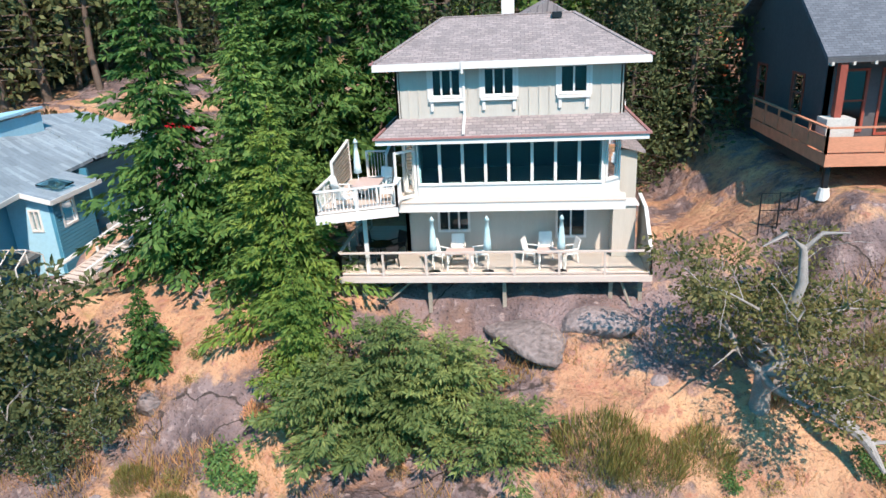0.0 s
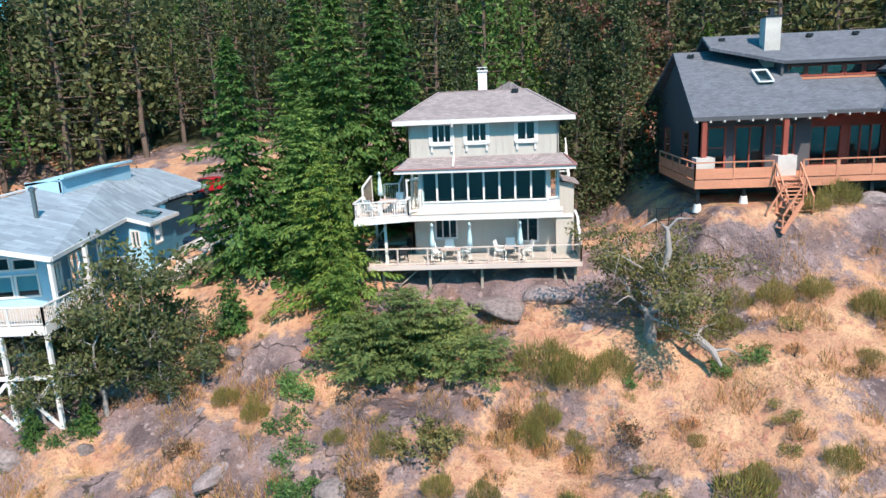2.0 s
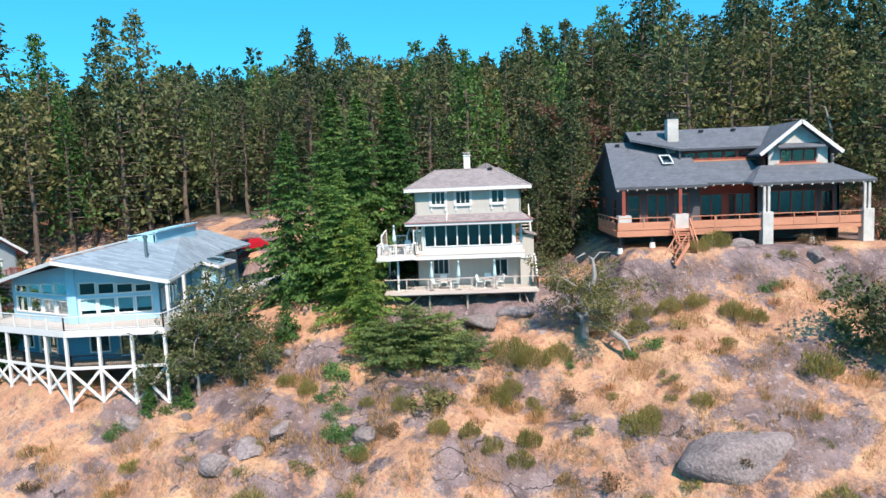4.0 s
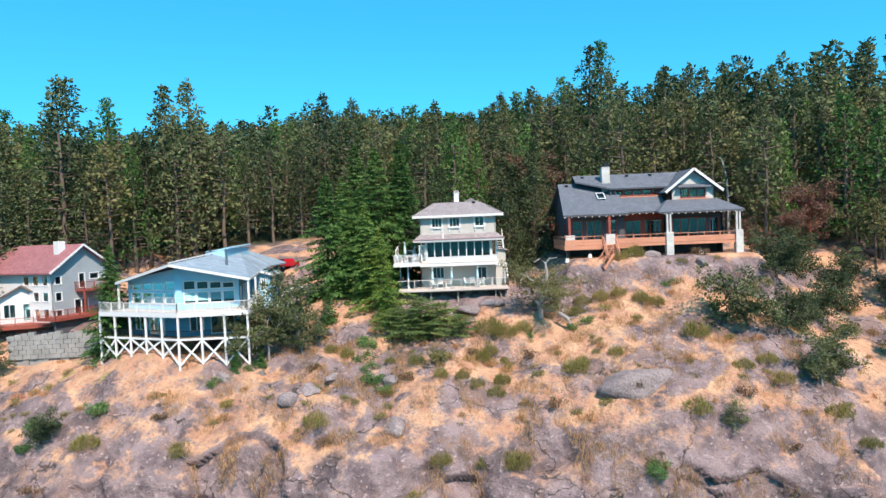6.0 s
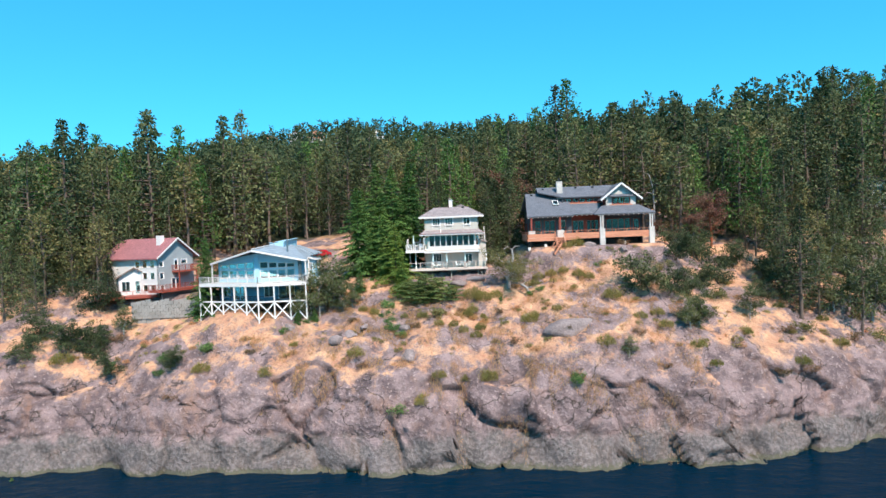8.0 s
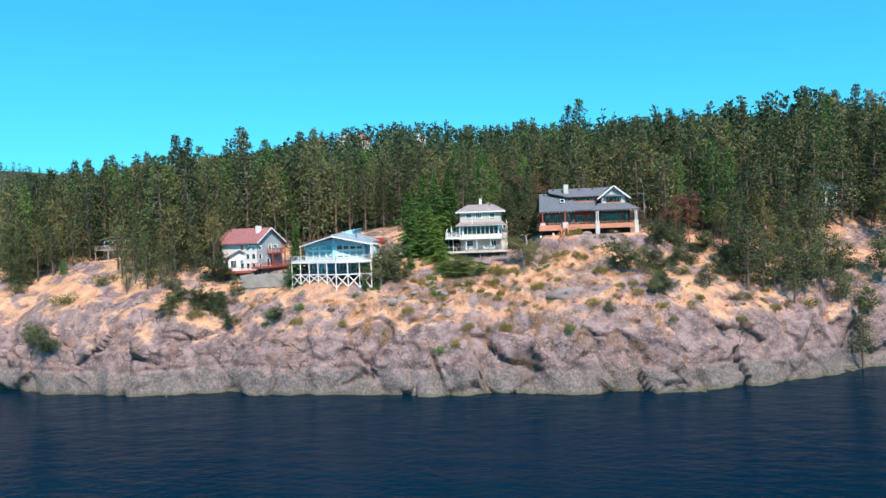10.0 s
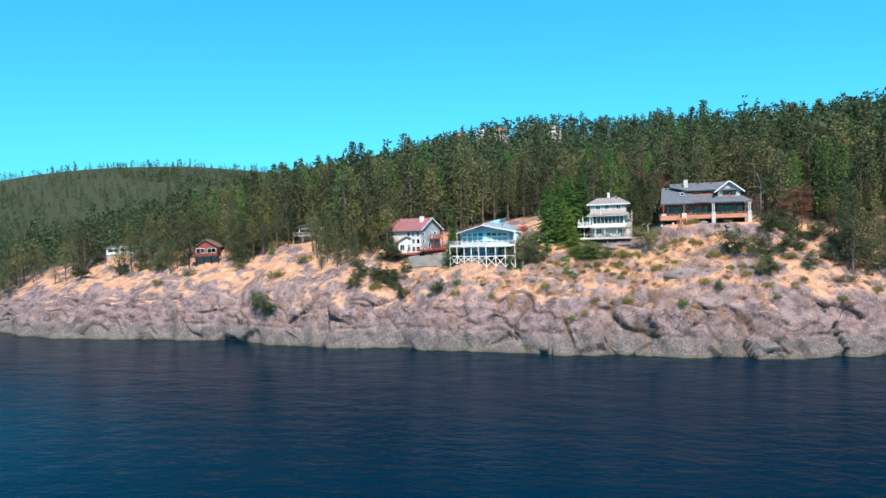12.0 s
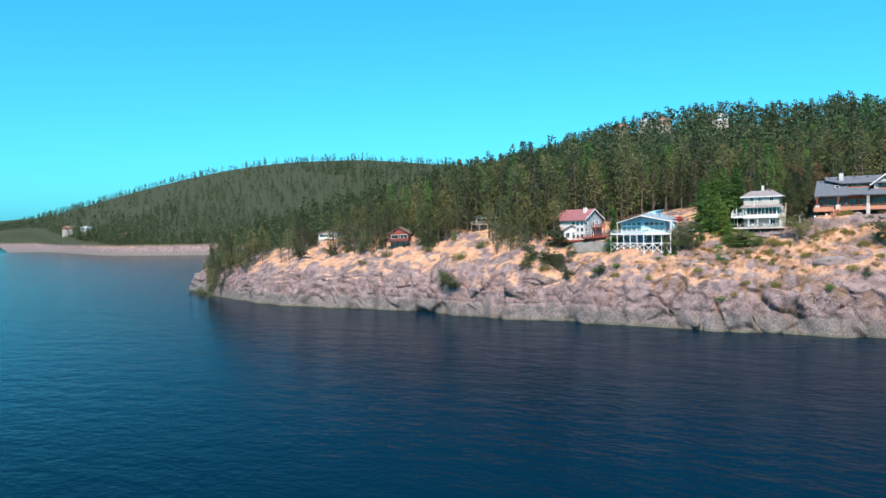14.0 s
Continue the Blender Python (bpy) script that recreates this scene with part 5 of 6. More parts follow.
# ---- the maroon-roofed house ----
def maroon_house():
    h = thing("house", (-50.5, 31.3, 0), "grey house with maroon roof and gridded white windows", "house", turn=68)
    w, d, e, p = 8.4, 12, 24.2, 27.1
    wall(h, (0, 0), (w, 0), 17.2, e, GREYSIDE, [(0.4, 1.3, 18.2, 19.1, 1, 1), (0.4, 1.3, 20.2, 21.3, 1, 1), (0.4, 1.3, 22.3, 23.3, 1, 1), (3.8, 4.7, 21.6, 23.5, 1, 1), (5.4, 6.8, 22.6, 23.4, 1, 1), (3.0, 5.0, 18.3, 20.2, 2, 1)])
    gable(h, (0, 0), (w, 0), e, p, GREYSIDE)
    wall(h, (0, d), (0, 0), 17.2, e, TRIM, [(d - 5.2 + k * 1.7, d - 4.1 + k * 1.7, z, z + 1.2, 1, 1) for k in range(3) for z in (18.1, 20.2, 22.2)])
    wall(h, (w, 0), (w, d), 17.2, e, GREYSIDE)
    wall(h, (w, d), (0, d), 17.2, e, GREYSIDE)
    # two unseen dark backings added behind the gridded windows
    part("added_backing", box(0.3, w - 0.3, 4, 4.1, 17.3, e), ROOMSHADE, h)
    part("added_backing", box(3.0, 3.1, 0.3, d - 0.3, 17.3, e), ROOMSHADE, h)
    parts("roof", several(sheet([(-0.7, -0.7, e - 0.35), (-0.7, d + 0.7, e - 0.35), (w / 2, d + 0.7, p + 0.15), (w / 2, -0.7, p + 0.15)][::-1], 0.2), sheet([(w / 2, -0.7, p + 0.15), (w / 2, d + 0.7, p + 0.15), (w + 0.7, d + 0.7, e - 0.35), (w + 0.7, -0.7, e - 0.35)][::-1], 0.2)), ROOF_D, h)
    parts("barge_board", several(beam((-0.75, -0.74, e - 0.45), (w / 2, -0.74, p + 0.05), 0.06, 0.25), beam((w / 2, -0.74, p + 0.05), (w + 0.75, -0.74, e - 0.45), 0.06, 0.25)), TRIM, h)
    part("chimney", box(2.4, 3.4, 1.6, 2.5, 25.2, 27.7), TRIM, h, "white painted chimney")
    part("balcony_floor", box(3.2, 7.6, -1.7, 0, 21.2, 21.4), REDWOOD, h)
    railing(h, [(3.2, 0), (3.2, -1.7), (7.6, -1.7), (7.6, 0)], 21.4, 1.0, REDWOOD, 1.5, "bars")
    for x in (3.3, 7.5):
        part("balcony_post", box(x - 0.1, x + 0.1, -1.65, -1.45, 16.5, 21.2), REDWOOD, h)
    part("lower_terrace", box(-2.2, 7.8, -3.2, 0, 18.1, 18.4), REDWOOD, h, "red stained timber terrace")
    railing(h, [(-2.2, 0), (-2.2, -3.2), (7.8, -3.2)], 18.4, 1.0, REDWOOD, 1.8, "bars")
    part("terrace_wall", box(-1.8, 7.4, -2.6, -2.4, 15.5, 18.1), DARKSIDE, h)
    # low white annexe with its own terrace
    a = thing("annexe", (-57.5, 31.5, 0), "low white annexe with brown roof and red terrace", "house", turn=25)
    wall(a, (0, 0), (5, 0), 17.6, 20.8, TRIM, [(0.5, 1.8, 18.3, 20, 2, 1), (2.6, 4.4, 17.8, 20, 2, 1)])
    wall(a, (5, 0), (5, 5), 17.6, 20.8, TRIM)
    wall(a, (0, 5), (0, 0), 17.6, 20.8, TRIM)
    wall(a, (5, 5), (0, 5), 17.6, 20.8, TRIM)
    gable(a, (0, 0), (5, 0), 20.8, 22.2, TRIM)
    parts("roof", several(sheet([(-0.5, -0.6, 20.6), (2.5, -0.6, 22.35), (2.5, 5.5, 22.35), (-0.5, 5.5, 20.6)], 0.15), sheet([(2.5, -0.6, 22.35), (5.5, -0.6, 20.6), (5.5, 5.5, 20.6), (2.5, 5.5, 22.35)], 0.15)), ROOF_E, a)
    part("terrace", box(-3.5, 6, -3.5, 0, 17.2, 17.6), REDWOOD, a)
    railing(a, [(-3.5, 0), (-3.5, -3.5), (6, -3.5)], 17.6, 0.95, REDWOOD, 1.8, "bars")
    um = thing("terrace_parasol", (-60.5, 30.5, 17.6), "closed white parasol standing on the red terrace", "parasol")
    part("canopy", turned([(0.05, 1.0), (0.2, 1.02), (0.12, 2.0), (0.02, 2.6)], 10), PLASTIC, um)
    part("pole", turned([(0.03, 0), (0.03, 1.1)], 8), PLASTIC, um)
    rw = thing("retaining_wall", (0, 0, 0), "low dry-stacked grey stone retaining wall", "wall")
    parts("footing", several(*[along((-52.5, 25.5), (-41.5, 26.5), k * 0.75, k * 0.75 + 0.7, -0.5, 0.05 * (k % 3), 13.0, 16.9 + 0.12 * (k % 4)) for k in range(14)]), WALLSTONE, rw)
    rng = random.Random(8)
    for j in range(5):
        for k in range(13):
            u = k * 0.85 + 0.4 * (j % 2)
            part("stone", along((-52.5, 25.5), (-41.5, 26.5), u, u + 0.8, 0.1, 0.22 + rng.random() * 0.08, 14.2 + j * 0.55, 14.72 + j * 0.55), WALLSTONE, rw)


# ---- farther houses ----
def cabin(x, y, z, w, d, e, p, wallmat, roofmat, label, turn=0, deck=None, stilts=0.0):
    h = thing("cabin", (x, y, z), label, "house", "houses farther along the coast", turn)
    wall(h, (-w / 2, 0), (w / 2, 0), 0, e, wallmat, [(0.5, w * 0.45, 0.9, e - 0.5, 2, 1), (w * 0.55, w - 0.5, 0.9, e - 0.5, 2, 1)])
    wall(h, (w / 2, 0), (w / 2, d), 0, e, wallmat, [(d * 0.3, d * 0.6, 1.0, e - 0.6, 2, 1)])
    wall(h, (w / 2, d), (-w / 2, d), 0, e, wallmat)
    wall(h, (-w / 2, d), (-w / 2, 0), 0, e, wallmat)
    for s in (0, d):
        gable(h, (-w / 2, s), (w / 2, s), e, p, wallmat)
    parts("roof", several(sheet([(-w / 2 - 0.6, -0.6, e - 0.2), (0, -0.6, p + 0.1), (0, d + 0.6, p + 0.1), (-w / 2 - 0.6, d + 0.6, e - 0.2)]), sheet([(0, -0.6, p + 0.1), (w / 2 + 0.6, -0.6, e - 0.2), (w / 2 + 0.6, d + 0.6, e - 0.2), (0, d + 0.6, p + 0.1)])), roofmat, h)
    if deck:
        part("deck_floor", box(-w / 2 - 1, w / 2 + 1, -3, 0, -0.25, -0.05), deck, h)
        railing(h, [(-w / 2 - 1, 0), (-w / 2 - 1, -3), (w / 2 + 1, -3), (w / 2 + 1, 0)], -0.05, 1.0, deck, 1.8, "bars")
        for k in range(5):
            u = -w / 2 - 0.9 + k * (w + 1.8) / 4
            part("stilt", box(u - 0.12, u + 0.12, -2.9, -2.7, -stilts - 2.5, -0.25), deck, h)
    part("base", box(-w / 2, w / 2, 0.3, d, -2.5 - stilts, 0), CONCRETE, h)
    return h


blue_house()
craftsman_house()
maroon_house()
cabin(-122, 35, at(-122, 35) + 2.2, 7, 8, 2.8, 5.0, REDWOOD, ROOF_E, "red brown cabin on tall dark stilts", 20, METAL, 2.2)
cabin(-92, 49, at(-92, 49) + 1.6, 10, 8, 2.6, 3.9, DARKSIDE, ROOF_C, "low dark house with a broad timber deck", 15, WEATHERED, 1.6)
cabin(-160, 42, at(-160, 42) + 0.3, 9, 6, 2.5, 3.4, TRIM, ROOF_E, "low white cottage on the headland", 25)
cabin(-184, 52, at(-184, 52) + 1.0, 8, 9, 5.0, 6.8, REDWOOD, ROOF_C, "dark red two-storey house among firs", 30)
cabin(80, 47, at(80, 47) + 1.5, 5, 5, 4.5, 5.8, PLASTIC, ROOF_C, "small pale house half hidden by firs", -10)
cabin(118, 74, at(118, 74) + 5.5, 9, 7, 3.2, 5.0, CEDAR, ROOF_E, "brown house among the trees on the hill", -15, CEDAR, 4.0)
RIDGE_HOUSES = ((-150, 470), (-128, 482), (-112, 476), (-62, 470), (-748, 375), (-898, 425), (-976, 447))
for k, (x, y) in enumerate(RIDGE_HOUSES):
    cabin(x, y, at(x, y) + (9 if y > 400 else 1), 14, 9, 4.5, 6.5, TRIM if k % 2 else CEDAR, ROOF_D if k == 1 else ROOF_C, "distant house standing above the trees" if y > 400 else "pale house above the far shore", 8 * k, None, 14 if y > 400 else 2)


# ---- drive and gate ----
drive = mesh_object("driveway", *slab([(-23.5, 36.5), (-15.5, 36), (-14.5, 49), (-23.5, 48.5)], 19.0, 19.86), CONCRETE)
tagged(drive, "grey gravel driveway beside the blue house", "driveway", kind="structure")
gate = thing("wire_gate", (11.2, 29.5, at(11.2, 29.5) - 0.1), "thin black wire gate on the slope", "gate")
for x in (-0.75, 0, 0.75):
    part("post", beam((x, 0, 0), (x, 0, 1.9), 0.05), METAL, gate)
for z in (0.5, 1.1, 1.85):
    part("rail", beam((-0.75, 0, z), (0.75, 0, z), 0.03), METAL, gate)
parts("wire", several(*[beam((-0.75 + k * 0.15, 0, 0.1), (-0.75 + k * 0.15, 0, 1.85), 0.008) for k in range(11)]), METAL, gate)


# ---- vehicles behind the blue house ----
def car(name, paint, label, m):
    c = thing(name, (0, 0, 0), label, "car")
    c.matrix_world = m
    prof = [(-2.1, 0.35), (-2.15, 0.75), (-1.95, 0.95), (-1.3, 1.0), (-0.75, 1.42), (0.75, 1.46), (1.3, 1.02), (1.95, 0.9), (2.12, 0.65), (2.1, 0.35)]
    n = len(prof)
    vs = [(x, s * (0.85 - max(0, z - 0.95) * 0.25), z) for s in (-1, 1) for x, z in prof]
    part("body", (vs, [tuple(range(n)), tuple(range(n, 2 * n))[::-1]] + [(k, n + k, n + (k + 1) % n, (k + 1) % n) for k in range(n)]), paint, c)
    part("windscreen", ([(-1.27, -0.76, 1.04), (-0.79, -0.7, 1.41), (-0.79, 0.7, 1.41), (-1.27, 0.76, 1.04)], [(0, 1, 2, 3)]), METAL, c)
    part("rear_window", ([(0.79, -0.7, 1.44), (1.27, -0.76, 1.06), (1.27, 0.76, 1.06), (0.79, 0.7, 1.44)], [(0, 1, 2, 3)]), METAL, c)
    for x in (-1.35, 1.35):
        for s in (-1, 1):
            w = part("wheel", turned([(0.2, -0.1), (0.33, -0.09), (0.33, 0.09), (0.2, 0.1)], 16), RUBBER, c)
            w.location, w.rotation_euler = (x, s * 0.8, 0.33), (radians(90), 0, 0)
            part("rim", turned([(0.19, -0.105), (0.19, 0.105)], 12), STEEL, w)


car("red_car", REDPAINT, "red parked car on the gravel drive", pose(-26.0, 49.6, at(-26.0, 49.6), 0, 0, 60))
car("blue_car", BLUEPAINT, "dark blue parked car beside the garage", pose(-23.6, 42.0, at(-23.6, 42.0), 0, 0, 75))


# ---- planting ----
def clump(center, radius, count, rng, size, flat=0.7):
    """Leaves scattered through a lumpy ball."""
    d = rng.normal(0, 1, (count, 3))
    d /= np.linalg.norm(d, axis=1)[:, None]
    p = np.asarray(center) + d * radius * rng.uniform(0.45, 1.05, count)[:, None] * np.array([1, 1, flat])
    out = d + rng.normal(0, 0.7, (count, 3))
    out /= np.linalg.norm(out, axis=1)[:, None]
    q = np.cross(out, rng.normal(0, 1, (count, 3)))
    q /= np.linalg.norm(q, axis=1)[:, None] + 1e-6
    ln = size * rng.uniform(0.6, 1.4, count)[:, None]
    return np.stack([p, p + out * ln * 0.5 + q * ln * 0.26, p + out * ln, p + out * ln * 0.5 - q * ln * 0.26], 1)


def crooked(rng, p, d, length, r, bend=0.35, n=6):
    pts, rad = [np.array(p, float)], [r]
    d = np.array(d, float)
    for k in range(n):
        d = d + rng.normal(0, bend, 3) * 0.6
        d /= np.linalg.norm(d)
        pts.append(pts[-1] + d * length / n)
        rad.append(max(0.015, r * (1 - (k + 1) / (n + 1.5))))
    return pts, rad


def branching(seed, h, spread, limbs=7, leaf_count=110, leaf=0.3, r0=0.25, bare=0.2, flat=0.6, lean=(0, 0), twist=0.25):
    """An open crooked tree: trunk and limbs, with leaf clumps at the limb ends and some bare wood."""
    rng = np.random.default_rng(seed)
    trunk, tr = crooked(rng, (0, 0, -0.4), (lean[0], lean[1], 1), h * 0.72, r0, twist, 7)
    wood, quads = [tube([tuple(p) for p in trunk], tr, 7)], []
    for i in range(limbs):
        k = rng.integers(3, 8)
        a = i * 2.4 + rng.normal(0, 0.4)
        d = (math.cos(a), math.sin(a), rng.uniform(0.15, 0.9))
        pts, rr_ = crooked(rng, trunk[k], d, spread * rng.uniform(0.7, 1.15), tr[k] * 0.6, 0.4, 5)
        wood.append(tube([tuple(p) for p in pts], rr_, 5))
        for m in (2, 3, 4, 5):
            e, er = crooked(rng, pts[m], rng.normal(0, 1, 3) + np.array([0, 0, 0.4]), spread * 0.45, rr_[m] * 0.6, 0.4, 3)
            wood.append(tube([tuple(p) for p in e], er, 3))
            if rng.uniform() > bare:
                quads.append(clump(e[-1], spread * rng.uniform(0.22, 0.36), leaf_count // 2, rng, leaf, flat))
                quads.append(clump(pts[m], spread * rng.uniform(0.16, 0.28), leaf_count // 3, rng, leaf, flat))
    return quads_mesh(quads), wood


def bush_parts(seed, w, h, count=260, size=0.3, upright=0.0):
    """A lumpy shrub of small leaves; upright: wand-like stems, as broom has."""
    rng = np.random.default_rng(seed)
    if upright:
        n = count
        a, rad = rng.uniform(0, 6.283, n), w * 0.55 * np.sqrt(rng.uniform(0, 1, n))
        p = np.stack([rad * np.cos(a), rad * np.sin(a), h * 0.72 * rng.uniform(0, 1, n) * (1 - 0.6 * (rad / w / 0.55) ** 2)], 1)
        out = np.stack([np.cos(a) * 0.5 * rad / w, np.sin(a) * 0.5 * rad / w, np.ones(n)], 1) + rng.normal(0, 0.24, (n, 3))
        ln = h * rng.uniform(0.1, 0.34, n)[:, None] * (0.7 + 0.45 * np.sin(a * 3 + seed))[:, None]
        q = np.cross(out, rng.normal(0, 1, (n, 3)))
        q = q / (np.linalg.norm(q, axis=1)[:, None] + 1e-6) * 0.045 * size / 0.3
        return quads_mesh([np.stack([p - q, p + out * ln * 0.5 - q * 1.6, p + out * ln, p + out * ln * 0.5 + q * 1.6], 1)])
    quads = []
    for k in range(max(4, count // 45)):
        a, r = rng.uniform(0, 6.283), w * 0.5 * math.sqrt(rng.uniform(0, 1))
        quads.append(clump((r * math.cos(a), r * math.sin(a), h * rng.uniform(0.15, 0.7)), w * rng.uniform(0.12, 0.26), 45, rng, size, 0.8))
    return quads_mesh(quads)


def shrub_thing(name, geo, leaf, label, category="shrub", group=""):
    root = new(name)
    mesh_object("foliage", *geo, leaf, root)
    st = [beam((0.05 * k, 0, -0.3), (0.22 * math.cos(k * 2.1), 0.22 * math.sin(k * 2.1), 0.5), 0.04) for k in range(4)]
    mesh_object("stem", *join(*st), BARK, root)
    return tagged(root, label, category, group)


def rock_parts(seed, sx, sy, sz, worn=0.0):
    bm = bmesh.new()
    bmesh.ops.create_icosphere(bm, subdivisions=3, radius=1)
    o = Vector((seed * 7.3, seed * 3.1, 0))
    rr = random.Random(seed)
    cuts = [(Vector((rr.gauss(0, 1), rr.gauss(0, 1), rr.gauss(0, 0.8))).normalized(), rr.uniform(0.5, 0.78) + worn) for _ in range(13)]
    for v in bm.verts:
        n_ = v.co.normalized()
        v.co = n_.copy()
        for c, d in cuts:
            over = v.co.dot(c) - d
            if over > 0:
                v.co -= c * over * 0.92
        v.co += n_ * (0.05 * noise.noise(n_ * 2.5 + o) + 0.015 * noise.noise(n_ * 7 + o))
        v.co.x, v.co.y, v.co.z = v.co.x * sx, v.co.y * sy, v.co.z * sz
    g = [tuple(v.co) for v in bm.verts], [tuple(v.index for v in f.verts) for f in bm.faces]
    bm.free()
    return g


def spread(make, poses):
    """The first of a kind at the first pose, copies at the others."""
    ob = make()
    m = poses[0]
    ob.location, ob.rotation_euler, ob.scale = m.translation, m.to_euler(), m.to_scale()
    for m in poses[1:]:
        put(ob, m)


rnd = random.Random(11)

# spruces beside the cream house
spread(lambda: tree_thing("spruce_tree", *conifer_parts(1, 18.5, 4.8, 340, 70, 0.46, low=0.03, ragged=0.34, slim=0.21), SPRUCE, BARK, "dense green spruce tree beside the cream house", "tree", "spruces by the house"),
       [place(-13.5, 39.5, 1.05, 20), place(-7.6, 40.5, 1.05, 130), place(-10.5, 37, 0.98, 250)])
spread(lambda: tree_thing("spruce_tree", *conifer_parts(2, 15.5, 4.4, 300, 70, 0.44, low=0.02, ragged=0.38, slim=0.21), SPRUCE, BARK, "bushy green spruce tree on the slope", "tree", "spruces by the house"),
       [place(-15.8, 30.5, 0.98, 0), place(-12.2, 32.5, 0.86, 200), place(-39.5, 24.3, 0.78, 100), place(-11, 29, 0.72, 40)])
spread(lambda: tree_thing("young_spruce", *conifer_parts(3, 9, 3.4, 200, 100, 0.31, low=0.01, ragged=0.5, slim=0.17), SPRING, BARK, "young spruce with bright yellow-green shoots", "tree"),
       [place(-9.2, 26.5, 1.02, 10), place(-8.1, 23.7, 0.62, 120)])
spread(lambda: tree_thing("young_spruce", *conifer_parts(4, 4, 1.6, 90, 40, 0.3, low=0.0, slim=0.2), SPRUCE, BARK, "small green conifer on the rocky slope", "tree"),
       [place(-15, 24.7, 0.95), place(-23.7, 18.3, 0.6, 70), place(-21.3, 19.3, 0.5, 20), place(-99.5, 35.8, 0.9), place(-60, 5, 1.0, 50)])
# spreading juniper-like trees below the deck
spread(lambda: tree_thing("low_pine", *conifer_parts(21, 3.9, 2.9, 90, 120, 0.27, low=0.05, ragged=0.8, droop=0.0, power=0.45, slim=0.16), foliage("grey green needles", (0.19, 0.25, 0.08), (0.09, 0.14, 0.045)), BARK, "low spreading green pine below the deck", "tree"),
       [place(-4.7, 23.5, 1.02, 0), place(-2.4, 23, 0.85, 140), place(-6.7, 22.1, 0.85, 250), place(-0.3, 21, 0.6, 30), place(-4.3, 22.5, 0.7, 80)])
# the old bleached tree with a fallen limb
old = tree_thing("old_oak", *branching(5, 6.6, 3.7, 15, 400, 0.18, 0.4, 0.42, 0.4, (0.12, 0), 0.6), OAK, DEADWOOD, "gnarled old tree with bleached trunk and olive leaves", "tree")
old.location = (8.7, 22.5, at(8.7, 22.5) - 0.1)
log = [(0.4, -0.1, 0.9), (1.1, -0.6, 0.95), (1.9, -1.4, 0.55), (2.5, -2.4, 0.15), (2.7, -3.2, -0.35)]
part("fallen_limb", join(tube(log, [0.3, 0.27, 0.24, 0.18, 0.06], 8), tube([log[2], (2.4, -1.0, 0.9), (3.0, -1.2, 1.2)], [0.1, 0.07, 0.02], 5), tube([log[3], (3.2, -2.5, 0.3), (3.7, -2.9, 0.1)], [0.09, 0.05, 0.02], 5)), DEADWOOD, old, "bleached limb lying on the ground")
for path, radii in (([(0.5, -0.2, 3.6), (0.75, -0.3, 4.8), (0.6, -0.35, 6.0), (0.0, -0.4, 6.5), (-0.7, -0.5, 6.1)], [0.2, 0.17, 0.13, 0.09, 0.03]), ([(0.62, -0.35, 5.9), (1.1, -0.4, 6.5), (1.9, -0.45, 6.5)], [0.11, 0.07, 0.02]), ([(0.2, -0.7, 2.2), (-0.3, -1.1, 2.9), (-0.7, -1.3, 2.8), (-1.0, -1.4, 3.2)], [0.14, 0.1, 0.07, 0.03])):
    part("dead_limb", tube(path, radii, 7), DEADWOOD, old, "bare bleached limb", True)
# shore pines
spread(lambda: tree_thing("shore_pine", *branching(7, 9.5, 2.9, 17, 90, 0.31, 0.22, 0.3, 0.4, (0.06, 0)), PINE, DEADWOOD, "open shore pine with grey trunk on the slope", "tree", "shore pines"),
       [place(-17.8, 21.4, 1.0, 0), place(-19.5, 22.7, 0.85, 60), place(-15.9, 21.9, 0.5, 190), place(-20.7, 20.2, 0.8, 150), place(-17.2, 20.4, 0.45, 80), place(34.2, 11.6, 0.62, 200), place(52.9, 28.8, 0.8, 20), place(62, 29, 0.9, 120), place(-52.7, 22.8, 0.55, 300), place(43, 15.7, 0.6, 260), place(57.7, 20.5, 0.75, 45), place(-128.3, 32.4, 0.6, 10), place(-137.5, 37, 0.7, 90), place(-178.9, 41.6, 0.6, 200), place(73.6, 26.3, 0.9, 220), place(-23.6, 19.1, 0.6, 20), place(-22.8, 21.3, 0.75, 250), place(32.7, 10.7, 0.62, 10), place(33.9, 11.5, 0.45, 77), place(60.8, 21.8, 1.0, 144), place(63.6, 20.7, 1.1, 211), place(69, 25.6, 1.2, 278), place(72.2, 22.2, 0.8, 345), place(76.6, 22.5, 0.75, 52), place(65.5, 34.4, 1.1, 119), place(81.2, 26.8, 1.2, 186), place(23.3, 7.4, 0.35, 253), place(54.3, 30.3, 0.85, 320), place(58.3, 26.8, 0.7, 27), place(41.8, 35, 0.7, 94)])
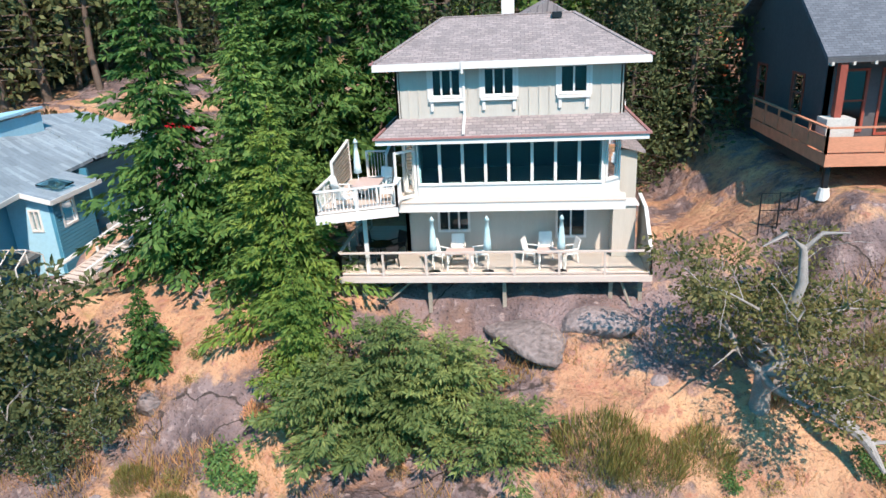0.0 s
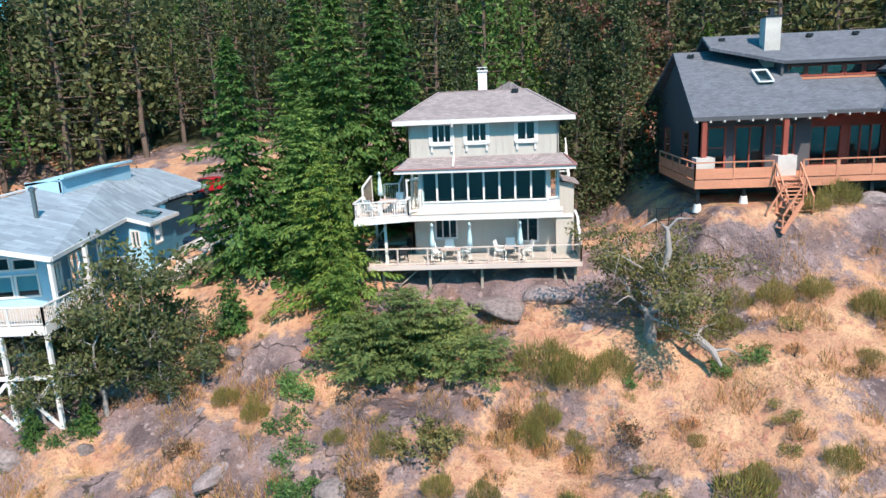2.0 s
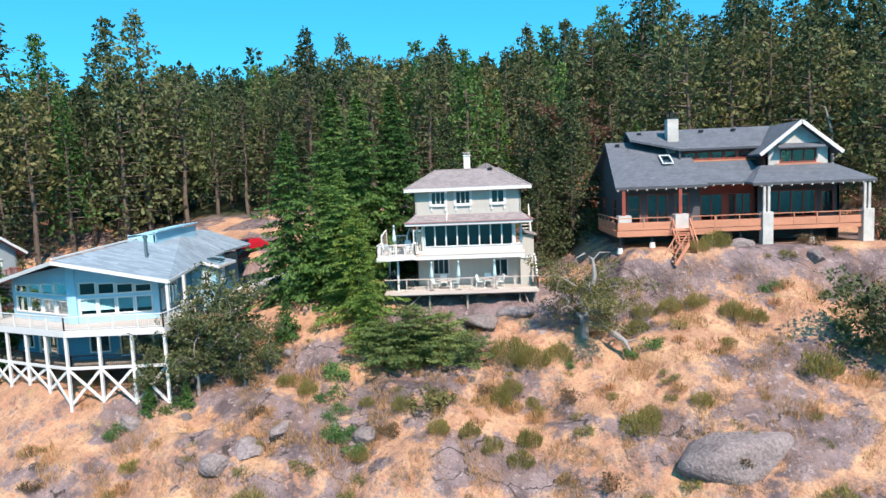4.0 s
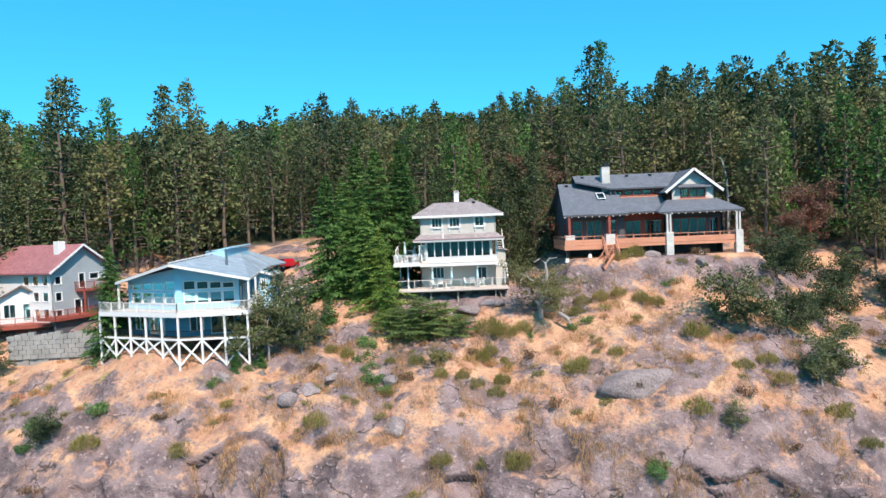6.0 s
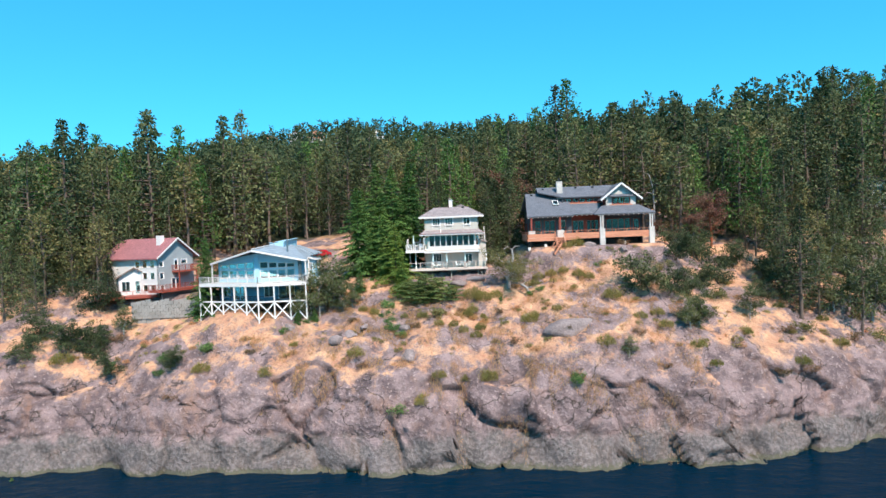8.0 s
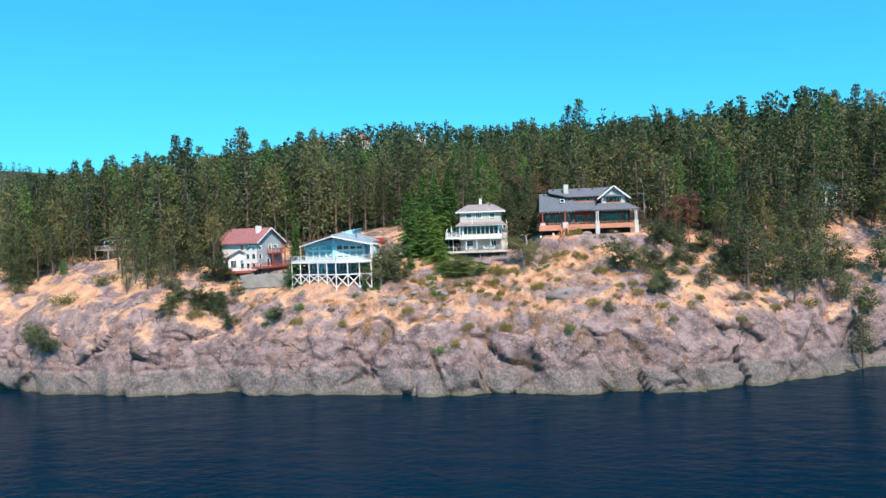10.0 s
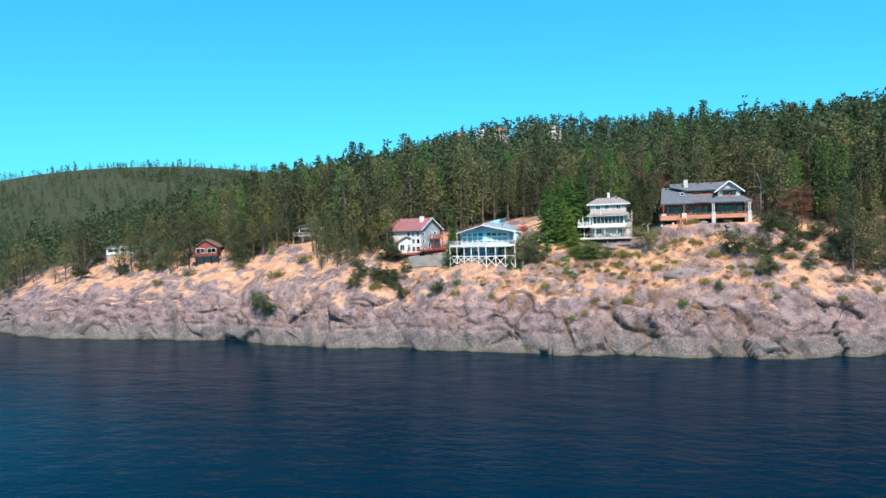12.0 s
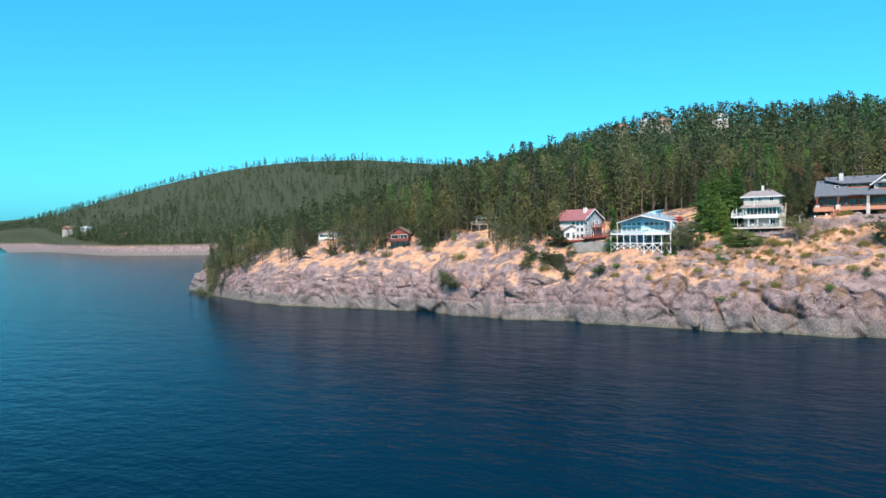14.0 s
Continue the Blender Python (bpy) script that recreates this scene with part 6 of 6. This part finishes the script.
spread(lambda: tree_thing("shore_pine", *branching(8, 7.5, 3.2, 15, 90, 0.33, 0.2, 0.2, 0.4, (-0.1, 0.05)), FIR, BARK, "bushy dark pine leaning over the rocks", "tree", "shore pines"),
       [place(29.3, 18, 0.95, 0), place(31.6, 16.8, 0.7, 170), place(-58.2, 28.5, 1.0, 40), place(-59.1, 17.9, 0.6, 90), place(-83.5, 50.2, 0.7, 200), place(-74.2, 48.5, 0.9, 300), place(53.5, 26, 0.85, 60), place(38, 22.3, 0.6, 140), place(48.4, 22.2, 0.6, 260), place(-114.5, 40.4, 0.9, 10), place(-107.6, 38.1, 0.7, 80), place(-121.4, 43.9, 0.8, 200), place(-146.7, 35.8, 0.55, 120), place(-82.3, 39.3, 0.7, 240), place(-165.1, 39.3, 0.6, 50), place(-215.7, 43.9, 0.5, 90), place(-231.8, 50.8, 0.6, 10), place(66, 33, 0.9, 100), place(38, 31, 0.8, 20), place(42, 34, 0.9, 220), place(41.8, 24, 0.8, 231), place(52.8, 28.5, 0.75, 298), place(35.8, 20.1, 0.6, 5), place(47.6, 34.7, 0.7, 72), place(35.6, 26, 0.7, 139), place(-58.4, 16.8, 0.62, 206), place(-55.4, 19.8, 0.6, 273), place(-50.3, 14.8, 0.55, 340), place(-63.8, 20.5, 0.7, 47), place(-41.1, 12.4, 0.5, 114), place(-64.6, 14.6, 0.7, 181), place(-55.2, 17.6, 0.7, 248), place(-90.2, 12.7, 0.75, 315), place(-86.2, 11, 0.8, 22), place(-163.3, 28.6, 0.7, 89), place(-137.2, 30.2, 0.8, 156), place(-109.1, 32.4, 0.9, 223), place(-148.2, 29.4, 0.6, 290)])
# red-barked arbutus
spread(lambda: tree_thing("arbutus_tree", *branching(31, 15, 4.4, 12, 170, 0.36, 0.35, 0.2, 0.5), RUST, REDBARK, "tall arbutus with red peeling bark and rusty leaves", "tree", "arbutus trees"),
       [place(14.2, 47.6, 1.1, 30), place(46.5, 39.5, 0.75, 120), place(40.5, 36, 0.5, 200), place(36.5, 33.5, 0.35, 60)])
snag = new("dead_snag")
mesh_object("trunk", *join(tube([(0, 0, -0.5), (0.1, 0, 5), (0.0, 0.1, 9), (-0.7, 0, 11.5), (-1.6, 0, 12)], [0.22, 0.18, 0.13, 0.08, 0.03], 6), tube([(0.05, 0, 8), (-1.5, 0, 8.2), (-3, 0.2, 8.0)], [0.07, 0.05, 0.02], 5), tube([(0, 0, 9.5), (1.0, 0, 10)], [0.05, 0.02], 5)), DEADWOOD, snag)
mesh_object("branch", *tube([(0, 0, 6), (1.2, 0.2, 6.8), (1.8, 0.3, 7.6)], [0.06, 0.04, 0.015], 5), DEADWOOD, snag)
snag.location = (38.0, 45, at(38, 45))
tagged(snag, "bare bleached dead tree among the firs", "tree")
spread(lambda: tree_thing("young_cedar", *conifer_parts(6, 12, 2.8, 160, 30, 0.6, low=0.05, slim=0.2), SPRING, BARK, "bright yellow-green young conifer at the forest edge", "tree"),
       [place(18.5, 48, 0.95), place(4.5, 50, 0.85, 90), place(-3, 52, 0.8, 30), place(-19, 60, 0.9, 200), place(95, 48, 1.1, 10)])


# shrubs
def set_bushes(name, geo, leaf, label, spots, lo, hi, group):
    spread(lambda: shrub_thing(name, geo, leaf, label, "shrub", group), [place(x, y, rnd.uniform(lo, hi) if len(s) < 1 else s[0], rnd.uniform(0, 360), 0.1) for x, y, *s in spots])


set_bushes("broom_bush", bush_parts(1, 1.9, 1.7, 2400, 0.05, 1), BROOM, "upright olive green broom bush on dry grass",
           [(3, 20.9, 1.45), (4.5, 20.5, 1.2), (2.8, 19, 0.8), (2.1, 18, 0.8), (20.5, 28.3, 1.1), (18.7, 27.3, 0.8), (13.6, 24.4, 0.9), (15.5, 23.9, 0.9), (17.3, 23.2, 0.8), (19.4, 21.7, 0.9), (21, 21.2, 0.8), (18.3, 19.3, 0.55), (14.9, 14.3, 0.7), (11.6, 14.4, 0.75), (9.6, 16.6, 0.4), (4.7, 17.8, 0.5), (4.3, 18.4, 0.5), (3.7, 14.2, 0.8), (1.2, 13.8, 0.75), (-0.2, 14.5, 0.7), (-2.2, 14.7, 0.7), (-4.8, 16.8, 0.8), (-7.5, 17.7, 0.55), (-14.1, 20.4, 0.7), (6.5, 21, 1.0), (12.7, 22.9, 0.9), (-12.2, 19.4, 0.7), (-7.5, 14, 0.6)], 0.6, 1, "broom bushes")
set_bushes("broom_bush", bush_parts(2, 2.2, 1.5, 1300, 0.12, 1), BROOM, "low olive broom bush on the dry slope",
           [(29, 13.2), (29.6, 11.6), (20.5, 8.2, 1.1), (33.1, 8.6), (34.6, 6.6), (23.2, 16.6, 1.2), (10.7, 13.7), (3.1, 13.2), (1.3, 8.2), (4.2, 7.7, 1.2), (-2.2, 7.2), (-4.4, 5.3, 1.1), (-13.9, 11.2), (-23.6, 14.7), (-26.7, 10.7), (-36.3, 11.5), (-58.5, 15.3, 1.4), (40.6, 11.7), (48.4, 15.1), (55.2, 19.2), (55.5, 14.6), (49.6, 20.8), (35.8, 14.8), (38.8, 10), (26.4, 12.5), (47.7, 9.9)], 0.6, 1.1, "broom bushes")
set_bushes("leafy_shrub", bush_parts(3, 2.2, 1.5, 1300, 0.17), SALAL, "rounded leafy green shrub on the slope",
           [(-9.1, 15.3, 0.9), (-10.3, 18.8, 0.9), (-10, 20.6, 1.0), (-9.6, 17.3, 0.8), (-25.4, 16.6, 0.7), (-8, 14.2, 0.7), (-8, 4.8, 1.2), (16.1, 4.9, 1.0), (-36.7, 14.7, 1.1), (-51.7, 16.5), (-41.9, 13.6), (-42.7, 12), (-21.9, 18.5, 0.8), (7.4, 20.3, 0.5), (13.2, 20.2, 0.7), (11.8, 20.3, 0.6), (26.6, 20, 0.7), (23.3, 24.2, 0.7)], 0.7, 1.1, "leafy shrubs")
set_bushes("olive_shrub", bush_parts(4, 2.4, 1.4, 900, 0.19), OAK, "grey olive shrub with bare twigs",
           [(-3, 16.6, 1.1), (-2.1, 17.2, 0.7), (-74.2, 30.1, 1.5), (-77.7, 33.5, 1.6), (-84.6, 27.8, 1.8), (-78.2, 48.6, 1.4), (-90.3, 20.9, 2.0), (-122.5, 27.8, 1.6), (-142.1, 31.2, 1.5), (-154.7, 33.5, 1.4), (-170.8, 34.7, 1.5), (-203, 39.3, 1.4), (-107.6, 30.1, 1.5), (-130.6, 23.2, 1.2), (63.4, 18.2, 1.4), (61.6, 21.1, 1.5), (50.6, 15.9, 1.2), (39.4, 19.5, 1.3), (33.2, 25.1, 1.2)], 0.8, 1.4, "olive shrubs")
set_bushes("dry_bush", bush_parts(5, 1.8, 1.1, 700, 0.15), DRYBUSH, "brown dry twiggy bush on the slope",
           [(7, 17.7, 0.9), (1, 18.6, 0.7), (-5.8, 15.2, 0.9), (-15.3, 17.3, 0.8), (25.3, 9.8, 1.0), (44.1, 8.4, 1.2), (48.7, 9.6), (-53, 21.3, 1.2), (-30, 47, 2.6), (-36, 50, 3.0), (-41, 52, 3.0), (-45, 50, 2.6), (-13.1, 9.8), (-29.6, 13), (8.6, 11.2), (15.8, 10.3), (-39.4, 8.4), (36, 14, 1.4), (47.9, 14.9, 1.4), (58.1, 16.6, 1.4), (28, 28, 1.0), (28.3, 7)], 0.7, 1.2, "dry bushes")
# scattered small shrubs over the whole slope
spots = []
while len(spots) < 230:
    x, y = rnd.uniform(-75, 66), rnd.uniform(8, 27)
    s = y - float(np.interp(x, SHORE_X, SHORE_Y))
    if s > 6 and not (-41 < x < -21 and y > 16) and not (-9 < x < 7 and y > 22):
        spots.append((x, y))
set_bushes("heath_bush", bush_parts(6, 1.3, 0.75, 700, 0.1), BROOM, "small olive heath bush on the slope", spots[:60] + spots[150:], 0.4, 1.0, "heath bushes")
set_bushes("dry_tuft", bush_parts(7, 1.0, 0.7, 500, 0.09, 1), GRASS, "tuft of tall golden dry grass", spots[60:150], 0.6, 1.4, "grass tufts")


# dry grass blades over the near slope
def grass_field():
    rng = np.random.default_rng(9)
    n = 110000
    x, y = rng.uniform(-30, 34, n), rng.uniform(3, 26, n)
    keep = (wave(x, y, 6, 21) + wave(x, y, 2.5, 22) * 0.6 > 0.12) & ~((x > -25.5) & (x < -21) & (y > 19))
    x, y = x[keep], y[keep]
    p = np.stack([x, y, land(x, y) - 0.15], 1)
    m = len(p)
    out = np.stack([rng.normal(0, 0.35, m), rng.normal(0, 0.35, m), np.ones(m)], 1)
    ln = rng.uniform(0.3, 0.75, m)[:, None]
    q = np.stack([rng.normal(0, 1, m), rng.normal(0, 1, m), np.zeros(m)], 1)
    q = q / np.linalg.norm(q, axis=1)[:, None] * 0.02
    v, f = quads_mesh([np.stack([p - q, p + out * ln * 0.5 - q * 0.8, p + out * ln, p + q], 1)])
    tagged(mesh_object("dry_grass", v, f, GRASS), "dry golden grass on the rocky slope", "grass", kind="stuff")


grass_field()

# boulders
for k, (x, y, sx, sy, sz) in enumerate(((22.6, 28.4, 1.3, 0.8, 0.9), (-7.3, 15.4, 1.0, 0.8, 0.6), (-13.2, 16.1, 1.4, 0.6, 0.45), (-15.2, 14.8, 1.7, 1.0, 0.9), (-14.6, 23.4, 0.8, 0.7, 0.7), (-24.8, 17.6, 1.2, 0.8, 0.8), (-21, 18.3, 0.6, 0.5, 0.45), (-15.2, 19.7, 0.35, 0.3, 0.3), (16.3, 12, 4.3, 2.8, 1.9), (-17.1, 13.7, 1.4, 1.0, 0.9), (-6.5, 10.3, 1.2, 1.0, 1.2), (27.6, 26.3, 1.0, 0.8, 0.7), (5.6, 23.9, 0.6, 0.5, 0.5), (0.5, 26.7, 2.9, 1.7, 0.7), (3.3, 26.6, 2.2, 1.3, 0.6), (-12.6, 44, 1.2, 1, 0.9), (-20.9, 22.2, 1.4, 0.9, 0.8))):
    spread(lambda: tagged(mesh_object("boulder", *rock_parts(k + 1, sx, sy, sz, 0.2 if sx > 4 else 0.1), ROCK, smooth_shade=sx > 2), "weathered grey granite boulder half sunk in grass" if k % 2 else "rounded mauve grey boulder on the slope", "boulder", "boulders"), [place(x, y, 1, (k * 37 if sx < 4 else 8), (0.55 if y > 24 and x < 5 or sx > 4 else 0.25) * sz)])


# ---- the forest ----
def edge(x):
    """Where the trees begin, behind the houses."""
    return np.interp(x, (-290, -262, -222, -175, -128, -105, -86, -76, -64, -48, -40, -24, -18, 6, 12, 34, 42, 60, 110, 400), (70, 62, 44, 42, 42, 47, 50, 36, 37, 56, 66, 72, 64, 54, 49, 48, 42, 38, 46, 85))


def bushy_parts(seed, h, r, branches, per, size, low=0.2, power=0.7, flat=0.45, bare=0.0):
    """A forest tree: boughs round a straight trunk, each with a flattened mass of needles."""
    rng = np.random.default_rng(seed)
    quads, wood = [], []
    for i in range(branches):
        f = low + (1 - low) * ((i + rng.uniform(0, 1)) / branches) ** 0.92
        reach = r * (max(0.0, 1 - f) ** power * min(1.0, 0.55 + 3 * (f - low)) + 0.07) * rng.uniform(0.5, 1.2)
        a = i * 2.399 + rng.normal(0, 0.4)
        base = np.array([0, 0, h * f])
        c = base + np.array([math.cos(a) * reach * 0.72, math.sin(a) * reach * 0.72, -0.12 * reach + 0.2 * reach * f])
        if rng.uniform() > bare:
            quads.append(clump(c, max(0.35, 0.42 * reach), per, rng, size * (0.7 + 0.3 * reach / r), flat))
        if reach > 0.4 * r:
            wood.append(tube([tuple(base - (0, 0, 0.2)), tuple(base * 0.4 + c * 0.6), tuple(c)], [h * 0.005, h * 0.0035, 0.02], 3))
    quads.append(clump((0, 0, h * 0.985), 0.5, max(4, per // 2), rng, size * 0.6, 1.6))
    bend = [(0.16 * math.sin(k * 1.3 + seed), 0.16 * math.cos(k * 1.7 + seed), h * k / 6) for k in range(7)]
    bend[0] = (0, 0, -0.6)
    return quads_mesh(quads), [tube(bend, [h * 0.016 * (1.05 - k / 6.3) + 0.02 for k in range(7)]), *wood]


def height_at(x):
    """The wood stands taller behind the houses and on the hill than out on the headland."""
    return float(np.interp(x, (-260, -170, -110, -50, -20, 0, 25, 50, 110), (0.66, 0.8, 1.04, 1.08, 0.98, 0.92, 0.92, 1.03, 1.12)))


NEAR_KINDS = []
for k in range(5):
    NEAR_KINDS.append((bushy_parts(40 + k, 22, 5.5 + 0.7 * (k % 3), 72, 21, 0.66, low=0.08 + 0.07 * (k % 3), power=0.72 + 0.14 * (k % 3)), (FIR, SPRUCE, FIR, PINE, FIR)[k]))
NEAR_KINDS.append((bushy_parts(51, 19, 4.8, 48, 22, 0.72, low=0.36, power=0.38, flat=0.4, bare=0.15), PINE))
NEAR_KINDS.append((bushy_parts(52, 20, 4.4, 48, 22, 0.72, low=0.32, power=0.42, flat=0.4, bare=0.2), OAK))
firs = []
for (crown, trunk), leaf in NEAR_KINDS:
    firs.append((crown, trunk, leaf))
spread(lambda: tree_thing("fir_tree", *bushy_parts(9, 17, 4.8, 95, 60, 0.4, low=0.03, power=0.8, flat=0.4), FIR, BARK, "dense dark fir with branches down to the ground", "tree", "forest trees"),
       [place(8.2, 44, 0.9, 0), place(10.6, 42.6, 0.85, 100), place(7.2, 48, 1.0, 200), place(11.4, 46.5, 0.95, 300), place(6.9, 41.2, 0.7, 50), place(-2.5, 46, 0.9, 20), place(-71.9, 38.5, 0.62, 0), place(-77.7, 42.2, 0.7, 53), place(-70.8, 43.3, 0.6, 106), place(-60.3, 33.9, 0.4, 159), place(-108.6, 35.8, 0.7, 212), place(-111.4, 33.7, 0.75, 265), place(-106.8, 41.7, 0.6, 318), place(-76.5, 33.7, 0.65, 11), place(-69.6, 30.5, 0.7, 64), place(-65.3, 31.4, 0.6, 117), place(-108.5, 34.4, 0.8, 170), place(-135, 34.6, 0.7, 223), place(-72.8, 40.9, 0.6, 276)])
spots = []
tries = 0
while len(spots) < 330 and tries < 20000:
    tries += 1
    x = rnd.uniform(-140, 120)
    y = float(edge(x)) + 34 * rnd.random() ** 1.7
    if 11 < x < 18 and y < 53 or 43 < x < 50 and y < 46:
        continue
    if all((x - a) ** 2 + (y - b) ** 2 > 10 for a, b in spots):
        spots.append((x, y))
# lower trees in front of the wood, round the cabins and at the right of the big house
CABINS = ((-122, 35), (-92, 49), (-160, 42), (-184, 52), (80, 47), (118, 74))
front = []
while len(front) < 165:
    x = rnd.uniform(-235, -60) if len(front) < 110 else rnd.uniform(52, 112)
    y = float(edge(x)) - (15 if x < 0 else 22) * rnd.random() ** 1.5
    if any(abs(x - a) < 6.5 and y < b + 5 for a, b in CABINS) or any((x - a) ** 2 + (y - b) ** 2 < 7 for a, b in front):
        continue
    front.append((x, y))
for k, (crown, trunk, leaf) in enumerate((firs[0], firs[5], firs[6], firs[2])):
    spread(lambda: tree_thing("fir_tree" if k in (0, 3) else "pine_tree", crown, trunk, leaf, BARK, "low dark conifer at the wood's edge", "tree", "forest trees"),
           [place(x, y, rnd.uniform(0.42, 0.78), rnd.uniform(0, 360), 0.3) for x, y in front[k::4]])
for k, (crown, trunk, leaf) in enumerate(firs):
    mine = spots[k :: len(firs)]
    spread(lambda: tree_thing("fir_tree" if k < 5 else "pine_tree", crown, trunk, leaf, BARK, "tall dark fir in the coastal forest" if k < 5 else "tall open pine in the coastal forest", "tree", "forest trees"),
           [place(x, y, rnd.uniform(0.72, 1.08) * (1.22 if rnd.random() > 0.9 else 1) * height_at(x), rnd.uniform(0, 360), 0.3) for x, y in mine])


def far_wood(name, label, count, region, size, kinds, leafs, seed):
    """A wood of many trees in one mesh."""
    rng = np.random.default_rng(seed)
    out = []
    shapes = []
    for k in range(kinds):
        b, per, sz = size
        (v, f), _ = bushy_parts(seed + k, 21, 4.7 + 0.5 * (k % 3), b, per, sz, low=0.08, power=0.66 + 0.14 * (k % 3), flat=0.5)
        shapes.append(np.array(v))
    pts = region(rng, count)
    for hx, hy in RIDGE_HOUSES:
        pts = pts[~((np.abs(pts[:, 0] - hx) < 11) & (pts[:, 1] < hy + 8) & (pts[:, 1] > hy - 12))]
    z = land(pts[:, 0], pts[:, 1])
    for i, (x, y) in enumerate(pts):
        a, s = rng.uniform(0, 6.283), rng.uniform(0.72, 1.08) * (1.22 if rng.uniform() > 0.93 else 1)
        v = shapes[i % kinds] * s * height_at(x)
        c, d = math.cos(a), math.sin(a)
        out.append(np.stack([v[:, 0] * c - v[:, 1] * d + x, v[:, 0] * d + v[:, 1] * c + y, v[:, 2] + z[i] - 0.5], 1))
    v = np.concatenate(out)
    me = bpy.data.meshes.new(name)
    n = len(v)
    me.vertices.add(n)
    me.vertices.foreach_set("co", v.ravel())
    me.loops.add(n)
    me.loops.foreach_set("vertex_index", np.arange(n))
    me.polygons.add(n // 4)
    me.polygons.foreach_set("loop_start", np.arange(0, n, 4))
    me.update(calc_edges=True)
    me.materials.append(leafs)
    tagged(new(name, me), label, "wood", kind="stuff")


def band_mid(rng, n):
    x = rng.uniform(-262, 190, n * 3)
    y = edge(x) + 8 + 130 * rng.uniform(0, 1, n * 3) ** 1.3
    inner = (x > -140) & (x < 120) & (y < edge(x) + 22)
    return np.stack([x, y], 1)[~inner][:n]


def band_far(rng, n):
    x = rng.uniform(-900, 330, n * 3)
    s = np.interp(x, SHORE_X, SHORE_Y)
    y = np.maximum(s + np.where((x < -235) & (x > -305), 42, 13), np.where(x > -262, 165, 0)) + 520 * rng.uniform(0, 1, n * 3) ** 2.3
    return np.stack([x, y], 1)[:n]


def band_horizon(rng, n):
    x = rng.uniform(-2600, 700, n)
    s = np.interp(x, SHORE_X, SHORE_Y)
    y = s + np.where(x < -800, 15, 420) + 800 * rng.uniform(0, 1, n) ** 2
    return np.stack([x, y], 1)


WOOD = foliage("distant fir foliage", (0.09, 0.12, 0.05), (0.034, 0.056, 0.023), 0.0, 0.6)
far_wood("forest_slope", "dense dark green fir forest on the slope", 1000, band_mid, (34, 7, 1.35), 6, WOOD, 70)
far_wood("far_forest", "distant fir forest along the coast", 3600, band_far, (17, 5, 2.3), 6, WOOD, 80)
far_wood("horizon_forest", "wooded ridge on the horizon", 4600, band_horizon, (10, 4, 3.6), 5, WOOD, 90)
